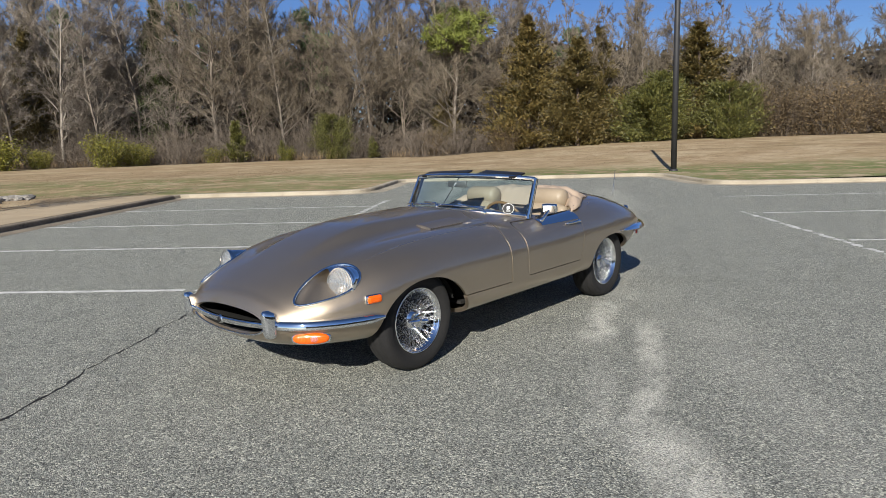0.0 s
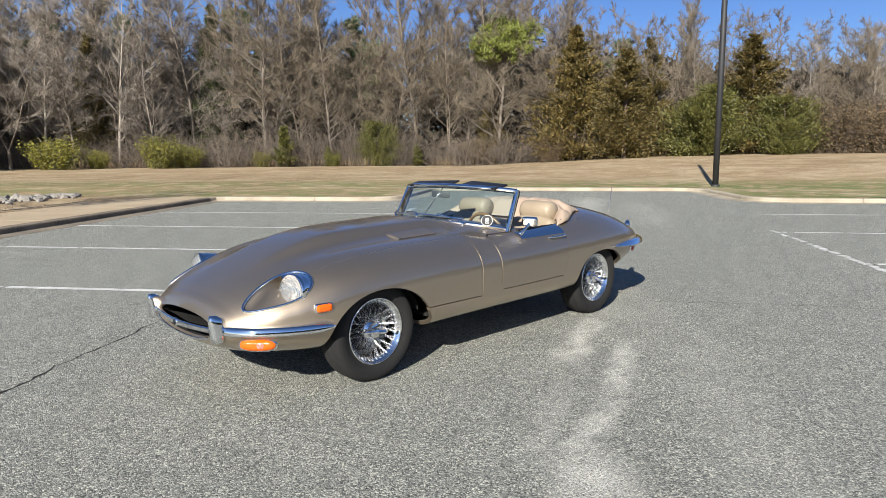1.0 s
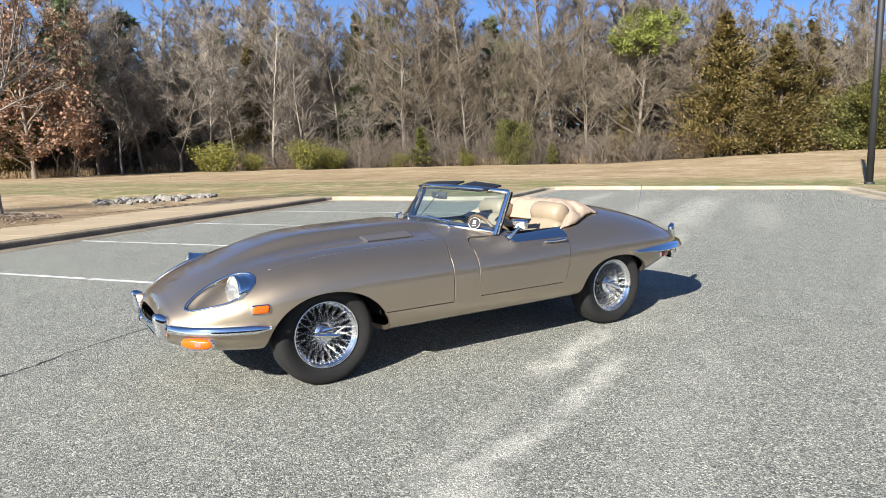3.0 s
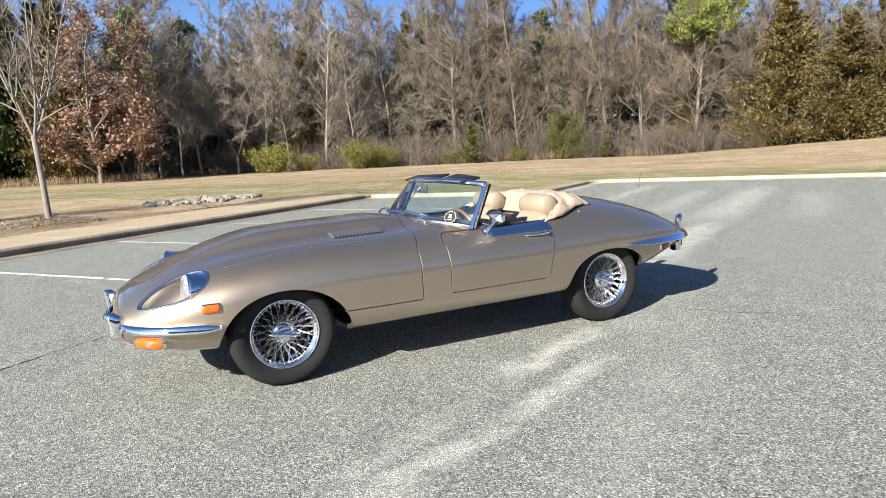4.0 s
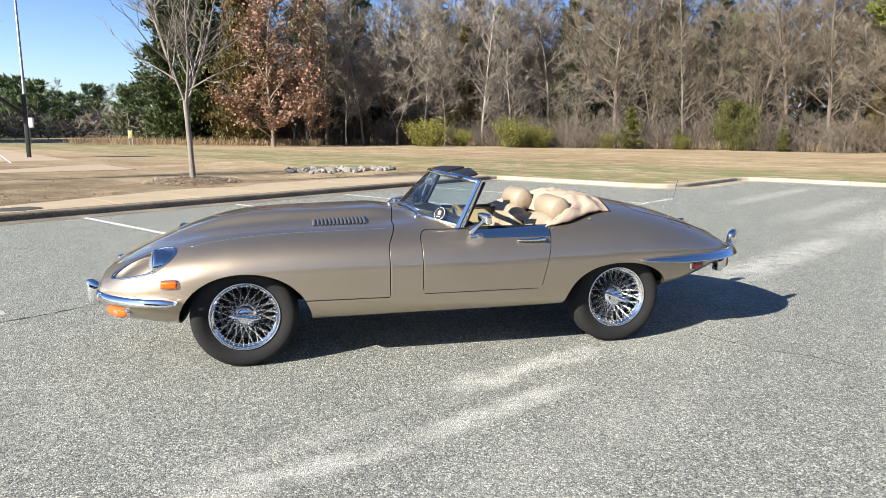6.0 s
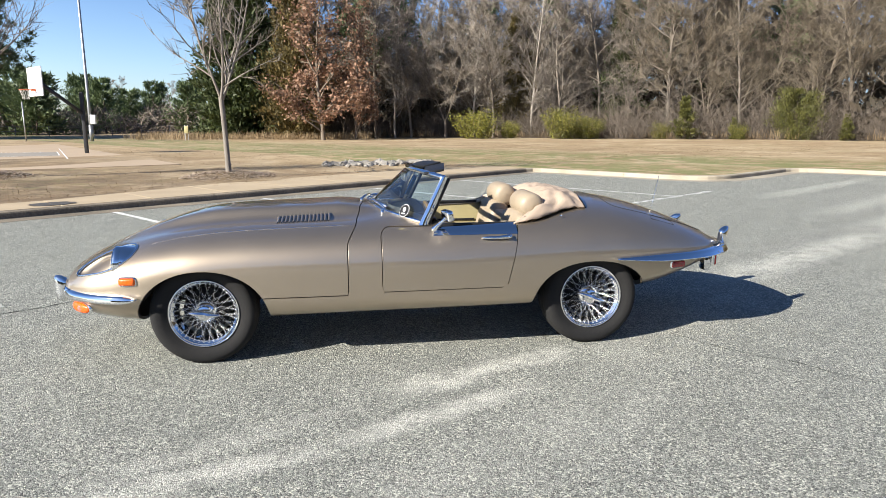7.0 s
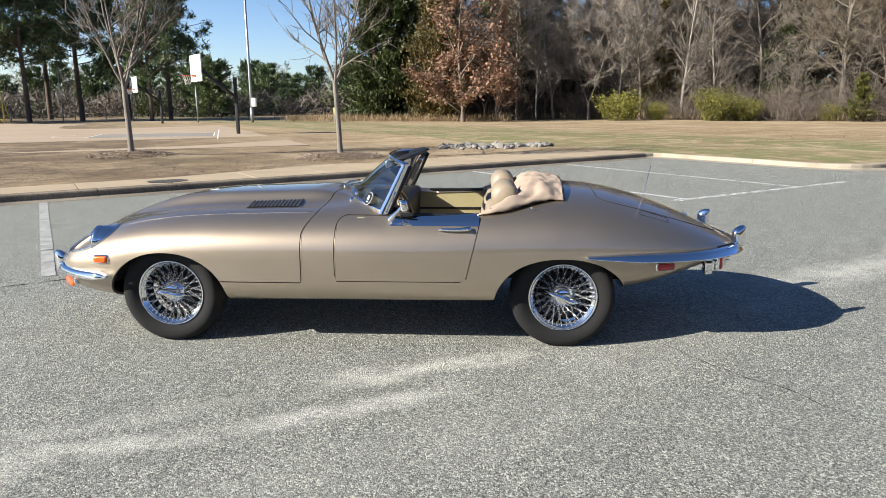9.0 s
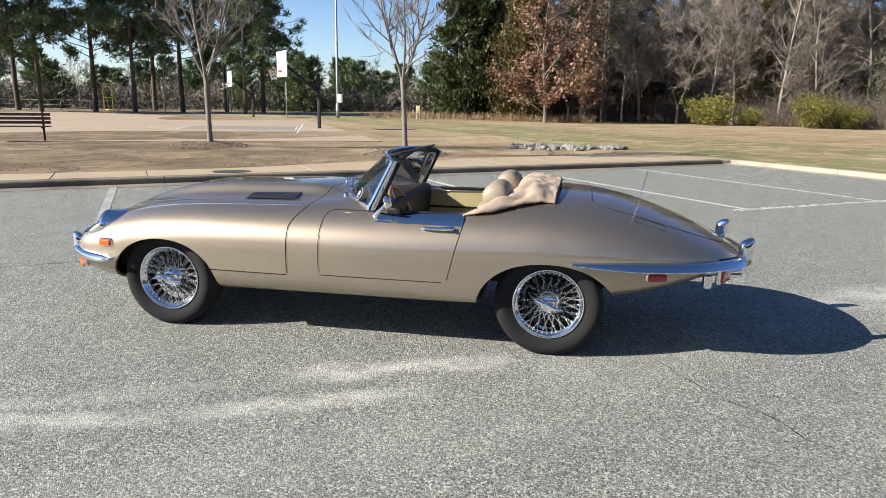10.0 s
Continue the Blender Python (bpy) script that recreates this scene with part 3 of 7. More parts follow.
def build_lines():
    def strip(name, a, b, width, label, worn=0.035, paint=None):
        """A hand-worn painted line with ragged edges."""
        d = (b - a).normalized()
        s = Vector((-d.y, d.x, 0))
        n = max(2, int((b - a).length / (0.06 if worn < 0.1 else 0.035)))
        rnd = random.Random(int(abs(a.x * 100 + a.y * 10)))
        thin = 0.22 if worn < 0.1 else 0.95
        verts, faces = [], []
        for i in range(n + 1):
            p = a.lerp(b, i / n)
            w1, w2 = (width / 2 * (1 - thin * rnd.random()) for _ in range(2))
            verts += [p + s * w1 + Vector((0, 0, 0.004)), p - s * w2 + Vector((0, 0, 0.004))]
        for i in range(n):
            if rnd.random() > worn:
                faces.append((2 * i, 2 * i + 1, 2 * i + 3, 2 * i + 2))
        tagged(part(name, mesh_of(verts, faces, name), paint or LINE_PAINT), label, "road marking", "parking lines", "structure")
    for c, lean, wide in ((-3.8, 0.1, 0.1), (-0.88, -0.15, 0.13), (1.82, 0.1, 0.1), (4.65, 0.1, 0.1), (7.52, 0.1, 0.1), (10.45, 0.1, 0.1)):
        strip("parking_line", lot(c, -7.75), lot(c + lean, -1.8), wide, "worn white painted parking line on asphalt", paint=FADED_PAINT if c < 0 else None)
    for u, v in ((4.5, 5.55), (7.75, 5.5), (11.1, 6.05)):
        strip("parking_line", lot(u, v), lot(u, v + 4.1), 0.10, "worn white painted parking line on asphalt")
    strip("stall_end_line", lot(7.3, -1.85), lot(12.0, -1.75), 0.20, "faded broken white line at the stall ends", 0.2)
    strip("stall_end_line", lot(2.5, 5.45), lot(8.0, 5.4), 0.15, "faded broken white line at the stall ends", 0.30)


def build_cracks():
    rnd = random.Random(8)
    for a, b, wide in ((lot(-4.6, -1.55), lot(6.0, -1.62), 1.0), (lot(2.10, 2.3), lot(1.88, 7.0), 0.42)):
        n = max(3, int((b - a).length / 0.07))
        d = (b - a).normalized()
        s = Vector((-d.y, d.x, 0))
        verts, faces, off = [], [], 0.0
        for i in range(n + 1):
            off = 0.93 * off + rnd.gauss(0, 0.013)
            w = (0.0028 + 0.011 * rnd.random() ** 2) * wide
            p = a.lerp(b, i / n) + s * off + Vector((0, 0, 0.003))
            verts += [p + s * w, p - s * w]
        for i in range(n):
            faces.append((2 * i, 2 * i + 1, 2 * i + 3, 2 * i + 2))
        tagged(part("asphalt_crack", mesh_of(verts, faces, "crack"), BLACK), "thin dark wandering crack in the asphalt", "crack", "asphalt cracks", "structure")


build_ground()
build_kerbs()
build_walk_patch()
build_lines()
build_cracks()


# ---- the car: x runs from the front axle to the tail, the camera's side is -y ----
STATIONS = [
    # x, half width, height of it, top, bottom, upper and lower squareness
    (-0.885, 0.365, 0.418, 0.494, 0.340, 2.4, 2.3),
    (-0.862, 0.440, 0.424, 0.538, 0.313, 2.3, 2.3),
    (-0.80, 0.530, 0.434, 0.588, 0.278, 2.25, 2.5),
    (-0.70, 0.630, 0.452, 0.642, 0.252, 2.35, 2.8),
    (-0.55, 0.710, 0.472, 0.705, 0.235, 2.5, 3.2),
    (-0.35, 0.768, 0.497, 0.766, 0.228, 2.7, 3.8),
    (-0.10, 0.797, 0.520, 0.812, 0.232, 2.85, 4.5),
    (0.20, 0.810, 0.530, 0.838, 0.25, 2.9, 6.0),
    (0.50, 0.816, 0.535, 0.848, 0.262, 2.9, 7.0),
    (0.90, 0.820, 0.540, 0.862, 0.266, 2.8, 7.0),
    (1.30, 0.822, 0.545, 0.885, 0.267, 2.6, 7.0),
    (1.70, 0.819, 0.550, 0.905, 0.267, 2.5, 7.0),
    (2.10, 0.812, 0.560, 0.925, 0.267, 2.5, 6.5),
    (2.45, 0.806, 0.570, 0.930, 0.275, 2.45, 5.0),
    (2.70, 0.790, 0.575, 0.910, 0.297, 2.4, 3.6),
    (3.00, 0.738, 0.580, 0.842, 0.340, 2.35, 2.9),
    (3.20, 0.670, 0.580, 0.772, 0.400, 2.3, 2.6),
    (3.38, 0.553, 0.580, 0.695, 0.457, 2.25, 2.4),
    (3.50, 0.415, 0.575, 0.632, 0.498, 2.2, 2.3),
    (3.56, 0.280, 0.570, 0.597, 0.525, 2.2, 2.2),
    (3.585, 0.130, 0.563, 0.576, 0.545, 2.2, 2.2),
]
S_X = [s[0] for s in STATIONS]
S_FN = [spline(S_X, [s[k] for s in STATIONS]) for k in range(1, 7)]
S_CACHE = {}
T_DENSE = np.concatenate([np.linspace(-math.pi / 2, 0, 130)[:-1], np.linspace(0, math.pi / 2, 170)])


def section(x):
    key = round(x, 6)
    if key not in S_CACHE:
        w, zm, zt, zb, nu, nl = (f(x) for f in S_FN)
        c, s = np.abs(np.cos(T_DENSE)), np.sin(T_DENSE)
        up = s > 0
        n = np.where(up, nu, nl)
        y = w * c ** (2 / n)
        y[0] = y[-1] = 0.0
        z = zm + np.where(up, zt - zm, zm - zb) * np.sign(s) * np.abs(s) ** (2 / n)
        hump = 0.047 * smoothstep(-0.70, 0.05, x) * (1 - smoothstep(0.80, 1.20, x))
        if hump > 0:
            r = np.clip((0.315 + 0.05 * x - y) / 0.115, 0, 1)
            z = z + np.where(up, hump * r * r * (3 - 2 * r) + 0.22 * hump * np.clip(1 - (y / 0.3) ** 2, 0, 1), 0)
            # the valley between the raised middle and the wing
            z = z - np.where(up, 0.32 * hump * np.exp(-((y - 0.385 - 0.05 * x) / 0.085) ** 2), 0)
        d = np.concatenate([[0], np.cumsum(np.hypot(np.diff(y), np.diff(z)))])
        S_CACHE[key] = (y, z, d / d[-1])
    return S_CACHE[key]


def skin(x, q):
    """The body's surface on the camera's side: q from the bottom's middle (0) to the top's middle (1)."""
    y, z, d = section(x)
    return Vector((x, -float(np.interp(q, d, y)), float(np.interp(q, d, z))))


def q_of_z(x, z):
    """q at which the outer side stands at height z."""
    y, zz, d = section(x)
    return float(np.interp(z, zz, d))


def side_y(x, z):
    return skin(x, q_of_z(x, z)).y


def q_of_y(x, y):
    """q at which the upper side lies y metres from the middle."""
    yy, zz, d = section(x)
    i = int(np.argmax(yy))
    return float(np.interp(-abs(y), -yy[i:], d[i:]))


def top_z(x, y):
    return skin(x, q_of_y(x, y)).z


def skin_normal(x, q):
    a = skin(x + 0.004, q) - skin(x - 0.004, q)
    b = skin(x, min(q + 0.004, 1)) - skin(x, max(q - 0.004, 0))
    n = a.cross(b)
    n.normalize()
    p = skin(x, q)
    return n if n.dot(Vector((0, p.y, p.z - 0.5))) > 0 else -n


GRID_X = sorted(set([round(-0.885 + 0.004 * i, 4) for i in range(10)] + [round(-0.845 + 0.0125 * i, 4) for i in range(42)]
                    + [round(-0.32 + 0.02 * i, 4) for i in range(182)] + [round(3.33 + 0.0125 * i, 4) for i in range(17)] + [3.545, 3.56, 3.57, 3.578, 3.585]))
GRID_Q = [i / 74 for i in range(75)]


def full_grid():
    par = [(x, q) for x in GRID_X for q in GRID_Q]
    k = len(GRID_Q)
    quads = [(i * k + j, i * k + j + 1, (i + 1) * k + j + 1, (i + 1) * k + j) for i in range(len(GRID_X) - 1) for j in range(k - 1)]
    return par, quads


def cut(par, quads, f):
    """Take away where f < 0, with a clean edge on f = 0. f takes (x, y, z)."""
    par = list(par)
    pos = [skin(*p) for p in par]
    val = [f(*p) for p in pos]
    kept = [q for q in quads if any(val[i] >= 0 for i in q)]
    near, diag = {}, {}
    for q in kept:
        for k in range(4):
            i = q[k]
            if val[i] < 0:
                for j in (q[k - 1], q[(k + 1) % 4]):
                    if val[j] >= 0:
                        near.setdefault(i, set()).add(j)
                if val[q[(k + 2) % 4]] >= 0:
                    diag.setdefault(i, set()).add(q[(k + 2) % 4])
    moved = {}
    for i in set(near) | set(diag):
        best = None
        for j in sorted(near.get(i) or diag[i]):
            a, b = 0.0, 1.0
            for _ in range(11):
                m = (a + b) / 2
                p = (par[i][0] + m * (par[j][0] - par[i][0]), par[i][1] + m * (par[j][1] - par[i][1]))
                if f(*skin(*p)) < 0:
                    a = m
                else:
                    b = m
            if best is None or b < best[0]:
                best = (b, (par[i][0] + b * (par[j][0] - par[i][0]), par[i][1] + b * (par[j][1] - par[i][1])))
        moved[i] = best[1]
    for i, p in moved.items():
        par[i] = p
    return par, kept


def shell(par, quads, flange=0.012, sides=(-1, 1)):
    """A panel's mesh on one or both sides, with its edges folded inwards."""
    bm = bmesh.new()
    used = sorted({i for q in quads for i in q})
    for s in sides:
        made = {}
        for i in used:
            p = skin(*par[i])
            made[i] = bm.verts.new((p.x, -s * p.y if s > 0 else p.y, p.z))
        for q in quads:
            ring = [made[i] for i in (q if s < 0 else q[::-1])]
            try:
                bm.faces.new(ring)
            except ValueError:
                pass
    bmesh.ops.remove_doubles(bm, verts=bm.verts, dist=0.0008)
    bm.normal_update()
    for f in bm.faces:
        f.smooth = True
    mid = [f for f in bm.faces if abs(f.calc_center_median().y) > 0.7]
    if mid and sum(f.normal.y * f.calc_center_median().y for f in mid) < 0:
        bmesh.ops.reverse_faces(bm, faces=bm.faces)
        bm.normal_update()
    edge = [e for e in bm.edges if e.is_boundary]
    if flange:
        normals = {v: v.normal.copy() for e in edge for v in e.verts}
        made = bmesh.ops.extrude_edge_only(bm, edges=edge)
        new_verts = [g for g in made["geom"] if isinstance(g, bmesh.types.BMVert)]
        old = list(normals)
        grid = {(round(v.co.x, 5), round(v.co.y, 5), round(v.co.z, 5)): v for v in old}
        for v in new_verts:
            o = grid.get((round(v.co.x, 5), round(v.co.y, 5), round(v.co.z, 5)))
            if o is not None:
                v.co = o.co - normals[o] * flange
        for e in edge:
            e.smooth = False
    return bm


def round_max(a, b, r):
    """The larger of two, with the corner between them rounded."""
    if a > -r and b > -r:
        return math.hypot(a + r, b + r) - r
    return max(a, b)


def f_arch_front(x, y, z):
    a = abs(x - 0.010) / 0.388
    return (a ** 2.1 + (max(z - 0.26, 0) / 0.327) ** 2.1) ** (1 / 2.1) - 1 if z > 0.26 else a - 1


def f_arch_rear(x, y, z):
    a = abs(x - 2.422) / 0.403
    return (a ** 2.2 + (max(z - 0.26, 0) / 0.308) ** 2.2) ** (1 / 2.2) - 1 if z > 0.26 else a - 1


def f_bonnet(x, y, z):
    """Negative on the bonnet."""
    edge = 0.865 + 0.075 * smoothstep(0.70, 0.86, z) + 0.05 * smoothstep(0.5, 0.0, abs(y)) * smoothstep(0.7, 0.8, z)
    low = 0.414 - z if x > 0.15 else -1.0
    return max(x - edge, low)


def f_door(x, y, z):
    back = 1.845 + 0.25 * (z - 0.41)
    f = round_max(1.07 - x, x - back, 0.03)
    f = round_max(f, 0.427 - z, 0.012)
    return round_max(f, z - (0.800 if x < 1.40 else 0.800 + 2.0 * (x - 1.40)), 0.055)


def f_cockpit(x, y, z):
    """Negative in the cockpit's opening."""
    if z < 0.7:
        return 1.0
    front = 1.17 + 0.30 * (abs(y) / 0.62) ** 2
    return round_max(round_max(front - x, x - 2.30, 0.05), abs(y) - (0.645 - 0.09 * smoothstep(1.93, 2.1, x)), 0.10)


HEAD_F, HEAD_R = Vector((-0.757, -0.492, 0.531)), Vector((-0.388, -0.598, 0.694))
HEAD_C = (HEAD_F + HEAD_R) / 2
HEAD_A = (HEAD_R - HEAD_F).normalized()
HEAD_N = Vector((-0.50, -0.42, 0.76)).normalized()
HEAD_B = HEAD_N.cross(HEAD_A).normalized()
HEAD_L = (HEAD_R - HEAD_F).length / 2


def f_head(x, y, z):
    """Negative in the headlight's scoop."""
    d = Vector((x, -abs(y), z)) - HEAD_C
    s, t = d.dot(HEAD_A), d.dot(HEAD_B)
    if abs(s) > 0.5 or d.dot(HEAD_N) < -0.2 or z < 0.4 or x > 0:
        return 1.0
    width = 0.116 * (1 + 0.36 * s / HEAD_L)
    return math.sqrt((s / HEAD_L) ** 2 + (t / max(width, 0.03)) ** 2) - 1


def head_outline(steps=56):
    """The scoop's rim as a ring on the skin."""
    base = None
    for x in [HEAD_C.x + 0.01 * k for k in range(-6, 12)]:
        for k in range(40, 72):
            p = skin(x, k / 74)
            v = f_head(*p)
            if base is None or v < base[0]:
                base = (v, x, k / 74)
    _, x0, q0 = base
    ring = []
    for i in range(steps):
        t = 2 * math.pi * i / steps
        dx, dq = math.cos(t) * 0.42, math.sin(t) * 0.30
        a, b = 0.0, 1.0
        for _ in range(16):
            m = (a + b) / 2
            xx = x0 + m * dx
            if xx < -0.88 or not 0.05 < q0 + m * dq < 0.999 or f_head(*skin(xx, q0 + m * dq)) > 0:
                b = m
            else:
                a = m
        ring.append((x0 + a * dx, q0 + a * dq))
    return ring


def mirrored(me):
    """A mesh turned over to the far side."""
    m2 = me.copy()
    m2.transform(Matrix.Diagonal((1, -1, 1, 1)))
    m2.flip_normals()
    return m2


car = tagged(new("convertible_car"), "bronze metallic classic roadster with wire wheels, top folded down", "car")


def both(name, me, material, parent, label=""):
    """A part on the camera's side and its twin on the far side."""
    a = part(name, me, material, parent, label)
    m2 = mirrored(me)
    return a, part(name, m2, material, parent, label)


def build_body():
    par, quads = full_grid()
    arch = cut(*cut(par, quads, f_arch_front), f_arch_rear)
    bonnet = cut(*cut(*arch, lambda x, y, z: -f_bonnet(x, y, z) - 0.003), f_head)
    bonnet_ob = part("bonnet", shell(*bonnet, flange=0.018), PAINT, car, "one-piece bronze bonnet with a raised middle and louvres")
    rest = cut(*cut(*arch, lambda x, y, z: f_bonnet(x, y, z) - 0.003), f_cockpit)
    door = cut(*rest, lambda x, y, z: -f_door(x, y, z) - 0.0024)
    hull = cut(*rest, lambda x, y, z: f_door(x, y, z) - 0.0024)
    part("body", shell(*hull, flange=0.03), PAINT, car, "bronze metallic body with full rear haunches")
    doors = []
    for s in (-1, 1):
        doors.append(part("door", shell(*door, flange=0.03, sides=(s,)), PAINT, car, "closed bronze door"))
    return bonnet_ob, doors


bonnet_part, door_parts = build_body()


def build_inside():
    """The dark tub under the skin, wheel wells and the cockpit's lining."""
    bm = box_bm((1.45, 1.30, 0.02), (1.22, 0, 0.315))
    box_bm((0.9, 1.0, 0.02), (0.2, 0, 0.36), bm=bm)
    box_bm((0.02, 1.40, 0.42), (0.62, 0, 0.50), bm=bm)
    box_bm((0.02, 1.40, 0.40), (2.02, 0, 0.50), bm=bm)
    box_bm((0.85, 0.80, 0.02), (2.45, 0, 0.36), bm=bm)
    part("underfloor", bm, BLACK, car)
    for x, r, h in ((0.01, 0.388, 0.60), (2.422, 0.398, 0.58)):
        for s in (-1, 1):
            verts, faces = [], []
            n = 20
            for i in range(n + 1):
                t = math.pi * i / n
                for y in (0.40, 0.665):
                    verts.append((x - r * math.cos(t), s * y, 0.37 + (h - 0.37) * math.sin(t)))
            for i in range(n):
                faces.append((2 * i, 2 * i + 1, 2 * i + 3, 2 * i + 2))
            faces.append(tuple(range(0, 2 * n + 2, 2)))
            part("wheel_well", mesh_of(verts, faces, "wheel_well"), BLACK, car)
    # cockpit tub
    bm = bmesh.new()
    box_bm((0.95, 1.26, 0.02), (1.55, 0, 0.33), bm=bm)
    part("cockpit_floor", bm, CARPET, car, "tan carpet floor")
    for s in (-1, 1):
        bm = box_bm((0.80, 0.03, 0.455), (1.58, s * 0.655, 0.5625), 0.01)
        part("door_lining", bm, CARPET, car, "olive tan door lining with a black top roll")
        bm = box_bm((0.50, 0.03, 0.022), (1.695, s * 0.640, 0.803), 0.008)
        part("door_top_roll", bm, TRIM, car)
        bm = box_bm((0.66, 0.012, 0.016), (1.60, s * 0.636, 0.655), 0.003)
        part("lining_strip", bm, TRIM, car)
    bm = box_bm((0.05, 1.26, 0.40), (2.20, 0, 0.62), 0.02)
    part("rear_bulkhead", bm, CARPET, car)
    bm = box_bm((0.26, 1.10, 0.04), (2.12, 0, 0.775), 0.015)
    part("rear_shelf", smooth_bm(bm), CANVAS, car, "tan covered shelf behind the seats")
    bm = box_bm((0.90, 0.24, 0.24), (1.60, 0, 0.44), 0.05)
    part("centre_tunnel", bm, LEATHER, car)
    bm = bmesh.new()
    rings = []
    for i in range(25):
        y = -0.60 + 1.2 * i / 24
        front = 1.06 + 0.74 * y * y + 0.02
        z = 0.868 - 0.13 * y * y
        rings.append([bm.verts.new(p) for p in ((front, y, z - 0.03), (front + 0.02, y, z - 0.008), (1.40, y, 0.845), (1.44, y, 0.835), (1.455, y, 0.81), (1.44, y, 0.62))])
    for a, b in zip(rings, rings[1:]):
        for k in range(5):
            bm.faces.new((a[k], b[k], b[k + 1], a[k + 1]))
    bmesh.ops.recalc_face_normals(bm, faces=bm.faces)
    part("dashboard", smooth_bm(bm, 60), TRIM, car, "black dashboard")


def cushion(size, centre, turn=None, bulge=0.35, res=10):
    """A soft upholstered block."""
    bm = bmesh.new()
    bmesh.ops.create_cube(bm, size=2)
    bmesh.ops.subdivide_edges(bm, edges=bm.edges, cuts=res, use_grid_fill=True)
    n = 3.4
    for v in bm.verts:
        p = v.co
        k = (abs(p.x) ** n + abs(p.y) ** n + abs(p.z) ** n) ** (1 / n)
        q = p / k
        q = p.lerp(q, 0.55 + bulge * 0.3)
        v.co = Vector((q.x * size[0] / 2, q.y * size[1] / 2, q.z * size[2] / 2))
    bmesh.ops.transform(bm, matrix=Matrix.Translation(centre) @ (turn or Matrix()), verts=bm.verts)
    for f in bm.faces:
        f.smooth = True
    return bm


def bolster(length, radius, centre, steps=28):
    """A round head roll lying across the car."""
    prof = [(0.002, -length / 2 - 0.012), (radius * 0.55, -length / 2 - 0.008), (radius * 0.88, -length / 2 + 0.008), (radius, -length / 2 + 0.035),
            (radius * 1.02, 0), (radius, length / 2 - 0.035), (radius * 0.88, length / 2 - 0.008), (radius * 0.55, length / 2 + 0.008), (0.002, length / 2 + 0.012)]
    me = spun(prof, steps, "Y")
    for v in me.vertices:
        d = noise.noise(v.co * 9.0 + Vector((length, 0, centre[1]))) * 0.006
        v.co += Vector((v.co.x, 0, v.co.z)).normalized() * d
    me.transform(Matrix.Translation(centre))
    return me


def build_seats():
    for s in (-1, 1):
        seat = new("seat")
        seat.parent = car
        seat["label"] = "biscuit leather bucket seat with a round head roll"
        tilt = Matrix.Rotation(radians(14), 4, "Y")
        part("seat_cushion", cushion((0.50, 0.46, 0.16), (1.72, s * 0.36, 0.47)), LEATHER, seat)
        part("backrest", cushion((0.16, 0.47, 0.52), (1.99, s * 0.36, 0.60), tilt), LEATHER, seat)
        part("head_roll", bolster(0.31, 0.086, (2.088, s * 0.36, 0.893)), LEATHER, seat)
        for k in (-0.08, 0.08):
            part("head_roll_post", smooth_bm(box_bm((0.012, 0.03, 0.10), (2.075, s * 0.36 + k, 0.82), 0.004)), CHROME, seat)


def build_folded_top():
    """The soft top, folded and under its tan cover: a lumpy roll across the car."""
    prof = [(2.14, 0.80), (2.16, 0.85), (2.19, 0.912), (2.235, 0.955), (2.29, 0.97), (2.35, 0.96), (2.40, 0.935), (2.435, 0.89), (2.445, 0.85)]
    rows = 78
    verts, faces = [], []
    k = 33
    fx, fz = spline(range(9), [p[0] for p in prof]), spline(range(9), [p[1] for p in prof])
    for i in range(rows):
        s = -1 + 2 * i / (rows - 1)
        y = 0.675 * s
        fall = abs(s) ** 5
        for j in range(k):
            t = 8 * j / (k - 1)
            x, z = fx(t), fz(t)
            x = x - 0.22 * fall * (1 - t / 8) + 0.02 * (1 - abs(s)) * (t / 8)
            y = s * (0.675 - 0.15 * smoothstep(2.0, 2.45, x))
            edge_k = min(1.0, max(0.0, (f_cockpit(x, y, 0.9) + 0.03) / 0.05))
            low = 0.79 + (top_z(x, y) + 0.002 - 0.79) * edge_k
            z = low + max(z - low, 0.026) * (1 - fall * 0.97)
            wob = 0.020 * noise.noise((x * 7, y * 6, 1.5)) + 0.014 * noise.noise((x * 20, y * 13, 4.0)) + 0.006 * noise.noise((x * 46, y * 34, 9.0))
            wob += 0.013 * (0.45 - abs(noise.noise((x * 8 + y * 4, y * 8 - x * 5, 2.0)))) + 0.007 * (0.4 - abs(noise.noise((x * 20 - y * 7, y * 14 + x * 9, 6.0))))
            edge = math.sin(math.pi * j / (k - 1)) ** 0.6
            verts.append((x, y, max(z + wob * edge, low)))
    for i in range(rows - 1):
        for j in range(k - 1):
            faces.append((i * k + j, (i + 1) * k + j, (i + 1) * k + j + 1, i * k + j + 1))
    me = mesh_of(verts, faces, "top_cover", True)
    cover = part("top_cover", me, CANVAS, car, "folded soft top under a creased tan cover")
    mod = cover.modifiers.new("thick", "SOLIDIFY")
    mod.thickness, mod.offset = 0.008, -1
    # Black tube in place of the shade along the cover's rear edge.
    hem_shade = [Vector(verts[i * k + k - 1]) + Vector((0.004, 0, 0.003)) for i in range(rows)]
    part("hem_shade", tube_mesh(hem_shade, 0.006, 6), TRIM, cover, "black tube along the cover's rear edge, standing for its shade")
    for s in (-1, 1):
        for x in (2.0, 2.12, 2.24):
            me = spun([(0.001, 0.006), (0.006, 0.005), (0.008, 0.0)], 10, "Y", "stud")
            me.transform(Matrix.Rotation(radians(-35 * s if s < 0 else 145), 4, "X"))
            part("stud", me, CHROME, cover, m=Matrix.Translation((x, s * 0.652, top_z(x, 0.652) + 0.026)))


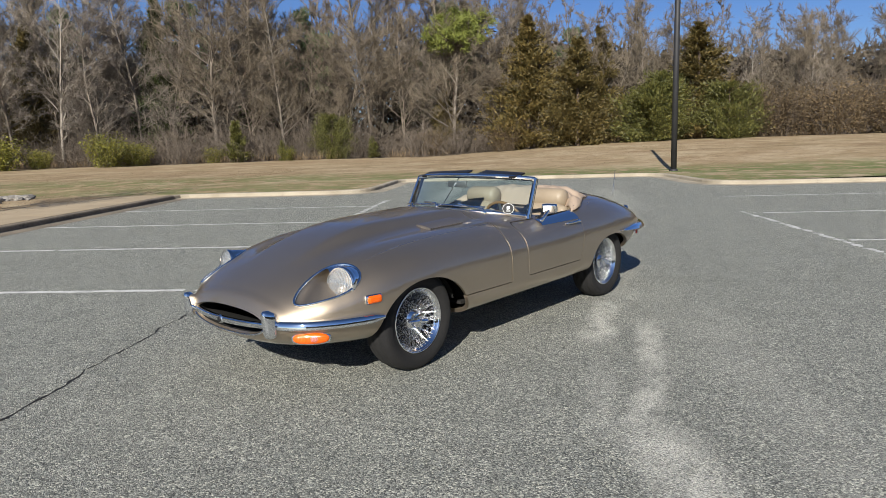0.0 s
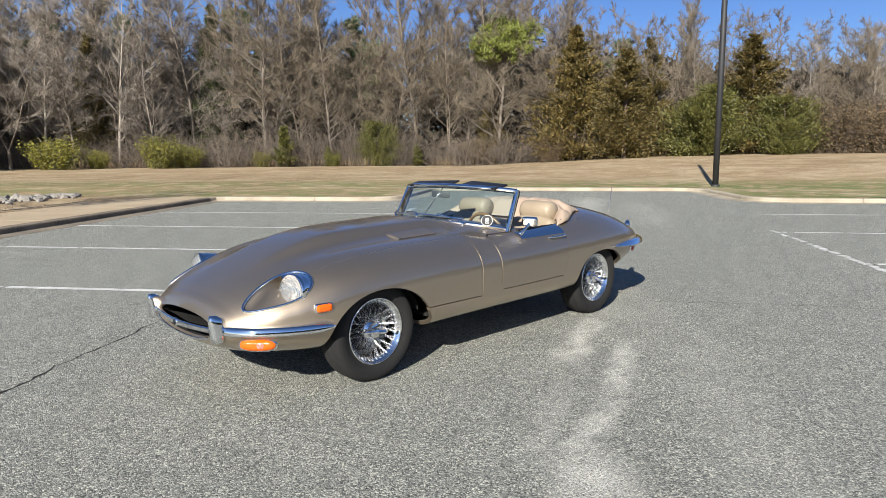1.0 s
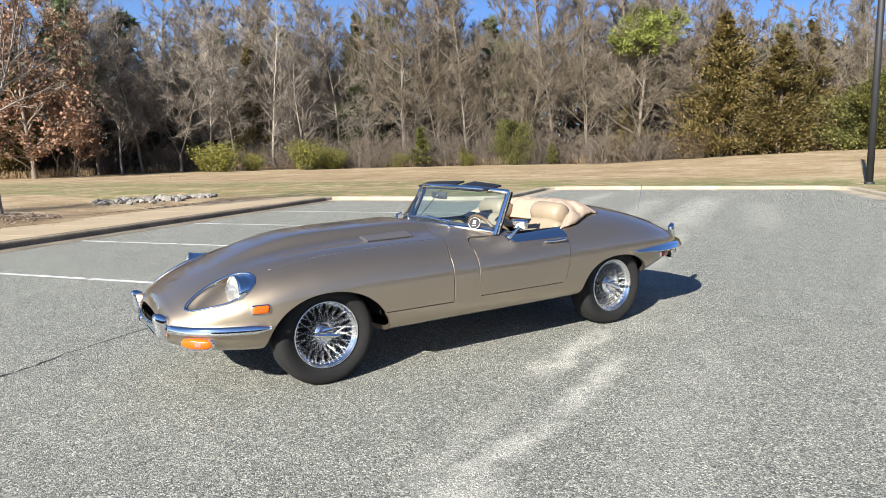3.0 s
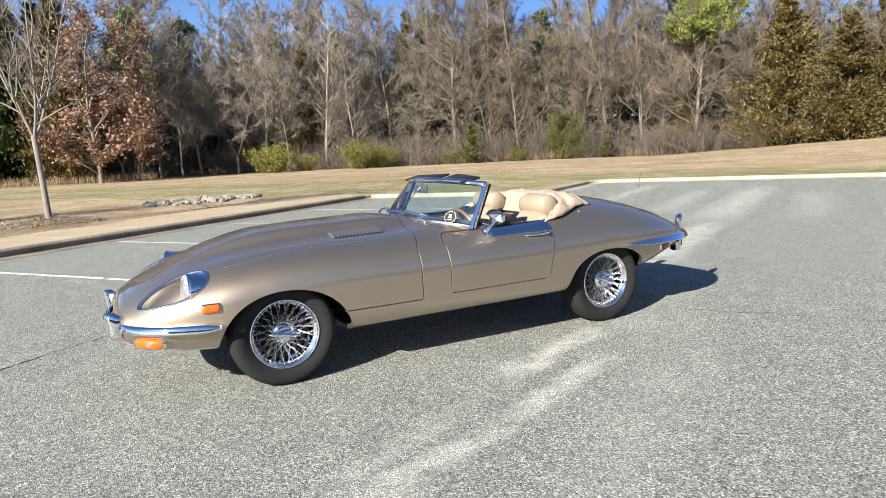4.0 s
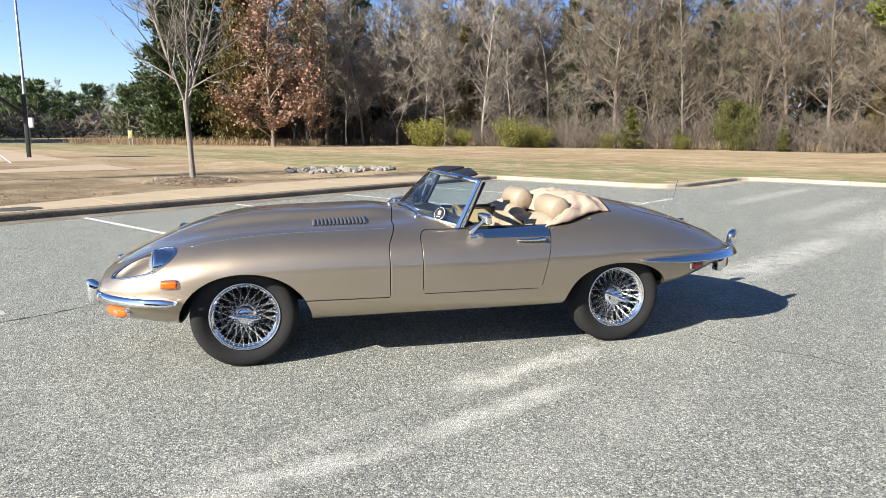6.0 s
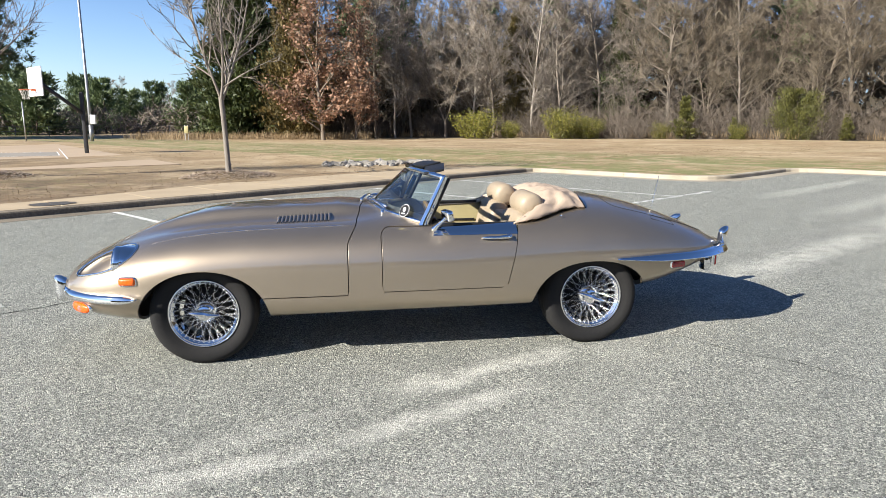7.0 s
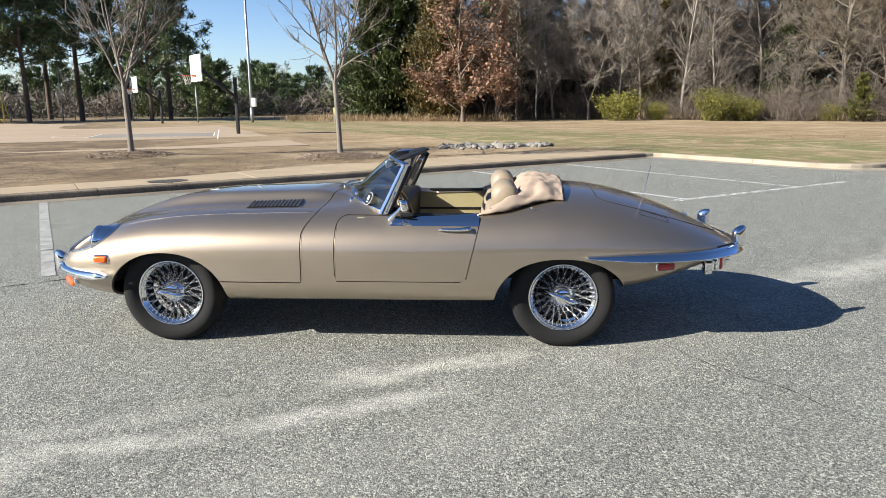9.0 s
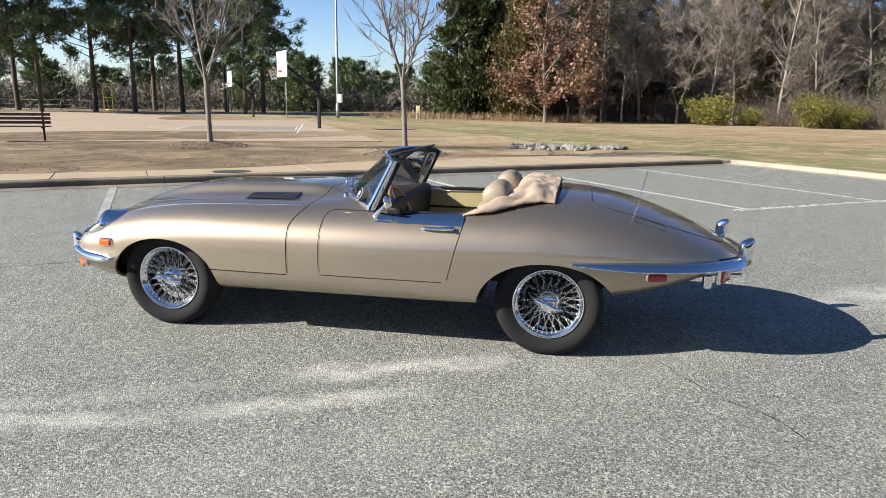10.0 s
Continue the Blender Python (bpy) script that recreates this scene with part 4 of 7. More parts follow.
def curve_pts(pts, per=8):
    """A smooth line through points."""
    n = len(pts)
    fs = [spline(range(n), [p[k] for p in pts]) for k in range(3)]
    m = (n - 1) * per
    return [Vector([f(i / per) for f in fs]) for i in range(m + 1)]


WS_LOW = [(1.345, -0.635, 0.822), (1.20, -0.47, 0.853), (1.09, -0.25, 0.872), (1.05, 0.0, 0.88), (1.09, 0.25, 0.872), (1.20, 0.47, 0.853), (1.345, 0.635, 0.822)]
WS_TOP = [(1.475, -0.615, 1.095), (1.395, -0.45, 1.112), (1.335, -0.24, 1.122), (1.315, 0.0, 1.125), (1.335, 0.24, 1.122), (1.395, 0.45, 1.112), (1.475, 0.615, 1.095)]


def build_windscreen():
    low, top = curve_pts(WS_LOW, 6), curve_pts(WS_TOP, 6)
    n, k = len(low), 8
    verts = [low[i].lerp(top[i], j / (k - 1)) + Vector((-0.012 * math.sin(math.pi * j / (k - 1)), 0, 0)) for i in range(n) for j in range(k)]
    faces = [(i * k + j, (i + 1) * k + j, (i + 1) * k + j + 1, i * k + j + 1) for i in range(n - 1) for j in range(k - 1)]
    ws = new("windscreen")
    ws.parent = car
    ws["label"] = "raked curved windscreen in a chrome frame"
    glass = part("pane", mesh_of(verts, [f[::-1] for f in faces], "pane", True), GLASS, ws)
    glass.visible_shadow = False
    part("lower_frame", tube_mesh(low, 0.011, 8), CHROME, ws)
    part("header_rail", tube_mesh([p + Vector((0.004, 0, 0.004)) for p in top], 0.017, 8), CHROME, ws)
    for s in (0, -1):
        a, b = Vector(WS_LOW[s]), Vector(WS_TOP[s])
        d = 1 if s else -1
        bm = bmesh.new()
        prof = [(-0.018, -0.004), (-0.004, -0.013), (0.018, -0.012), (0.034, 0.002), (0.026, 0.014), (-0.012, 0.012)]
        rings = []
        for t in (-0.06, 0.0, 0.3, 0.7, 1.0, 1.04):
            c = a.lerp(b, t)
            wide = 1.25 - 0.35 * max(t, 0)
            rings.append([bm.verts.new(c + Vector((px * wide, d * -py, 0))) for px, py in prof])
        for r0, r1 in zip(rings, rings[1:]):
            for i in range(len(prof)):
                bm.faces.new((r0[i], r0[(i + 1) % len(prof)], r1[(i + 1) % len(prof)], r1[i]))
        bm.faces.new(rings[-1])
        bmesh.ops.recalc_face_normals(bm, faces=bm.faces)
        part("pillar", smooth_bm(bm, 50), CHROME, ws)
    # black inner edge of the header and pillars
    part("inner_header", tube_mesh([p + Vector((0.03, 0, -0.004)) for p in top[1:-1]], 0.017, 8), TRIM, ws)
    for s in (0, -1):
        a, b = Vector(WS_LOW[s]), Vector(WS_TOP[s])
        part("inner_pillar", tube_mesh([a.lerp(b, t) + Vector((0.035, -0.012 if s else 0.012, 0)) for t in (-0.05, 0.5, 1.0)], 0.016, 8), TRIM, ws)
    # sun visors folded up over the header
    for y0, y1 in ((-0.50, -0.06), (0.06, 0.50)):
        xm = 0.5 * (y0 + y1)
        bm = box_bm((0.135, y1 - y0, 0.016), (1.468, xm, 1.134), 0.006, turn=Matrix.Rotation(radians(-12), 4, "Y") @ Matrix.Rotation(radians(-9 if xm < 0 else 9), 4, "Z"))
        part("sun_visor", smooth_bm(bm), TRIM, ws, "black padded sun visor folded up")
    # mirror on its rod
    part("mirror_rod", tube_mesh([(1.08, 0.02, 0.885), (1.20, 0.02, 1.0), (1.325, 0.02, 1.118)], 0.004, 6), CHROME, ws)
    part("rear_view_mirror", smooth_bm(box_bm((0.025, 0.20, 0.055), (1.29, 0.02, 1.06), 0.012)), SILVER, ws)
    # three wipers lying on the glass
    for y, yt in ((-0.40, -0.02), (-0.02, 0.33), (0.30, 0.58)):
        t = (y + 0.635) / 1.27
        base = Vector((1.05 + 0.74 * y * y - 0.065, y, top_z(1.05 + 0.74 * y * y - 0.065, y) + 0.012))
        ta, tb = Vector((1.05 + 0.74 * yt * yt - 0.022, yt, 0.917 - 0.13 * yt * yt)), Vector((1.05 + 0.74 * (yt - .36) ** 2 - 0.022, yt - 0.36, 0.917 - 0.13 * (yt - .36) ** 2))
        wiper = part("wiper_arm", tube_mesh([base, base + Vector((0.02, 0.03, 0.02)), ta.lerp(tb, 0.45) + Vector((-0.022, 0, 0.018))], 0.0078, 8), CHROME, car)
        part("wiper_blade", tube_mesh([ta, ta.lerp(tb, 0.5), tb], 0.0078, 8), CHROME, wiper)
        part("wiper_spindle", tube_mesh([base - Vector((0, 0, 0.02)), base + Vector((0, 0, 0.012))], 0.012, 10), CHROME, wiper)
    # round club badge stuck low on the glass, as plain shapes
    c = Vector((1.238, -0.525, 0.885))
    nrm = Vector((-0.72, -0.50, 0.45)).normalized()
    m = Matrix.Translation(c) @ nrm.to_track_quat("Z", "Y").to_matrix().to_4x4()
    for r, z, mt in ((0.046, 0.0, TRIM), (0.0435, 0.0015, WHITE), (0.0408, 0.003, TRIM)):
        bm = bmesh.new()
        bmesh.ops.create_circle(bm, cap_ends=True, segments=28, radius=r)
        part("badge_disc", bm, mt, ws, "round black and white badge" if r > 0.04 else "", m=m @ Matrix.Translation((0, 0, z)))
    bm = box_bm((0.022, 0.026, 0.001), (0, 0.006, 0.0045), 0.0)
    box_bm((0.030, 0.005, 0.001), (0, -0.020, 0.0045), 0.0, bm=bm)
    part("badge_shape", bm, WHITE, ws, m=m)


def build_wheel():
    wheel = new("wheel")
    wheel["label"] = "chrome wire-spoked wheel with black tyre"
    prof = [(0.190, -0.060), (0.200, -0.074), (0.216, -0.080), (0.238, -0.094), (0.270, -0.100), (0.292, -0.094), (0.302, -0.084), (0.3035, -0.0795), (0.311, -0.074),
            (0.316, -0.055), (0.3145, -0.040), (0.3145, -0.037), (0.318, -0.034), (0.319, 0.0), (0.318, 0.034), (0.3145, 0.037), (0.3145, 0.040), (0.316, 0.055), (0.302, 0.084), (0.270, 0.100), (0.216, 0.080), (0.190, 0.06)]
    part("tyre", spun(prof, 72), RUBBER, wheel, "black rubber tyre")
    rim = [(0.195, -0.060), (0.2045, -0.070), (0.2085, -0.078), (0.2065, -0.084), (0.2005, -0.083), (0.197, -0.074), (0.194, -0.070), (0.182, -0.060), (0.176, -0.054), (0.1735, -0.045), (0.173, -0.025), (0.160, -0.012), (0.158, 0.012), (0.168, 0.03), (0.19, 0.06)]
    part("rim", spun(rim, 64), CHROME, wheel, "chrome rim")
    hub = [(0.001, -0.056), (0.040, -0.056), (0.050, -0.052), (0.055, -0.044), (0.064, -0.040), (0.068, -0.030), (0.062, -0.020), (0.048, -0.010), (0.046, 0.02), (0.062, 0.035), (0.064, 0.055), (0.05, 0.06)]
    part("hub", spun(hub, 36), CHROME, wheel)
    bm = bmesh.new()
    verts, faces = tube([(0, -0.050, 0), (0, -0.068, 0), (0, -0.073, 0)], [0.040, 0.036, 0.024], 24)
    vs = [bm.verts.new(v) for v in verts]
    for f in faces:
        bm.faces.new([vs[i] for i in f])
    for s in (-1, 1):
        v2, f2 = tube([(0.010 * s, -0.064, 0), (0.032 * s, -0.074, 0), (0.058 * s, -0.075, 0.003 * s), (0.076 * s, -0.070, 0.008 * s)], [0.030, 0.026, 0.020, 0.009], 10, flat=0.6)
        vs = [bm.verts.new(v) for v in v2]
        for f in f2:
            bm.faces.new([vs[i] for i in f])
    bmesh.ops.transform(bm, matrix=Matrix.Rotation(radians(28), 4, "Y") @ Matrix.Diagonal((1.2, 1.15, 1.2, 1)), verts=bm.verts)
    part("knock_off", smooth_bm(bm), CHROME, wheel, "two-eared chrome knock-off nut")
    drum = [(0.001, 0.03), (0.13, 0.03), (0.14, 0.035), (0.14, 0.08), (0.001, 0.08)]
    part("brake_disc", spun(drum, 32), BLACK, wheel)
    rows = [(0.060, -0.036, 0.188, -0.064, 40, 24), (0.060, -0.024, 0.176, -0.038, 40, 34), (0.066, 0.020, 0.180, -0.054, 40, 14)]
    for r0, y0, r1, y1, count, lean in rows:
        shapes = []
        for s in (-1, 1):
            t = radians(lean) * s
            a, b = Vector((r0 * math.cos(t), y0, r0 * math.sin(t))), Vector((r1, y1, 0))
            shapes.append(tube_mesh([a, a.lerp(b, 0.93), a.lerp(b, 0.935), b], [0.0021, 0.0021, 0.0034, 0.0038], 5))
        for i in range(count):
            part("spoke", shapes[i % 2], SPOKE, wheel, m=Matrix.Rotation(2 * math.pi * (i + 0.3 * (r0 > 0.05)) / count, 4, "Y"))
    return wheel


def build_wheels():
    w = build_wheel()
    w.parent = car
    w.matrix_basis = Matrix.Translation((0, -0.635, 0.312)) @ Matrix.Rotation(radians(-16), 4, "Y")
    for x, s, turn in ((2.438, -1, -3), (0.0, 1, 0), (2.438, 1, 50)):
        copy_thing(w, Matrix.Translation((x, s * 0.635, 0.312)) @ Matrix.Rotation(math.pi if s > 0 else 0, 4, "Z") @ Matrix.Rotation(radians(turn), 4, "Y"))


def bar(points, height, depth, taper=(), tilt=0.0, name="bar"):
    """A chrome bumper blade: a rounded upright section swept along points, outward to the given side normals."""
    pts = [Vector(p) for p in points]
    n = len(pts)
    verts, faces = [], []
    k = 20
    for i, p in enumerate(pts):
        d = (pts[min(i + 1, n - 1)] - pts[max(i - 1, 0)]).normalized()
        side = d.cross(Vector((0, 0, 1))).normalized()
        up = side.cross(d)
        h = height * (taper[i] if taper else 1)
        w = depth * (0.5 + 0.5 * (taper[i] if taper else 1))
        for j in range(k):
            t = 2 * math.pi * j / k
            c, s = math.cos(t), math.sin(t)
            verts.append(p + side * (w * abs(c) ** 0.6 * (1 if c > 0 else -1) - tilt * s * h / 2) + up * (h / 2 * abs(s) ** 0.6 * (1 if s > 0 else -1)))
    for i in range(n - 1):
        for j in range(k):
            faces.append((i * k + j, i * k + (j + 1) % k, (i + 1) * k + (j + 1) % k, (i + 1) * k + j))
    faces += [tuple(range(k)), tuple((n - 1) * k + j for j in range(k))]
    return mesh_of(verts, faces, name, True)


def over_rider(height, lean, name="overrider"):
    """A bulbous upright chrome guard: local z up, -x outwards."""
    verts, faces = [], []
    rows, k = 18, 20
    for i in range(rows):
        t = i / (rows - 1)
        edge = (1 - abs(2 * t - 1) ** 5) ** 0.5 + 0.02
        wide, deep = 0.035 * (1.12 - 0.40 * t) * edge, 0.040 * (0.9 + 0.28 * t) * edge
        for j in range(k):
            a = 2 * math.pi * j / k
            c, s = math.cos(a), math.sin(a)
            px = deep * abs(c) ** 0.75 * (1 if c > 0 else -1)
            z = (t - 0.45) * height + 0.30 * px * smoothstep(0.4, 1.0, t)
            verts.append((-px - lean * (t - 0.3) ** 2 * height, wide * abs(s) ** 0.85 * (1 if s > 0 else -1), z))
    for i in range(rows - 1):
        for j in range(k):
            faces.append((i * k + j, i * k + (j + 1) % k, (i + 1) * k + (j + 1) % k, (i + 1) * k + j))
    faces += [tuple(range(k)), tuple((rows - 1) * k + j for j in range(k))]
    return mesh_of(verts, faces, name, True)


def build_bumpers():
    # front: a blade on each side, joined by a slim bar across the mouth
    front = new("front_bumper")
    front.parent = car
    front["label"] = "chrome front bumper with two overriders"
    xs = [-0.362, -0.43, -0.52, -0.62, -0.70, -0.76, -0.81, -0.85]
    ys = [-0.789, -0.772, -0.742, -0.695, -0.640, -0.590, -0.525, -0.440]
    pts = curve_pts([(x, y, 0.432) for x, y in zip(xs, ys)], 3)
    me = bar(pts, 0.050, 0.026, [min(1.0, 0.35 + 0.20 * i) for i in range(len(pts))], -0.35)
    both("blade", me, CHROME, front)
    part("cross_bar", bar(curve_pts([(-0.865, -0.42, 0.425), (-0.905, -0.21, 0.42), (-0.918, 0, 0.418), (-0.905, 0.21, 0.42), (-0.865, 0.42, 0.425)], 4), 0.034, 0.016), CHROME, front)
    me = over_rider(0.165, 0.04)
    for s in (-1, 1):
        part("overrider", me, CHROME, front, m=pose(-0.885, s * 0.425, 0.43, 0, 0, 14 * s))
    me = spun([(0.001, -0.012), (0.022, -0.010), (0.026, 0.0)], 20, "X")
    part("nose_badge", me, CHROME, front, m=Matrix.Translation((-0.93, 0, 0.42)))
    me = spun([(0.001, -0.014), (0.017, -0.0125), (0.018, -0.006)], 16, "X")
    part("badge_centre", me, TRIM, front, m=Matrix.Translation((-0.932, 0, 0.42)))
    # rear: one long blade round each haunch
    rear = new("rear_bumper")
    rear.parent = car
    rear["label"] = "chrome wrap-round rear bumper with two overriders"
    xs = [2.56, 2.72, 2.90, 3.08, 3.25, 3.38, 3.47]
    line = [(x + 0.012 * i / 6 * (i > 2), side_y(x, 0.575) - 0.014, 0.582 - 0.0025 * i) for i, x in enumerate(xs)]
    line += [(3.545, -0.385, 0.566), (3.585, -0.27, 0.565), (3.605, -0.14, 0.565), (3.612, 0, 0.565)]
    pts = curve_pts(line, 5)
    me = bar(pts, 0.048, 0.036, [min(1.0, 0.28 + 0.075 * i) for i in range(len(pts))], 1.15)
    both("blade", me, CHROME, rear)
    seal = [p + Vector((0, 0.032, 0.5 * 0.048 * min(1.0, 0.28 + 0.075 * i) + 0.001)) for i, p in enumerate(pts[:34])]
    both("blade_seal", tube_mesh(seal, 0.006, 6), TRIM, rear, "black rubber seal above the blade")
    me = over_rider(0.135, 0.05)
    for s in (-1, 1):
        part("overrider", me, CHROME, rear, m=pose(3.57, s * 0.36, 0.622, 0, 0, 180 - 30 * s))


def lens_block(name, size, centre, turn, lens, label):
    """A small lamp: chrome bezel, coloured lens."""
    m = Matrix.Translation(centre) @ turn
    bezel = part(name, smooth_bm(box_bm((size[0] + 0.011, 0.034, size[1] + 0.010), (0, 0.008, 0), 0.014, segs=4)), CHROME, car, label, m=m)
    part("lens", smooth_bm(box_bm((size[0], 0.044, size[1]), (0, 0.002, 0), min(0.018, size[1] * 0.36), segs=5)), lens, bezel)
    return bezel


def build_lamps():
    ring = head_outline()
    world_ring = [skin(*p) for p in ring]
    me = tube_mesh([p + 0.003 * skin_normal(*q) for p, q in zip(world_ring, ring)], 0.0075, 8, True)
    for s, a in zip((-1, 1), both("headlight", me, CHROME, car, "round headlamp in an open chrome-rimmed scoop")):
        def flip(p):
            return Vector((p.x, p.y if s < 0 else -p.y, p.z))
        # the scoop's lining
        n = len(world_ring)
        verts, faces = [], []
        lamp = Vector((-0.500, -0.592, 0.618))
        levels = 6
        for k in range(levels):
            t = k / (levels - 1)
            for p in world_ring:
                along = (p - HEAD_C).dot(HEAD_A) / HEAD_L
                depth = 0.006 + 0.075 * smoothstep(-0.5, 0.9, along)
                goal = lamp + (p - HEAD_C) * 0.72 - HEAD_N * 0.03
                inner = p - HEAD_N * depth * 1.0
                q = p.lerp(inner, min(1.0, 1.5 * t)) .lerp(goal - HEAD_N * depth * 0.5, 0.35 * t * t)
                verts.append(flip(q))
        for k in range(levels - 1):
            for i in range(n):
                f = (k * n + i, k * n + (i + 1) % n, (k + 1) * n + (i + 1) % n, (k + 1) * n + i)
                faces.append(f if s < 0 else f[::-1])
        faces.append(tuple((levels - 1) * n + i for i in (range(n) if s < 0 else range(n - 1, -1, -1))))
        part("scoop", mesh_of(verts, faces, "scoop", True), PAINT, a, "bronze painted scoop")
        m = Matrix.Translation(flip(lamp)) @ Matrix.Rotation(radians(-9 * s), 4, "Z") @ Matrix.Rotation(radians(6), 4, "Y")
        part("bezel", spun([(0.100, 0.018), (0.103, 0.0), (0.101, -0.014), (0.096, -0.018), (0.093, -0.010)], 40, "X"), CHROME, a, m=m)
        part("reflector", spun([(0.001, 0.05), (0.03, 0.045), (0.06, 0.025), (0.094, -0.004)], 40, "X"), MIRROR, a, m=m)
        part("lens", spun([(0.095, -0.008), (0.075, -0.024), (0.045, -0.034), (0.02, -0.039), (0.0005, -0.040)], 40, "X"), LAMP_GLASS, a, m=m)
        # chrome eyebrow over the lamp, following the rim's back
        brow_v, brow_f = [], []
        back = [i for i in range(n) if (world_ring[i] - HEAD_C).dot(HEAD_A) > 0.08]
        order = sorted(back, key=lambda i: (world_ring[i] - HEAD_C).dot(HEAD_B))
        for i in order:
            p = world_ring[i]
            to = (lamp + Vector((-0.004, 0, 0))) + ((p - lamp) - (p - lamp).dot(Vector((-1, 0, 0))) * Vector((-1, 0, 0))).normalized() * 0.099
            brow_v += [flip(p + HEAD_N * 0.003), flip(p.lerp(to, 0.5) + HEAD_N * 0.012), flip(to)]
        for k in range(len(order) - 1):
            for j in range(2):
                f = (3 * k + j, 3 * k + 3 + j, 3 * k + 4 + j, 3 * k + 1 + j)
                brow_f.append(f if s < 0 else f[::-1])
        part("brow", mesh_of(brow_v, brow_f, "brow", True), CHROME, a, "chrome cowl over the lamp")
    for s in (-1, 1):
        z = Matrix.Rotation(math.pi if s > 0 else 0, 4, "Z")
        x = -0.405
        lens_block("side_marker", (0.098, 0.046), (x, s * (-side_y(x, 0.535) + 0.004), 0.535), z @ Matrix.Rotation(radians(-9 * 1), 4, "Z"), AMBER, "amber side marker lamp")
        x = 3.03
        lens_block("side_marker", (0.115, 0.042), (x, s * (-side_y(x, 0.512) + 0.004), 0.512), z @ Matrix.Rotation(radians(18 if s < 0 else 18), 4, "Z"), RED, "red side marker lamp")
        x = -0.735
        m = Matrix.Translation((x + 0.01, s * (-side_y(x, 0.36) + 0.006), 0.352)) @ z @ Matrix.Rotation(radians(-47), 4, "Z")
        shapes = []
        for rx, ry, rz, off in ((0.112, 0.022, 0.040, 0.004), (0.102, 0.032, 0.033, 0.0), (0.042, 0.0335, 0.027, 0.0)):
            bm = bmesh.new()
            bmesh.ops.create_uvsphere(bm, u_segments=28, v_segments=16, radius=1)
            for v in bm.verts:
                p = v.co
                k = (abs(p.x) ** 2.6 + abs(p.y) ** 2.6 + abs(p.z) ** 2.6) ** (1 / 2.6)
                v.co = Vector((p.x / k * rx + (0.018 if rx < 0.05 else 0), p.y / k * ry + off, p.z / k * rz))
            shapes.append(smooth_bm(bm, 80))
        lamp_ob = part("indicator", shapes[0], CHROME, car, "oval front indicator and side lamp under the bumper", m=m)
        part("lens", shapes[1], AMBER, lamp_ob, "amber lens")
        part("clear_lens", shapes[2], LAMP_GLASS, lamp_ob, "clear middle of the lens")
        lens_block("tail_lamp", (0.16, 0.085), (3.435, s * 0.47, 0.492), z @ Matrix.Rotation(radians(62), 4, "Z"), RED, "red tail lamp under the bumper")
        bm = box_bm((0.05, 0.07, 0.10), (3.33, s * 0.545, 0.478), 0.012)
        part("reversing_lamp", smooth_bm(bm), CHROME, car)


def build_mouth():
    """The oval intake: a dark throat behind a thin chrome lip."""
    ring = [skin(-0.884, q) for q in [i / 40 for i in range(41)]]
    loop = ring + [Vector((p.x, -p.y, p.z)) for p in ring[-2:0:-1]]
    n = len(loop)
    mid = Vector((-0.884, 0, 0.414))
    verts, faces = [], []
    for k, (d, sc) in enumerate(((0, 1.0), (0.02, 0.97), (0.10, 1.05), (0.35, 1.1))):
        for p in loop:
            q = mid + (p - mid) * sc
            verts.append((q.x + d, q.y, q.z))
    for k in range(3):
        for i in range(n):
            faces.append((k * n + i, (k + 1) * n + i, (k + 1) * n + (i + 1) % n, k * n + (i + 1) % n))
    faces.append(tuple(3 * n + i for i in range(n)))
    part("mouth_throat", mesh_of(verts, faces, "throat", True), BLACK, bonnet_part)
    low = [p for p in loop if p.z < 0.405]
    half = sorted(low, key=lambda p: p.y)
    part("mouth_lip", tube_mesh([p + Vector((-0.004, 0, 0)) for p in half], 0.006, 6), CHROME, bonnet_part)


def build_louvres():
    """Two banks of pressed louvres in the bonnet."""
    for s in (-1, 1):
        for i in range(14):
            x = 0.423 + 0.0248 * i
            y0, y1 = 0.318 + 0.02 * (x - 0.3), 0.450 + 0.02 * (x - 0.3)
            verts, faces = [], []
            for j in range(7):
                t = j / 6
                y = y0 + (y1 - y0) * t
                lift = 0.021 * math.sin(math.pi * min(max(t, 0.03), 0.97)) ** 0.35
                za, zb = top_z(x, y), top_z(x + 0.0185, y)
                verts += [(x, -s * -y, za + 0.0005), (x + 0.008, s * y, za + lift * 0.75), (x + 0.0185, s * y, zb + lift), (x + 0.018, s * y, zb + 0.001)]
            for j in range(6):
                for k in range(3):
                    f = (4 * j + k, 4 * j + k + 1, 4 * j + 5 + k, 4 * j + 4 + k)
                    faces.append(f if s > 0 else f[::-1])
            louvre = part("louvre", mesh_of(verts, faces, "louvre", True), PAINT, bonnet_part)
            sv = [(x + 0.0187, s * (y0 + (y1 - y0) * t), top_z(x + 0.0187, y0 + (y1 - y0) * t) + h) for t in (0.06, 0.5, 0.94) for h in (0.001, 0.0200)]
            sv2 = [(p[0] + 0.0045, p[1], p[2] - (0.0180 if k % 2 else 0)) for k, p in enumerate(sv)]
            me = mesh_of(sv2, [(0, 1, 3, 2), (2, 3, 5, 4)], "slot")
            part("slot", me, BLACK, louvre)


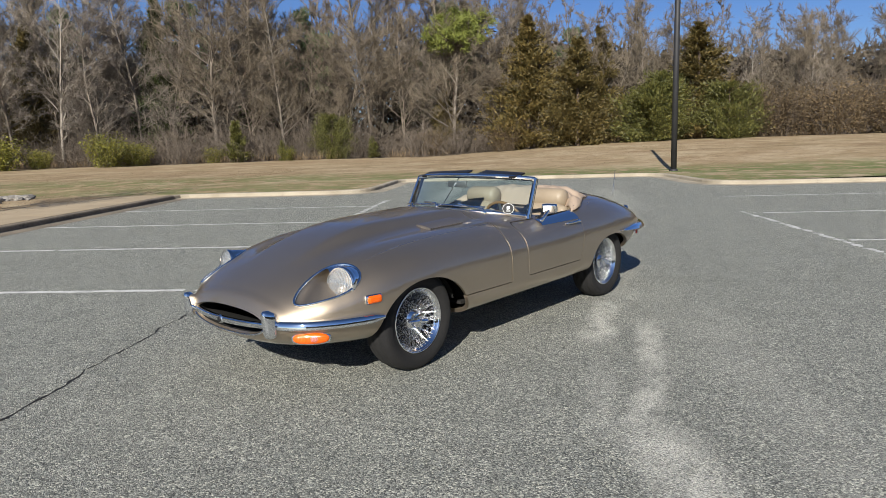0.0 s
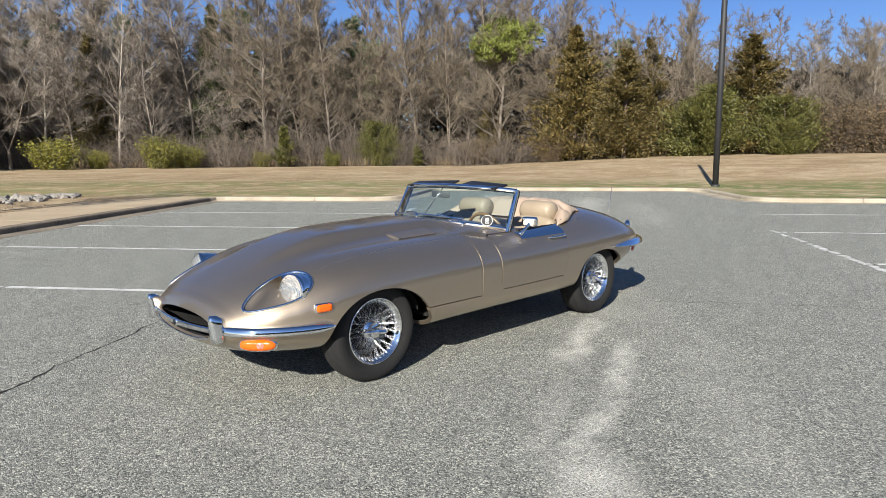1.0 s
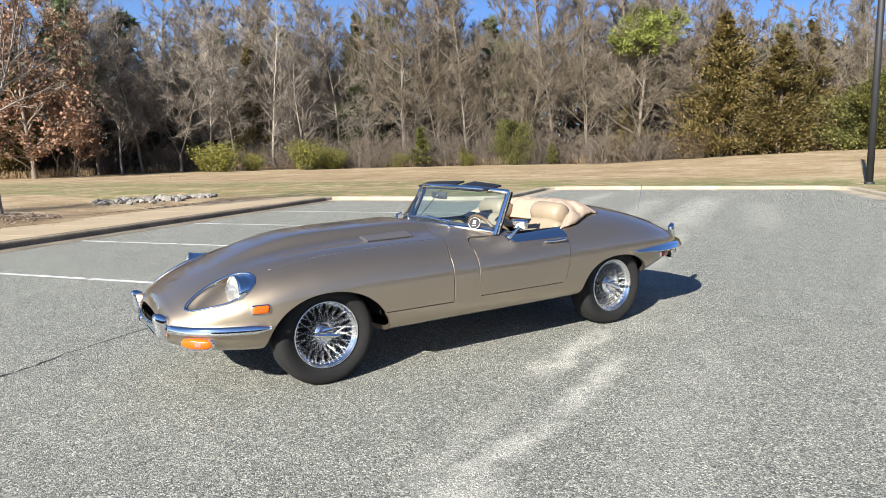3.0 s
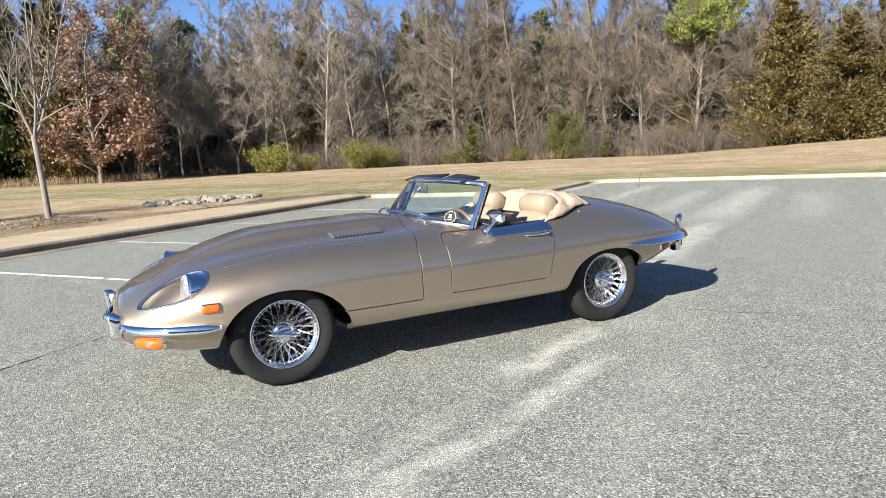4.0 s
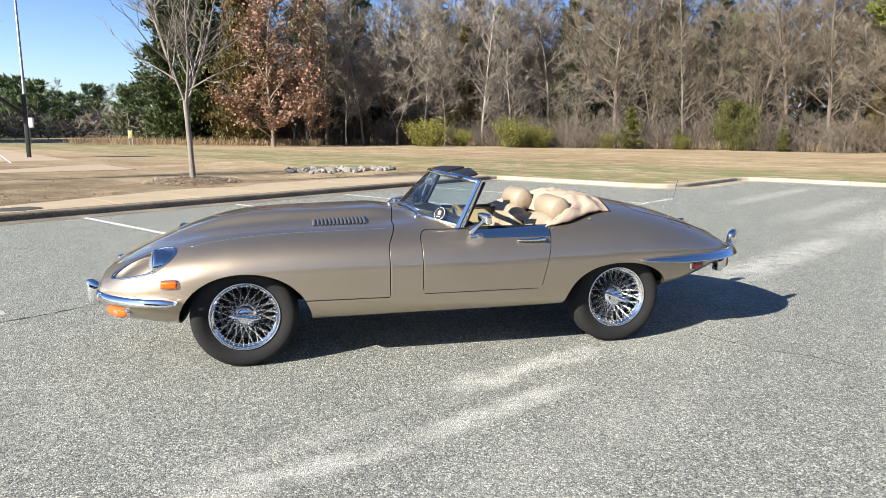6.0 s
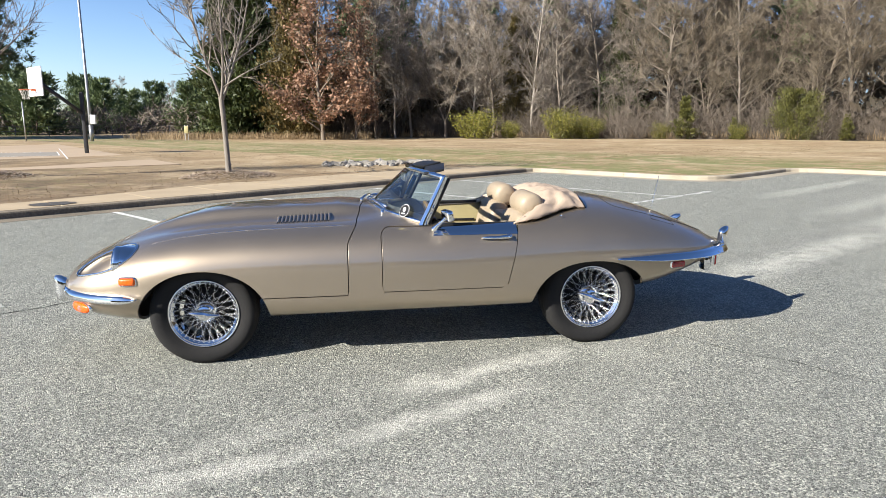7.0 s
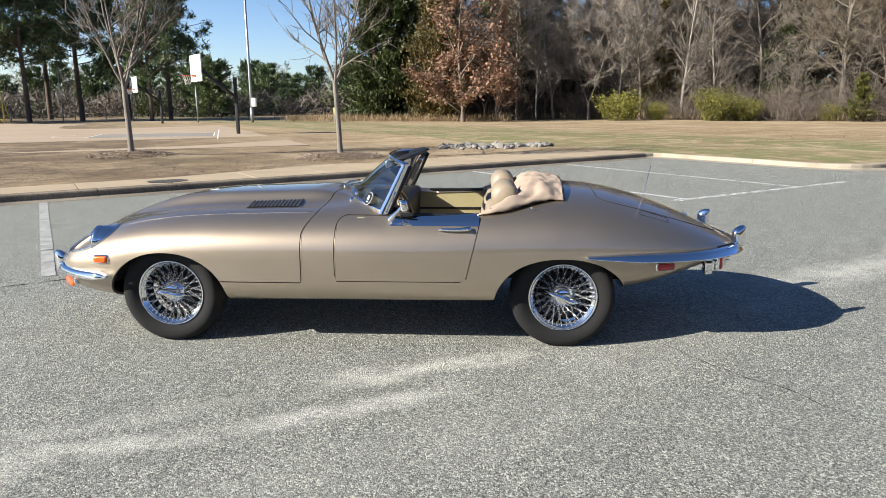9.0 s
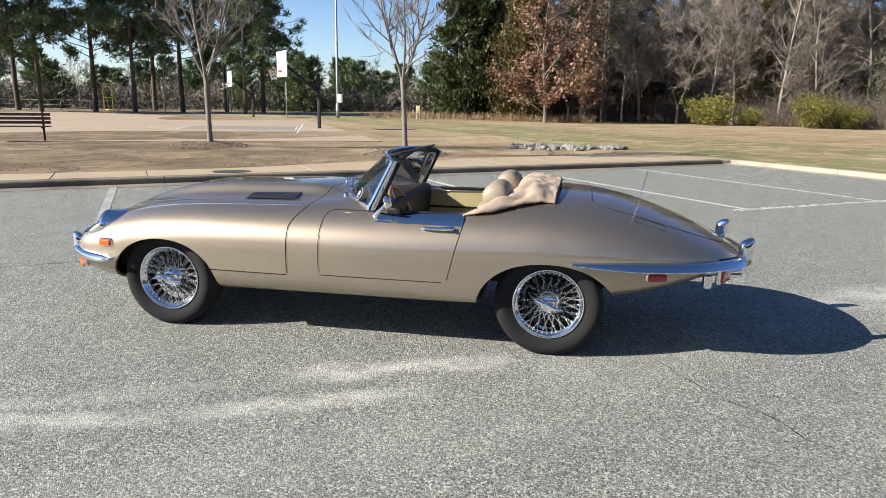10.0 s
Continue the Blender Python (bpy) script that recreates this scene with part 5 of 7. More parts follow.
def build_door_furniture():
    for d, s in zip(door_parts, (-1, 1)):
        x, z = 1.80, 0.735
        y = -side_y(x, z)
        pts = [(1.695, s * (y + 0.006), z - 0.004), (1.72, s * (y + 0.022), z), (1.80, s * (y + 0.026), z), (1.86, s * (y + 0.022), z + 0.004), (1.885, s * (y + 0.008), z + 0.005)]
        part("door_handle", tube_mesh(curve_pts(pts, 4), [0.004, 0.0055, 0.007, 0.008, 0.0085, 0.009, 0.0095, 0.010, 0.0105, 0.0115, 0.0125, 0.0135, 0.0145, 0.0145, 0.0145, 0.013, 0.008], 8), CHROME, d, "slim chrome door handle")
        part("push_button", spun([(0.0005, -0.012), (0.008, -0.011), (0.010, 0)], 14, "Y"), CHROME, d, m=Matrix.Translation((1.868, s * (y + 0.030), z + 0.004)) @ Matrix.Rotation(math.pi if s > 0 else 0, 4, "Z"))
    # door mirror on the driver's side
    stalk = part("door_mirror", tube_mesh(curve_pts([(1.40, -0.712, 0.785), (1.42, -0.728, 0.81), (1.455, -0.74, 0.845), (1.475, -0.742, 0.866)], 4), [0.021, 0.019, 0.017, 0.015, 0.0135, 0.012, 0.011, 0.010, 0.010, 0.010, 0.011, 0.012, 0.013], 10), CHROME, door_parts[0], "chrome door mirror on a swept stalk")
    turn = Matrix.Translation((1.480, -0.742, 0.876)) @ Matrix.Rotation(radians(14), 4, "Z") @ Matrix.Rotation(radians(-14), 4, "Y")
    head = part("mirror_head", cushion((0.040, 0.124, 0.070), (0, 0, 0), bulge=0.2, res=8), CHROME, stalk, m=turn)
    part("mirror_glass", smooth_bm(box_bm((0.006, 0.102, 0.052), (0.0195, 0, 0), 0.003)), MIRROR, stalk, m=turn)


def build_details():
    # steering wheel
    m = Matrix.Translation((1.465, -0.33, 0.742)) @ Matrix.Rotation(radians(68), 4, "Y")
    circle = [(0.185 * math.cos(t), 0.185 * math.sin(t), 0) for t in [2 * math.pi * i / 40 for i in range(40)]]
    sw = part("steering_wheel", tube_mesh(circle, 0.013, 10, True), WOOD, car, "wood-rimmed steering wheel with drilled alloy spokes", m=m)
    for a in (0, 180, 270):
        part("wheel_spoke", smooth_bm(box_bm((0.17, 0.026, 0.004), (0.10, 0, -0.01), 0.001)), SILVER, sw, m=Matrix.Rotation(radians(a), 4, "Z"))
    part("wheel_boss", spun([(0.0005, 0.014), (0.03, 0.012), (0.038, -0.02), (0.03, -0.10)], 20, "Z"), TRIM, sw)
    # boot lid seam, fuel filler, aerial
    seam = [(p.x, p.y) for p in curve_pts([(2.66, -0.40, 0), (2.70, -0.46, 0), (2.80, -0.485, 0), (2.95, -0.49, 0), (3.10, -0.475, 0), (3.25, -0.43, 0), (3.38, -0.35, 0), (3.46, -0.22, 0), (3.48, 0, 0)], 5)]
    for s in (-1, 1):
        pts = [Vector((x, -s * y, top_z(x, y) + 0.0008)) for x, y in seam]
        part("boot_seam", tube_mesh(pts, 0.0022, 5), BLACK, car)
    pts = [Vector((2.66, y, top_z(2.66, y) + 0.0008)) for y in [-0.40 + 0.8 * i / 16 for i in range(17)]]
    part("boot_seam", tube_mesh(pts, 0.0022, 5), BLACK, car)
    flap = [(2.905, -0.565), (3.075, -0.558), (3.08, -0.50), (2.925, -0.50)]
    pts = [Vector((x, y, top_z(x, y) + 0.0008)) for x, y in flap]
    part("filler_seam", tube_mesh(pts, 0.0022, 5, True), BLACK, car)
    part("aerial", tube_mesh([(2.89, -0.545, top_z(2.89, 0.545)), (2.915, -0.545, 0.89), (2.955, -0.545, 1.09)], 0.0018, 6), CHROME, car, "thin upright radio aerial")
    bm = box_bm((0.012, 0.11, 0.01), (3.30, -0.10, top_z(3.30, 0.1) + 0.004), 0.003, turn=Matrix.Rotation(radians(22), 4, "Y"))
    part("boot_badge", bm, CHROME, car)
    # exhaust resonator tips
    for s in (-1, 1):
        part("exhaust_tip", tube_mesh([(3.30, s * 0.05, 0.40), (3.62, s * 0.08, 0.435)], 0.026, 14), CHROME, car)
    # rain gutter strip on top of each door
    verts, faces = [], []
    for i in range(15):
        x = 1.395 + 0.535 * i / 14
        q0, q1 = q_of_z(x, 0.750), q_of_y(x, 0.655)
        for k in range(6):
            q = q0 + (q1 - q0) * k / 5
            verts.append(skin(x, q) + skin_normal(x, q) * (0.001 if k in (0, 5) else 0.005))
    for i in range(14):
        for k in range(5):
            faces.append((i * 6 + k, i * 6 + k + 1, i * 6 + 7 + k, i * 6 + 6 + k))
    both("door_cap", mesh_of(verts, faces, "door_cap", True), CHROME, car, "bright chrome cap on the door top")
    # raised beads along the wings' tops
    pts = [skin(x, q_of_y(x, 0.585 - 0.02 * max(0, -x))) + Vector((0, 0, 0.001)) for x in [-0.30 + 1.2 * i / 30 for i in range(31)]]
    both("wing_bead", tube_mesh(pts, [0.0006 + 0.0016 * min(1, i / 10) for i in range(31)], 6), CHROME, bonnet_part)


def build_rolled_edges():
    """The turned edges of door and bonnet, which catch the sun."""
    for s, d in zip((-1, 1), door_parts):
        pts = []
        for i in range(15):
            z = 0.440 + 0.305 * i / 14
            p = skin(1.0755, q_of_z(1.0755, z))
            pts.append(Vector((p.x, p.y if s < 0 else -p.y, p.z)))
        part("rolled_edge", tube_mesh(pts, 0.0019, 6), PAINT, d)
        pts = []
        for i in range(17):
            z = 0.422 + 0.388 * i / 16
            x = 0.865 + 0.075 * smoothstep(0.70, 0.86, z) + 0.006
            p = skin(x, q_of_z(x, z))
            pts.append(Vector((p.x, p.y if s < 0 else -p.y, p.z)))
        part("scuttle_edge", tube_mesh(pts, 0.0019, 6), PAINT, car)


build_rolled_edges()
build_inside()
build_seats()
build_folded_top()
build_windscreen()
build_wheels()
build_bumpers()
build_lamps()
build_mouth()
build_louvres()
build_door_furniture()
build_details()


# ---- trees and planting ----
BARK = plain("grey_brown_bark", (0.095, 0.075, 0.055), (0.25, 0.205, 0.16), 0.92, 0, 1.5, 14, 0.7, 0.02, stretch=(3.0, 3.0, 0.5))
PALE_BARK = plain("pale_bark", (0.13, 0.112, 0.094), (0.29, 0.256, 0.218), 0.85, 0, 1.2, 12, 0.5, 0.02, stretch=(3.0, 3.0, 0.6))
WOODS_BARK = plain("light_grey_bark", (0.11, 0.092, 0.073), (0.26, 0.22, 0.18), 0.88, 0, 1.2, 12, 0.5, 0.02, stretch=(3.0, 3.0, 0.6))
PALE_TRUNK = plain("birch_like_bark", (0.18, 0.155, 0.128), (0.38, 0.335, 0.285), 0.85, 0, 1.2, 10, 0.4, 0.02, stretch=(2.0, 2.0, 0.8))
PINE_BARK = plain("dark_pine_bark", (0.055, 0.040, 0.030), (0.14, 0.10, 0.075), 0.92, 0, 1.5, 14, 0.7, 0.03)
TWIG = plain("bare_twigs", (0.054, 0.043, 0.030), (0.27, 0.220, 0.160), 0.9, 0, 0.6, 6, 0.2, 0.01, island=0.7)
TWIG_GREY = plain("grey_twigs", (0.060, 0.050, 0.041), (0.30, 0.255, 0.21), 0.9, 0, 0.6, 6, 0.2, 0.01, island=0.7)
# Pale grey twigs, lightened further to stand for sun on the left woods.
TWIG_PALE_SUN = plain("sun_pale_grey_twigs", (0.085, 0.070, 0.056), (0.40, 0.345, 0.285), 0.9, 0, 0.6, 6, 0.2, 0.01, island=0.7)
# Darker twig brown; in the deep woods it carries shade put into colour.
TWIG_DEEP = plain("dark_shaded_twigs", (0.050, 0.040, 0.031), (0.21, 0.170, 0.135), 0.9, 0, 0.6, 6, 0.2, 0.01, island=0.6)
CEDAR = make_leafy("cedar_foliage", (0.028, 0.042, 0.012), (0.10, 0.125, 0.034))
CEDAR_TAN = make_leafy("bronzed_cedar_foliage", (0.054, 0.046, 0.013), (0.205, 0.145, 0.042))
OLIVE = make_leafy("olive_green_foliage", (0.042, 0.048, 0.011), (0.190, 0.180, 0.040))
PINE = make_leafy("pine_needles", (0.055, 0.085, 0.035), (0.180, 0.230, 0.095))
RUSSET = make_leafy("russet_vine_leaves", (0.065, 0.046, 0.022), (0.215, 0.150, 0.080), 0.8, 0.1)
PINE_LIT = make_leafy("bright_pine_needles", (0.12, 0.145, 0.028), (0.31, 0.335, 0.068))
SHRUB = make_leafy("yellow_green_leaves", (0.070, 0.078, 0.012), (0.34, 0.315, 0.05), trans=0.3)
OAK_DRY = make_leafy("dry_oak_leaves", (0.130, 0.070, 0.042), (0.40, 0.235, 0.150), trans=0.25)
TUFT = make_leafy("dormant_grass_tufts", (0.075, 0.048, 0.024), (0.24, 0.168, 0.092), 0.8, 0.2)
STRAW = make_leafy("dry_grass_blades", (0.20, 0.135, 0.07), (0.42, 0.31, 0.18), 0.8, 0.2)
# Leaf brown taken darker, with the shade between trunks in the colour.
GLOOM = make_leafy("shaded_brown_leaves", (0.032, 0.026, 0.017), (0.165, 0.128, 0.086), 0.8, 0.1)
MULCH = plain("bark_mulch", (0.20, 0.145, 0.105), (0.50, 0.40, 0.31), 0.95, 0, 6, 30, 0.9, 0.03)


class Soup:
    """Verts and faces gathered for one mesh."""

    def __init__(self):
        self.v, self.f = [], []

    def limb(self, pts, rad, sides):
        n0, n = len(self.v), len(pts)
        d = (pts[-1] - pts[0])
        d.normalize()
        ref = Vector((0, 0, 1)) if abs(d.z) < 0.8 else Vector((1, 0, 0))
        a = d.cross(ref).normalized()
        b = a.cross(d)
        ring = [(math.cos(2 * math.pi * k / sides), math.sin(2 * math.pi * k / sides)) for k in range(sides)]
        for p, r in zip(pts, rad):
            for c, s in ring:
                self.v.append((p.x + r * (c * a.x + s * b.x), p.y + r * (c * a.y + s * b.y), p.z + r * (c * a.z + s * b.z)))
        for i in range(n - 1):
            for k in range(sides):
                l = (k + 1) % sides
                self.f.append((n0 + i * sides + k, n0 + i * sides + l, n0 + (i + 1) * sides + l, n0 + (i + 1) * sides + k))

    def blade(self, p, d, side, length, width):
        n0 = len(self.v)
        q = p + d * length
        m = p + d * (length * 0.45)
        self.v += [tuple(p), tuple(m + side * width), tuple(q), tuple(m - side * width)]
        self.f.append((n0, n0 + 1, n0 + 2, n0 + 3))

    def twig(self, p, d, side, length, width):
        n0 = len(self.v)
        self.v += [tuple(p + side * width), tuple(p - side * width), tuple(p + d * length)]
        self.f.append((n0, n0 + 1, n0 + 2))

    def mesh(self, name, smooth=False):
        return mesh_of(self.v, self.f, name, smooth)


def any_dir(rnd, up=0.0):
    z = rnd.uniform(-1, 1)
    t = rnd.uniform(0, 2 * math.pi)
    r = math.sqrt(max(0, 1 - z * z))
    return (Vector((r * math.cos(t), r * math.sin(t), z)) + Vector((0, 0, up))).normalized()


def grow(rnd, start, d, length, bend, steps, lift=0.0):
    pts, p = [start.copy()], start.copy()
    d = d.copy()
    for _ in range(steps):
        d = (d + any_dir(rnd) * bend + Vector((0, 0, lift))).normalized()
        p = p + d * (length / steps)
        pts.append(p.copy())
    return pts


def along(pts, t):
    x = t * (len(pts) - 1)
    i = min(int(x), len(pts) - 2)
    return pts[i].lerp(pts[i + 1], x - i), (pts[i + 1] - pts[i]).normalized()


def bare_tree(seed, height, trunk_r, low, limbs, subs, twigs, spread, twig_r, lift=0.10, forks=1, droop=0.0):
    """Trunk and limbs, and a crown of bare twigs, as two meshes."""
    rnd = random.Random(seed)
    wood, crown = Soup(), Soup()
    stems = []
    if forks == 1:
        pts = grow(rnd, Vector((0, 0, -0.2)), Vector((rnd.gauss(0, 0.05), rnd.gauss(0, 0.05), 1)).normalized(), height, 0.085, 10, 0.04)
        stems.append((pts, trunk_r, 0.0))
        wood.limb(pts, [trunk_r * (1.25 if i == 0 else 1) * (1 - 0.93 * i / 10) for i in range(11)], 7)
    else:
        base = grow(rnd, Vector((0, 0, -0.2)), Vector((0, 0, 1)), height * low + 0.2, 0.03, 4, 0.05)
        wood.limb(base, [trunk_r * (1.3, 1.05, 1.0, 0.97, 0.95)[i] for i in range(5)], 9)
        t0 = rnd.uniform(0, 6.28)
        for k in range(forks):
            t = t0 + 2 * math.pi * k / forks
            d = Vector((math.cos(t) * 0.45, math.sin(t) * 0.45, 1)).normalized()
            pts = grow(rnd, base[-1] - Vector((0, 0, 0.06 * k)), d, height * (1 - low) * rnd.uniform(0.8, 1.0), 0.07, 9, 0.10)
            r = trunk_r * rnd.uniform(0.42, 0.62)
            stems.append((pts, r, 0.0))
            wood.limb(pts, [r * (1 - 0.93 * i / 9) for i in range(10)], 6)
    for n in range(limbs):
        pts, r0, _ = stems[n % len(stems)]
        t = (low if forks == 1 else 0.08) + (0.97 - (low if forks == 1 else 0.08)) * ((n // len(stems)) + rnd.random()) / max(1, limbs // len(stems))
        t = min(t, 0.97)
        p, d = along(pts, t)
        out = any_dir(rnd)
        out.z = abs(out.z) * 0.3
        tilt = rnd.uniform(0.5, 1.15)
        d2 = (out.normalized() * tilt + Vector((0, 0, 1)) * (1 - tilt * 0.6)).normalized()
        length = spread * (1.0 - 0.62 * t) * rnd.uniform(0.6, 1.15)
        lp = grow(rnd, p, d2, length, 0.20, 5, lift - droop)
        lr = min(r0 * (1 - 0.9 * t) * 0.5 + twig_r, 0.012 * length + twig_r)
        wood.limb(lp, [lr * (1 - 0.85 * i / 5) + twig_r * 0.5 for i in range(6)], 4)
        for _ in range(subs):
            q, e = along(lp, rnd.uniform(0.2, 1.0))
            e2 = (e + any_dir(rnd, 0.1) * 0.9).normalized()
            sl = length * rnd.uniform(0.22, 0.45)
            sp = grow(rnd, q, e2, sl, 0.22, 3, lift * 0.8 - droop)
            crown.limb([sp[0], sp[2], sp[3]], [twig_r * 1.5, twig_r, twig_r * 0.6], 3)
            for _ in range(twigs):
                w, g = along(sp, rnd.uniform(0.15, 1.0))
                g2 = (g + any_dir(rnd, 0.15) * 0.8).normalized()
                tl = sl * rnd.uniform(0.35, 0.95)
                crown.twig(w, g2, g2.cross(any_dir(rnd)).normalized(), tl, twig_r * 1.15)
    return wood.mesh("trunk", True), crown.mesh("crown")


def cedar_meshes(seed, height, width, boughs, size, taper=1.0, ragged=0.3, bottom=0.03, sprays=34):
    """An evergreen of separate boughs of small sprays, with gaps and an uneven outline."""
    rnd = random.Random(seed)
    wood, crown = Soup(), Soup()
    wood.limb([Vector((0, 0, -0.2)), Vector((0, 0, height * 0.5)), Vector((0, 0, height * 0.95))], [0.016 * height, 0.011 * height, 0.01], 6)
    for n in range(boughs):
        h = bottom + (0.98 - bottom) * ((n + rnd.random()) / boughs) ** 1.1
        t = rnd.uniform(0, 2 * math.pi)
        prof = width * ((1 - h) ** 0.8 if taper else (1 - h ** 3) ** 0.5) * min(1, 0.6 + 3.0 * h)
        reach = max(0.25, prof * (1 + ragged * rnd.uniform(-1.3, 0.9)))
        out = Vector((math.cos(t), math.sin(t), rnd.uniform(0.15, 0.75)))
        base = Vector((0, 0, h * height - 0.25 * reach))
        tip = base + out.normalized() * reach
        thick = 0.16 * reach + 0.10 * size
        for k in range(sprays):
            f = 0.25 + 0.75 * rnd.random() ** 0.7
            p = base.lerp(tip, f) + any_dir(rnd) * thick * rnd.random() * 1.6
            d = (out * 0.8 + Vector((0, 0, rnd.uniform(-0.1, 0.9))) + any_dir(rnd) * 0.8).normalized()
            crown.twig(p, d, d.cross(any_dir(rnd)).normalized(), size * rnd.uniform(0.5, 1.2), size * 0.20)
    return wood.mesh("trunk", True), crown.mesh("crown")


def pine_meshes(seed, height, base, spread, clumps, size, trunk_r):
    """A tall pine: straight trunk, whorls of limbs, needle clumps at their ends."""
    rnd = random.Random(seed)
    wood, crown = Soup(), Soup()
    pts = grow(rnd, Vector((0, 0, -0.2)), Vector((0, 0, 1)), height, 0.025, 8, 0.05)
    wood.limb(pts, [trunk_r * (1 - 0.88 * i / 8) for i in range(9)], 8)
    limbs = clumps // 5
    for n in range(limbs):
        t = base + (0.98 - base) * (n + rnd.random()) / limbs
        p, _ = along(pts, min(t, 0.98))
        a = rnd.uniform(0, 6.28)
        length = spread * (1.15 - 0.85 * (t - base) / (1 - base)) * rnd.uniform(0.55, 1.1)
        d = Vector((math.cos(a), math.sin(a), rnd.uniform(-0.05, 0.45))).normalized()
        lp = grow(rnd, p, d, length, 0.14, 4, 0.06)
        wood.limb(lp, [0.05 * (1 - 0.2 * i) + 0.012 for i in range(5)], 4)
        for _ in range(5):
            q, e = along(lp, rnd.uniform(0.45, 1.0))
            q = q + any_dir(rnd) * length * 0.22
            for _ in range(56):
                g = any_dir(rnd, 0.35)
                side = g.cross(any_dir(rnd)).normalized()
                crown.twig(q + any_dir(rnd) * size * 0.75 * rnd.random(), g, side, size * rnd.uniform(0.45, 0.8), size * 0.075)
    return wood.mesh("trunk", True), crown.mesh("crown")


def shrub_meshes(seed, height, width, leaves, size, stems=40):
    rnd = random.Random(seed)
    wood, crown = Soup(), Soup()
    for _ in range(stems):
        d = Vector((rnd.uniform(-0.7, 0.7), rnd.uniform(-0.7, 0.7), 1)).normalized()
        pts = grow(rnd, Vector((rnd.uniform(-.3, .3) * width, rnd.uniform(-.3, .3) * width, -0.1)), d, height * rnd.uniform(0.6, 1.05), 0.15, 4, 0.05)
        wood.limb(pts, [0.02, 0.016, 0.012, 0.008, 0.005], 3)
        for _ in range(max(1, leaves // stems)):
            q, e = along(pts, rnd.uniform(0.12, 1.0))
            q = q + any_dir(rnd) * (0.16 * height)
            g = any_dir(rnd, 0.3)
            crown.blade(q, g, g.cross(any_dir(rnd)).normalized(), size * rnd.uniform(0.6, 1.3), size * 0.36)
    return wood.mesh("trunk", True), crown.mesh("crown")


def brush_mesh(seed, height, width, stems):
    """A tangle of thin bare stems."""
    rnd = random.Random(seed)
    s = Soup()
    for _ in range(stems):
        p = Vector((rnd.gauss(0, width * 0.4), rnd.gauss(0, width * 0.25), -0.1))
        h = height * rnd.uniform(0.35, 1.1)
        pts = grow(rnd, p, Vector((rnd.gauss(0, .6), rnd.gauss(0, .6), 1)).normalized(), h, 0.4, 3, 0.0)
        s.limb(pts, [0.016, 0.013, 0.010, 0.005], 3)
        for _ in range(12):
            q, e = along(pts, rnd.uniform(0.25, 1))
            g = (e + any_dir(rnd) * 0.9).normalized()
            s.twig(q, g, g.cross(any_dir(rnd)).normalized(), h * 0.28, 0.011)
    return s.mesh("stems")


def make_tree(name, meshes, mats, label, category="tree", group=""):
    t = tagged(new(name), label, category, group)
    part("trunk", meshes[0], mats[0], t)
    part("crown", meshes[1], mats[1], t)
    return t


def at_land(x, y, turn=0.0, size=1.0, wide=1.0, sink=0.0):
    return Matrix.Translation((x, y, land(x, y) - sink)) @ Matrix.Rotation(turn, 4, "Z") @ Matrix.Diagonal((size * wide, size * wide, size, 1))


def place(ob, m):
    """A copy of a thing, with a size in m."""
    c = copy_thing(ob, Matrix())
    c.matrix_basis = m
    return c


EDGE = [Vector(p) for p in ((-7, 69.5), (13, 62.5), (23.5, 56.5), (37, 43.5), (53, 23), (64, 7), (80, -14), (100, -36))]


def edge_points(offset, step, rnd, jitter):
    line = offset_line([Vector((p.x, p.y, 0)) for p in EDGE], offset)
    pts = resample(line, step)
    return [Vector((p.x + rnd.gauss(0, jitter), p.y + rnd.gauss(0, jitter), 0)) for p in pts]


def tall_at(x, y):
    """How high the woods stand: lower to the far right."""
    az = math.degrees(math.atan2(y + 4, x + 1))
    return 0.70 + 0.34 * smoothstep(20, 40, az)


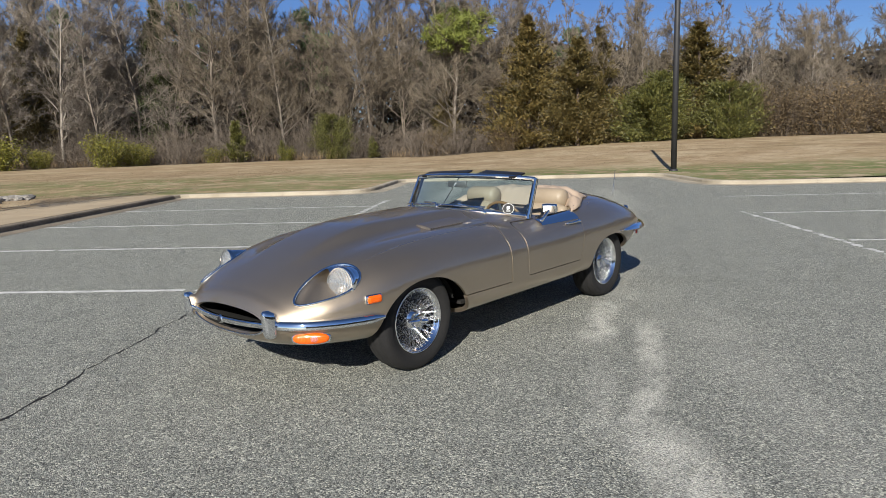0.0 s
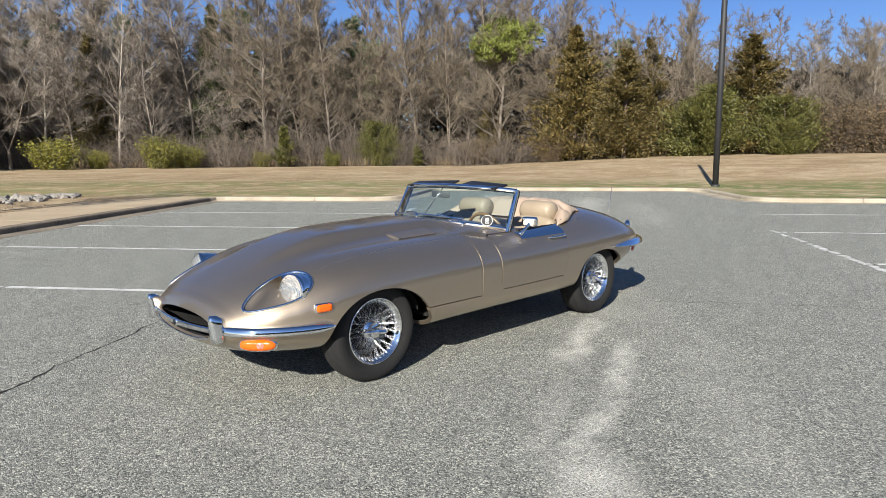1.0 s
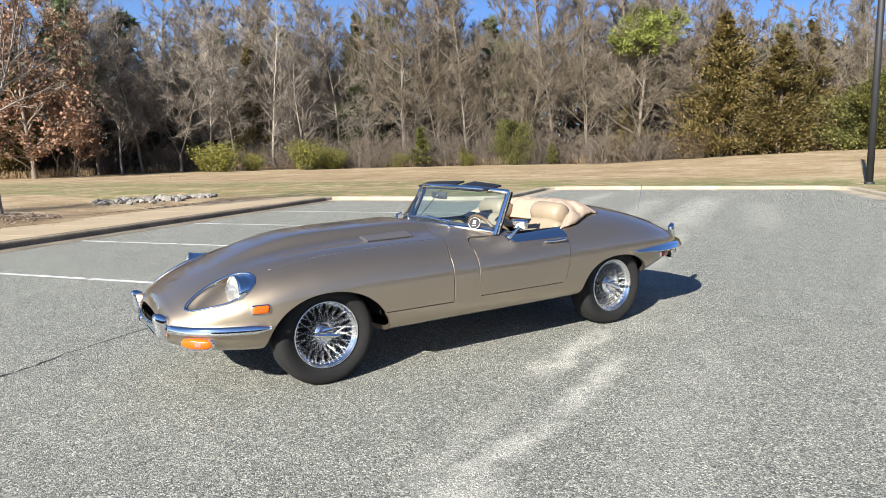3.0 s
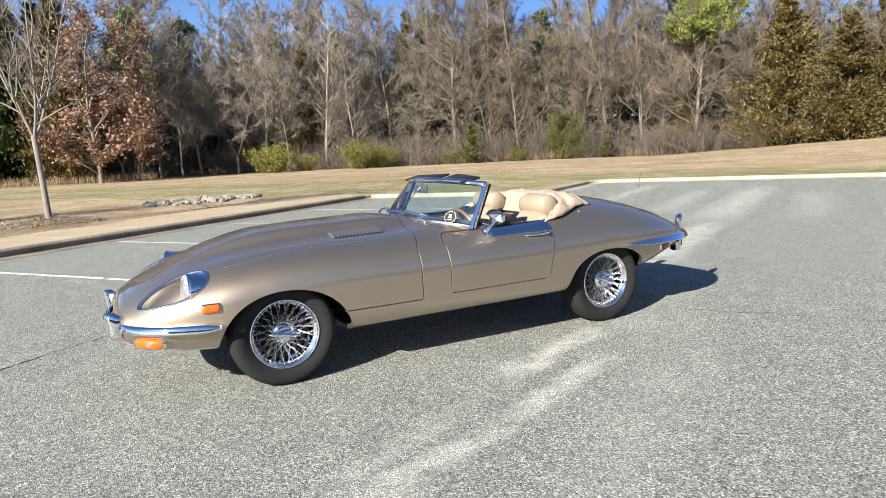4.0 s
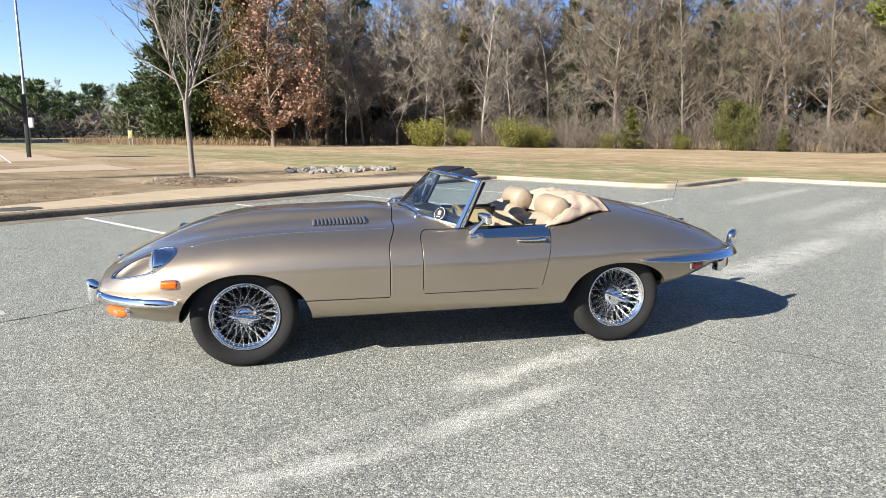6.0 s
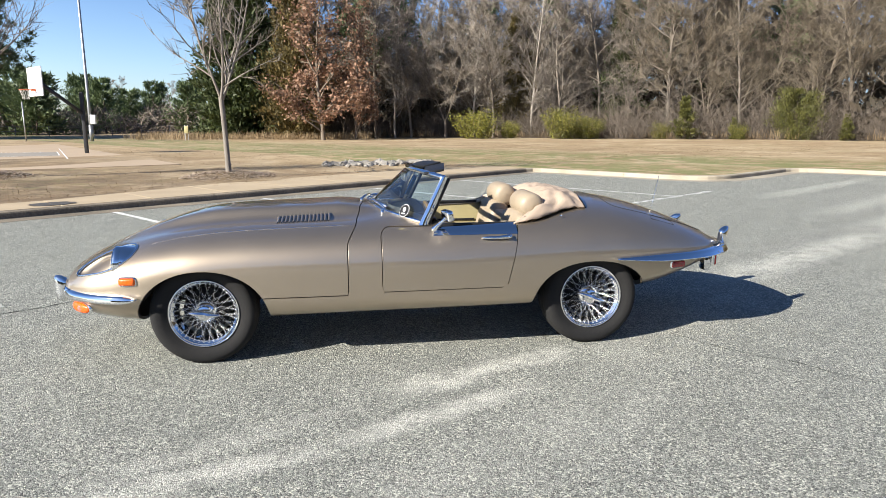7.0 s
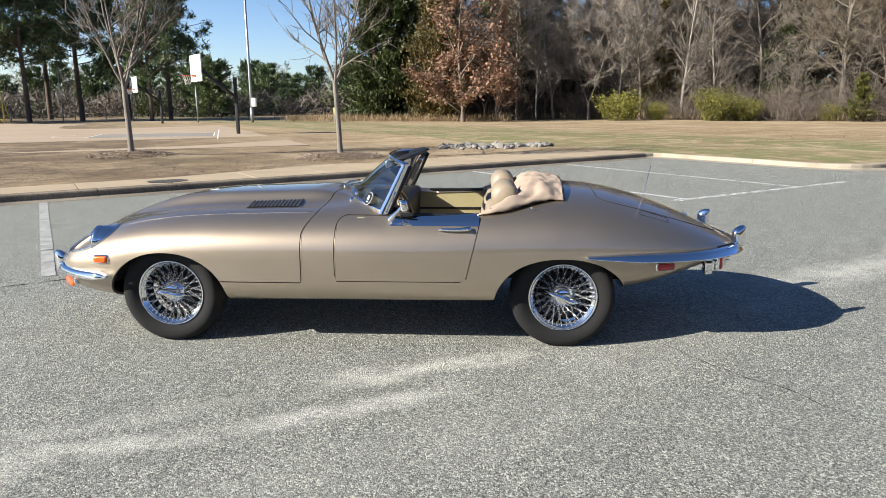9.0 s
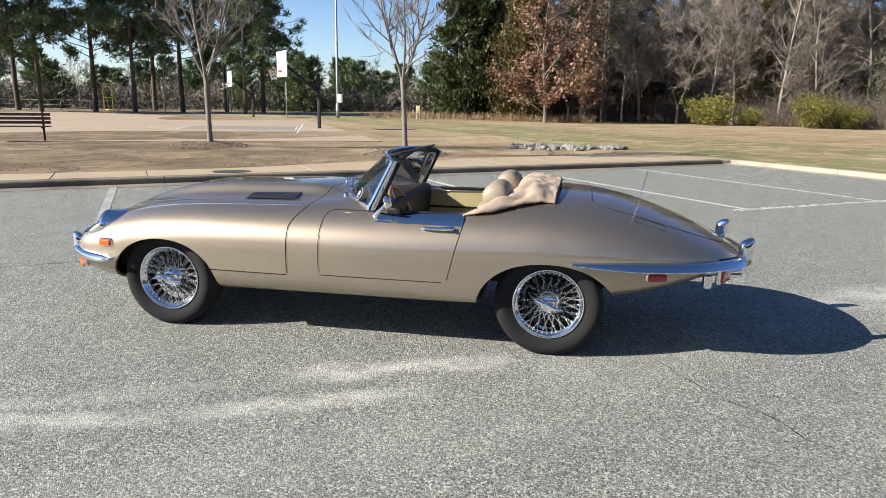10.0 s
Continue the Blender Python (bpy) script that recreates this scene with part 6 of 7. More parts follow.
def build_woods():
    rnd = random.Random(21)
    label = "leafless grey-brown tree at the edge of the woods"
    kinds = []
    for i in range(6):
        ms = bare_tree(100 + i, 17 + 1.2 * (i % 3), 0.16 + 0.03 * (i % 2), 0.10 + 0.05 * (i % 3), 46, 8, 24, 5.4 + 0.6 * (i % 2), 0.0125, 0.07 if i % 2 else 0.02, 1 if i % 3 else 2)
        kinds.append(make_tree("bare_tree", ms, (WOODS_BARK if i in (1, 4) else BARK, (TWIG_PALE_SUN, TWIG, TWIG_PALE_SUN, TWIG, TWIG_GREY, TWIG)[i]), label, group="bare trees of the wood's edge"))
    for i, k in enumerate(kinds):
        k.matrix_basis = at_land(-4 + 7.5 * i, 66.5 + 0.4 * i if i < 4 else 58 - 6.5 * (i - 4), i, 1.0)
    n = 0
    for off, step, lo, hi in ((1.0, 4.0, 0.62, 0.95), (4.5, 4.0, 0.75, 1.05)):
        for p in edge_points(off, step, rnd, 1.1):
            s = rnd.uniform(lo, hi) * tall_at(p.x, p.y)
            # The left of the wood takes the kinds with sunlight in their twig colour.
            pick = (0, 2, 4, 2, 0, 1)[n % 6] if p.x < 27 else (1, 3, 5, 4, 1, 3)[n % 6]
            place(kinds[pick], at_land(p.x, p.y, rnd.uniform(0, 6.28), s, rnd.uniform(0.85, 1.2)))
            n += 1
    # grey trees before the dark evergreens, most with the sun-pale twigs
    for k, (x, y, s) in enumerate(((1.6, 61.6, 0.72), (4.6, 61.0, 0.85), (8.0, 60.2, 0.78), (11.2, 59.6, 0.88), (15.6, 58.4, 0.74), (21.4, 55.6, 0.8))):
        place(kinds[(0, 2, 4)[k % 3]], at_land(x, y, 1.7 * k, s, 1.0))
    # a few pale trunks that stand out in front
    pale = make_tree("pale_tree", bare_tree(120, 16, 0.14, 0.12, 30, 6, 20, 4.4, 0.012, 0.10, 1), (PALE_TRUNK, TWIG_PALE_SUN), "slim bare tree with a pale grey trunk", group="pale-barked trees")
    pale.matrix_basis = at_land(19.2, 58.0, 0.4)
    for x, y, s, w in ((20.4, 60.0, 0.9, 0.9), (14.0, 60.5, 0.9, 0.9), (6.5, 61.4, 0.9, 0.9), (60.2, 15.0, 0.6, 0.9), (61.3, 10.9, 0.62, 0.9)):
        place(pale, at_land(x, y, x, s, w))
    # thinner copies fill the depth of the wood, as one mass
    thin = [bare_tree(200 + i, 17.0, 0.13, 0.10, 26, 6, 15, 4.8, 0.020, 0.12) for i in range(3)]
    wood, crown = Soup(), Soup()
    geo = []
    for tr, cr in thin:
        geo.append([(np.array([v.co[:] for v in me.vertices]), [tuple(p.vertices) for p in me.polygons]) for me in (tr, cr)])
        for me in (tr, cr):
            bpy.data.meshes.remove(me)
    for off, step in ((9.0, 4.4), (14.0, 4.4), (20.0, 4.6), (28.0, 5.0)):
        for p in edge_points(off, step, rnd, 1.6):
            if rnd.random() < 0.25 * smoothstep(58, 74, math.degrees(math.atan2(p.y + 4, p.x))):
                continue
            s, t = rnd.uniform(0.8, 1.15) * tall_at(p.x, p.y), rnd.uniform(0, 6.28)
            c, d, z = math.cos(t), math.sin(t), land(p.x, p.y)
            for soup, (vv, ff) in zip((wood, crown), geo[n % 3]):
                n0 = len(soup.v)
                q = np.stack([s * (c * vv[:, 0] - d * vv[:, 1]) + p.x, s * (d * vv[:, 0] + c * vv[:, 1]) + p.y, s * vv[:, 2] + z], 1)
                soup.v += [tuple(a) for a in q.tolist()]
                soup.f += [tuple(i + n0 for i in f) for f in ff]
            n += 1
    tagged(part("deep_woods_trunks", wood.mesh("deep_trunks", True), BARK), "many leafless trunks deep in the woods", "woods", kind="stuff")
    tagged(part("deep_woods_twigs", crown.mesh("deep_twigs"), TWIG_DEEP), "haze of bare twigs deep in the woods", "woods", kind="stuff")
    # undergrowth, its leaves coloured dark like shade, that closes the view between the trunks
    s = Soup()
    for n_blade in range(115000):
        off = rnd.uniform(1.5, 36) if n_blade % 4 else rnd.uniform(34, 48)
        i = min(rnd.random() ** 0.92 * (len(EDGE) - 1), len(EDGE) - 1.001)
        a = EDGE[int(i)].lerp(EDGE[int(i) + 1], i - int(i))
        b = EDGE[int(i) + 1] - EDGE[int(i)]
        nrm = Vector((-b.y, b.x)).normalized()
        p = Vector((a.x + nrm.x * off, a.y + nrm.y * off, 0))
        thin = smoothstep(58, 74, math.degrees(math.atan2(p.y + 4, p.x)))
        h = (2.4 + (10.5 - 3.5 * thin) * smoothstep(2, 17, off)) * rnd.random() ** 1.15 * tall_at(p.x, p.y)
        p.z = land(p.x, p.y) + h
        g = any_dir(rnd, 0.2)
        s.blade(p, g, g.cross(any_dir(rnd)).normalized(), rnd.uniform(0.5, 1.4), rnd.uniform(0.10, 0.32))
    tagged(part("undergrowth", s.mesh("undergrowth"), GLOOM), "brown and green undergrowth inside the woods, darkened as if shaded", "undergrowth", kind="stuff")
    # brush along the front
    brushes = []
    for i in range(4):
        b = tagged(part("brush", brush_mesh(300 + i, 2.9 + 0.5 * i, 2.8, 120), TWIG_DEEP), "tangle of bare brown brush at the wood's edge", "brush", "brush along the woods")
        b.matrix_basis = at_land(3 + 9 * i, 62.5 - (0 if i < 2 else 6 * (i - 1)), i)
        brushes.append(b)
    k = 0
    for off, step in ((-0.6, 2.0), (2.0, 2.2)):
        for p in edge_points(off, step, rnd, 0.7):
            if rnd.random() < 0.9:
                right = 1.0 + 0.35 * smoothstep(28, 14, math.degrees(math.atan2(p.y + 4, p.x + 1)))
                b = brushes[k % 4].copy()
                scene.collection.objects.link(b)
                b.matrix_basis = at_land(p.x, p.y, rnd.uniform(0, 6.28), rnd.uniform(0.6, 1.15) * right)
            k += 1


def build_evergreens():
    c1 = make_tree("cedar_tree", cedar_meshes(1, 16, 3.2, 280, 0.44, 1, 0.45, sprays=85), (PINE_BARK, CEDAR), "tall dense dark green cedar", group="dark evergreens")
    c1.matrix_basis = at_land(-9.4, 64.0, 0, 1.15, 0.98)
    for x, y, s, w in ((-7.1, 64.6, 1.2, 1.1), (-4.2, 66.5, 1.0, 1.0), (23, 74, 0.92, 1.2), (38.5, 58, 0.9, 1.2), (48, 44, 0.72, 1.1), (28.5, 58.5, 0.95, 1.0)):
        place(c1, at_land(x, y, x, s, w))
    c2 = make_tree("cedar_tree", cedar_meshes(2, 9.5, 2.7, 240, 0.25, 1, 0.5, sprays=115), (PINE_BARK, CEDAR_TAN), "cone-shaped cedar with bronzed winter foliage", group="bronzed cedars")
    c2.matrix_basis = at_land(46.8, 24.9, 0.5, 0.92, 1.40)
    for x, y, s, w in ((46.6, 29.6, 1.18, 1.25), (-2.6, 60.6, 1.75, 0.75), (18.5, 61.5, 1.3, 0.8), (55.4, 18.3, 1.02, 1.50), (43.5, 36.4, 0.6, 1.2), (51.5, 25.4, 1.05, 1.0)):
        place(c2, at_land(x, y, x, s, w))
    c3 = make_tree("juniper_bush", cedar_meshes(3, 4.0, 2.3, 160, 0.20, 0, 0.5, sprays=120), (PINE_BARK, OLIVE), "broad olive green juniper bush at the wood's edge", "bush", "evergreen bushes")
    c3.matrix_basis = at_land(50.1, 19.9, 0, 1.15, 1.2)
    for x, y, s, w in ((54.0, 15.2, 1.1, 1.0), (35.9, 43.0, 0.95, 0.8), (53.2, 20.2, 1.4, 0.8)):
        place(c3, at_land(x, y, x, s, w))
    sp = make_tree("pine_sapling", cedar_meshes(4, 3.4, 1.15, 70, 0.28, 1, 0.5, sprays=60), (PINE_BARK, OLIVE), "small olive green pine sapling", group="pine saplings")
    sp.matrix_basis = at_land(29.1, 47.5, 0)
    for x, y, s in ((37.9, 40.1, 0.55), (32.3, 45.5, 0.5)):
        place(sp, at_land(x, y, x, s))
    lit = make_tree("pine_tree", pine_meshes(5, 12.8, 0.76, 3.8, 230, 0.66, 0.14), (PINE_BARK, PINE_LIT), "bright yellow-green young pine among bare trees")
    lit.matrix_basis = at_land(43.9, 35.9, 0.4, 0.94)
    tall = make_tree("pine_tree", pine_meshes(6, 23, 0.27, 5.8, 280, 0.95, 0.30), (PINE_BARK, PINE), "tall dark pine with a high open crown", group="tall pines")
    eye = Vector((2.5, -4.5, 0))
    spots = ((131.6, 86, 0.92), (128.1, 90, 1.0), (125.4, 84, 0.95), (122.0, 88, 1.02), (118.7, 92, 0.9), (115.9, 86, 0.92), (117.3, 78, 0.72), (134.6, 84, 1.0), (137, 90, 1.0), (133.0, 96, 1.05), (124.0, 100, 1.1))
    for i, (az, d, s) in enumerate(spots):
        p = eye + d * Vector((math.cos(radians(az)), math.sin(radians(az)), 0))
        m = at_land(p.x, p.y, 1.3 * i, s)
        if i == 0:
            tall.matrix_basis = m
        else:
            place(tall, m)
    bh = pine_meshes(7, 15, 0.4, 3.4, 110, 0.8, 0.16)
    behind = make_tree("pine_tree", bh, (PINE_BARK, PINE), "dark green pine standing behind bare trees", group="pines in the woods")
    behind.matrix_basis = at_land(41, 52, 0)
    far = make_tree("far_tree", cedar_meshes(8, 9.0, 3.3, 90, 0.62, 0, 0.45, 0.06, sprays=60), (PINE_BARK, PINE), "rounded green tree far beyond the court", group="far green trees")
    far.matrix_basis = at_land(-40, 118, 0)
    build_far_woods(far, bpy.data.objects["bare_tree"])
    for x, y, s in ((9, 70, 1.05), (17, 72, 1.0), (60, 34, 0.8), (33, 60, 1.05), (51, 41, 1.0), (25, 70, 1.05), (3.2, 62.5, 1.0)):
        place(behind, at_land(x, y, x, s))


def build_shrubs():
    a = make_tree("shrub", shrub_meshes(11, 2.7, 2.2, 4600, 0.145, 70), (TWIG, SHRUB), "yellow-green leafy shrub in front of the woods", "shrub", "yellow-green shrubs")
    a.matrix_basis = at_land(13.3, 54.7, 0, 1.0, 1.25)
    for x, y, s, w in ((16.2, 55.0, 0.6, 1.0), (20.2, 51.8, 1.05, 0.95), (22.4, 51.9, 0.75, 1.1), (32.6, 45.2, 0.5, 0.9), (28.0, 49.5, 0.55, 1.0)):
        place(a, at_land(x, y, x, s, w))
    # low russet thickets where the wood thins out
    rt = make_tree("thicket", shrub_meshes(14, 4.2, 3.4, 12000, 0.13, 150), (TWIG_DEEP, RUSSET), "russet brown thicket of vines and bare stems", "thicket", "russet thickets")
    rt.matrix_basis = at_land(57.2, 12.6, 0.4, 1.05, 1.1)
    for x, y, s, w in ((59.5, 8.6, 1.1, 1.1), (61.4, 4.2, 1.0, 1.2), (64.2, 0.6, 1.0, 1.2), (67.5, -3.8, 1.0, 1.2), (53.2, 22.6, 0.75, 1.0), (44.6, 30.6, 0.6, 1.0), (71.0, -8.0, 1.0, 1.2), (41.0, 36.0, 0.55, 1.0)):
        place(rt, at_land(x, y, x, s, w))
    # the oak that keeps its brown leaves
    rnd = random.Random(12)
    tr, cr = bare_tree(401, 11, 0.14, 0.05, 34, 5, 4, 4.2, 0.014, 0.03)
    oak = make_tree("oak_tree", (tr, cr), (BARK, TWIG), "oak keeping its dry orange-brown leaves")
    s = Soup()
    tips = [v.co.copy() for v in cr.vertices]
    for _ in range(11000):
        p = tips[rnd.randrange(len(tips))] + any_dir(rnd) * 0.25
        if p.z > 5.2 and rnd.random() < 0.72 or p.z < 0.3:
            continue
        g = any_dir(rnd)
        s.blade(p, g, g.cross(any_dir(rnd)).normalized(), rnd.uniform(0.14, 0.30), rnd.uniform(0.05, 0.09))
    part("leaves", s.mesh("leaves"), OAK_DRY, oak, "dry orange-brown leaves")
    oak.matrix_basis = at_land(-0.3, 55.3, 0.3, 1.2, 1.15)
    place(oak, at_land(2.6, 57.6, 2.0, 1.15, 0.8))
    # dry tall grass along the edge of the mown lawn
    s = Soup()
    for _ in range(9000):
        i = rnd.random() * (len(EDGE) - 1)
        e = EDGE[int(i)].lerp(EDGE[int(i) + 1], i - int(i))
        b = EDGE[int(i) + 1] - EDGE[int(i)]
        nrm = Vector((-b.y, b.x)).normalized()
        off = rnd.uniform(-2.6, 1.5)
        p = Vector((e.x + nrm.x * off, e.y + nrm.y * off, 0))
        if noise.noise((p.x * 0.15, p.y * 0.15, 2.0)) < -0.12:
            continue
        p.z = land(p.x, p.y) - 0.03
        g = (Vector((0, 0, 1)) + any_dir(rnd) * 0.35).normalized()
        s.blade(p, g, g.cross(any_dir(rnd)).normalized(), rnd.uniform(0.35, 1.1), 0.018)
    for _ in range(5000):
        p = Vector((rnd.uniform(-17, 4), rnd.uniform(56, 66), 0))
        p.z = land(p.x, p.y) - 0.03
        g = (Vector((0, 0, 1)) + any_dir(rnd) * 0.3).normalized()
        s.blade(p, g, g.cross(any_dir(rnd)).normalized(), rnd.uniform(0.35, 0.95), 0.016)
    tagged(part("tall_grass", s.mesh("tall_grass"), STRAW), "tall dry straw grass along the woods", "grass", kind="stuff")


def build_far_woods(pine, bare):
    """Low woods beyond the ball court."""
    rnd = random.Random(31)
    g2 = Soup()
    for _ in range(42000):
        az, d = rnd.uniform(97, 150), rnd.uniform(112, 160)
        p = Vector((2 + d * math.cos(radians(az)), -4 + d * math.sin(radians(az)), 0))
        p.z = max(0.2, (3.5 + 2.0 * noise.noise((az * 0.4, d * 0.05, 3.0))) * rnd.random() ** 0.8)
        g = any_dir(rnd, 0.5)
        g2.twig(p, g, g.cross(any_dir(rnd)).normalized(), rnd.uniform(0.6, 1.8), rnd.uniform(0.03, 0.09))
    tagged(part("far_brush", g2.mesh("far_brush"), TWIG_GREY), "far band of grey-brown brush", "woods", kind="stuff")
    for i in range(44):
        az, d = 97.5 + 1.22 * i + rnd.uniform(-0.5, 0.5), rnd.uniform(112, 150)
        x, y = 2 + d * math.cos(radians(az)), -4 + d * math.sin(radians(az))
        if i % 3 == 2:
            place(bare, at_land(x, y, i, rnd.uniform(0.5, 0.7)))
        else:
            place(pine, at_land(x, y, i, rnd.uniform(0.75, 1.15), rnd.uniform(0.9, 1.3)))


def build_unseen_woods():
    """An unseen belt of woods, added across the lot for paint and chrome to mirror."""
    rnd = random.Random(33)
    s = Soup()
    for _ in range(26000):
        az, d = rnd.uniform(215, 352), rnd.uniform(58, 70)
        p = Vector((d * math.cos(radians(az)), d * math.sin(radians(az)), 0))
        p.z = (10.5 + 4.0 * noise.noise((az * 0.25, d * 0.05, 7.0))) * rnd.random() ** 0.8
        g = any_dir(rnd, 0.4)
        s.blade(p, g, g.cross(any_dir(rnd)).normalized(), rnd.uniform(0.8, 2.0), rnd.uniform(0.15, 0.45))
    tagged(part("woods_across", s.mesh("woods_across"), GLOOM), "unseen belt of brown winter woods added across the lot for reflections", "woods", kind="stuff")


def young_tree(seed, x, y, height, girth, reach):
    ms = bare_tree(seed, height, girth, 0.28, 56, 6, 6, reach, 0.0056, 0.13, 5)
    t = make_tree("young_tree", ms, (PALE_BARK, TWIG_GREY), "young leafless tree with smooth grey bark in a mulch ring")
    t.matrix_basis = Matrix.Translation((x, y, land(x, y) - 0.02))
    rnd = random.Random(seed)
    s = Soup()
    for _ in range(2600):
        a, r = rnd.uniform(0, 6.28), 1.15 * math.sqrt(rnd.random())
        p = Vector((x + r * math.cos(a), y + r * math.sin(a), 0))
        p.z = land(p.x, p.y) + rnd.uniform(0.0, 0.03)
        g = any_dir(rnd, 0.1)
        g.z *= 0.2
        s.blade(p, g.normalized(), Vector((-g.y, g.x, rnd.uniform(-0.2, 0.2))).normalized(), rnd.uniform(0.04, 0.10), rnd.uniform(0.010, 0.024))
    tagged(part("mulch_ring", s.mesh("mulch"), MULCH), "ring of bark mulch round a young tree", "mulch", kind="stuff")


def build_lawn_litter():
    """Tufts and fallen leaves on the near lawn."""
    rnd = random.Random(41)
    dry, leaf = Soup(), Soup()
    n = 0
    while n < 42000:
        u, v = rnd.uniform(-14, 34), -9.6 - 26 * rnd.random() ** 1.7
        if rnd.random() < 0.35:
            u, v = rnd.uniform(14.6, 44), rnd.uniform(-9, 22)
            if u < 20.2 and -3 < v < 7.2:
                continue
        p = lot(u, v)
        if u > 14.5 and -6 < v < 16 and u < 27 and rnd.random() < 0.75:
            continue
        if p.x < -3 and p.y > 16 and p.x < -3.5 - 0.55 * (p.y - 19):
            continue
        n += 1
        p.z = land(p.x, p.y) - 0.012
        if rnd.random() < 0.62 + 0.3 * smoothstep(3, 12, min((p - Vector((-8, 13.5, p.z))).length, (p - Vector((-2, 12.5, p.z))).length)):
            g = (Vector((0, 0, 1)) + any_dir(rnd) * 0.75).normalized()
            dry.blade(p, g, g.cross(any_dir(rnd)).normalized(), rnd.uniform(0.02, 0.05), 0.007)
        else:
            g = any_dir(rnd)
            p.z += 0.018
            leaf.blade(p, Vector((g.x, g.y, 0.04)).normalized(), Vector((-g.y, g.x, 0.05)).normalized(), rnd.uniform(0.03, 0.06), 0.014)
    tagged(part("lawn_tufts", dry.mesh("tufts"), TUFT), "short dry grass tufts on the lawn", "grass", kind="stuff")
    tagged(part("fallen_leaves", leaf.mesh("leaves"), OAK_DRY), "brown leaves fallen on the lawn", "leaves", kind="stuff")


# ---- the park beyond: court, hoops, bench, poles, stones ----
def build_court():
    pts = [(-4.4, 19.2), (-18.5, 46.5), (-52, 60), (-66, 30), (-24, 9.6)]
    bm = bmesh.new()
    top = [bm.verts.new((x, y, 0.128)) for x, y in pts]
    low = [bm.verts.new((x, y, 0.0)) for x, y in pts]
    bm.faces.new(top)
    for i in range(5):
        bm.faces.new((low[i], low[(i + 1) % 5], top[(i + 1) % 5], top[i]))
    bmesh.ops.recalc_face_normals(bm, faces=bm.faces)
    tagged(part("court_slab", bm, COURT), "tan surfaced ball court with painted lines", "ball court", kind="structure")
    d = Vector((-0.93, -0.37, 0))
    e = Vector((-0.37, 0.93, 0))
    for hx, hy in ((-11.0, 29.9), (-25.8, 51.8)):
        c = Vector((hx, hy, 0.132)) + d * 1.2
        quad = [c + e * 2.4, c - e * 2.4, c - e * 2.4 + d * 5.6, c + e * 2.4 + d * 5.6]
        tagged(part("court_key", mesh_of(quad, [(0, 1, 2, 3)], "key"), COURT_KEY), "grey painted key on the court", "court marking", kind="structure")
        lines = [(quad[i], quad[(i + 1) % 4]) for i in range(4)]
        arc = [c + d * 5.6 + (d * math.cos(t) + e * math.sin(t)) * 1.8 for t in [-1.57 + 3.14 * i / 12 for i in range(13)]]
        lines += list(zip(arc, arc[1:]))
        lines += [(c - d * 0.2 - e * 7.5, c - d * 0.2 + e * 7.5)]
        for a, b in lines:
            s = (b - a).normalized().cross(Vector((0, 0, 1))) * 0.027
            up = Vector((0, 0, 0.004))
            tagged(part("court_line", mesh_of([a + s + up, a - s + up, b - s + up, b + s + up], [(0, 1, 2, 3)], "line"), WHITE), "white painted court line", "court marking", "court lines", "structure")


COURT = plain("tan_court_surface", (0.34, 0.255, 0.17), (0.43, 0.33, 0.235), 0.85, 0, 0.25, 30, 0.2, 0.003)
COURT_KEY = plain("grey_court_paint", (0.22, 0.20, 0.17), (0.30, 0.27, 0.23), 0.8, 0, 0.4, 30, 0.2, 0.003)
ORANGE = plain("orange_rim_paint", (0.55, 0.10, 0.03), (0.7, 0.16, 0.05), 0.5)
NET = plain("white_net_cord", (0.6, 0.58, 0.54), (0.75, 0.73, 0.7), 0.8)
BENCH_WOOD = plain("brown_bench_boards", (0.10, 0.06, 0.04), (0.21, 0.135, 0.09), 0.7, 0, 3, 30, 0.3, 0.004)
STONE = plain("grey_riprap", (0.13, 0.115, 0.10), (0.36, 0.335, 0.30), 0.9, 0, 3, 18, 0.6, 0.02)
YELLOW = plain("yellow_paint", (0.60, 0.45, 0.06), (0.75, 0.58, 0.10), 0.5)
SIGN_YELLOW = plain("faded_yellow_board", (0.42, 0.36, 0.16), (0.55, 0.48, 0.24), 0.6)
FENCE_STEEL = plain("weathered_fence_steel", (0.10, 0.10, 0.105), (0.19, 0.19, 0.195), 0.6, 0.3)
GALV = plain("galvanised_steel", (0.30, 0.31, 0.32), (0.42, 0.43, 0.44), 0.45, 0.7)


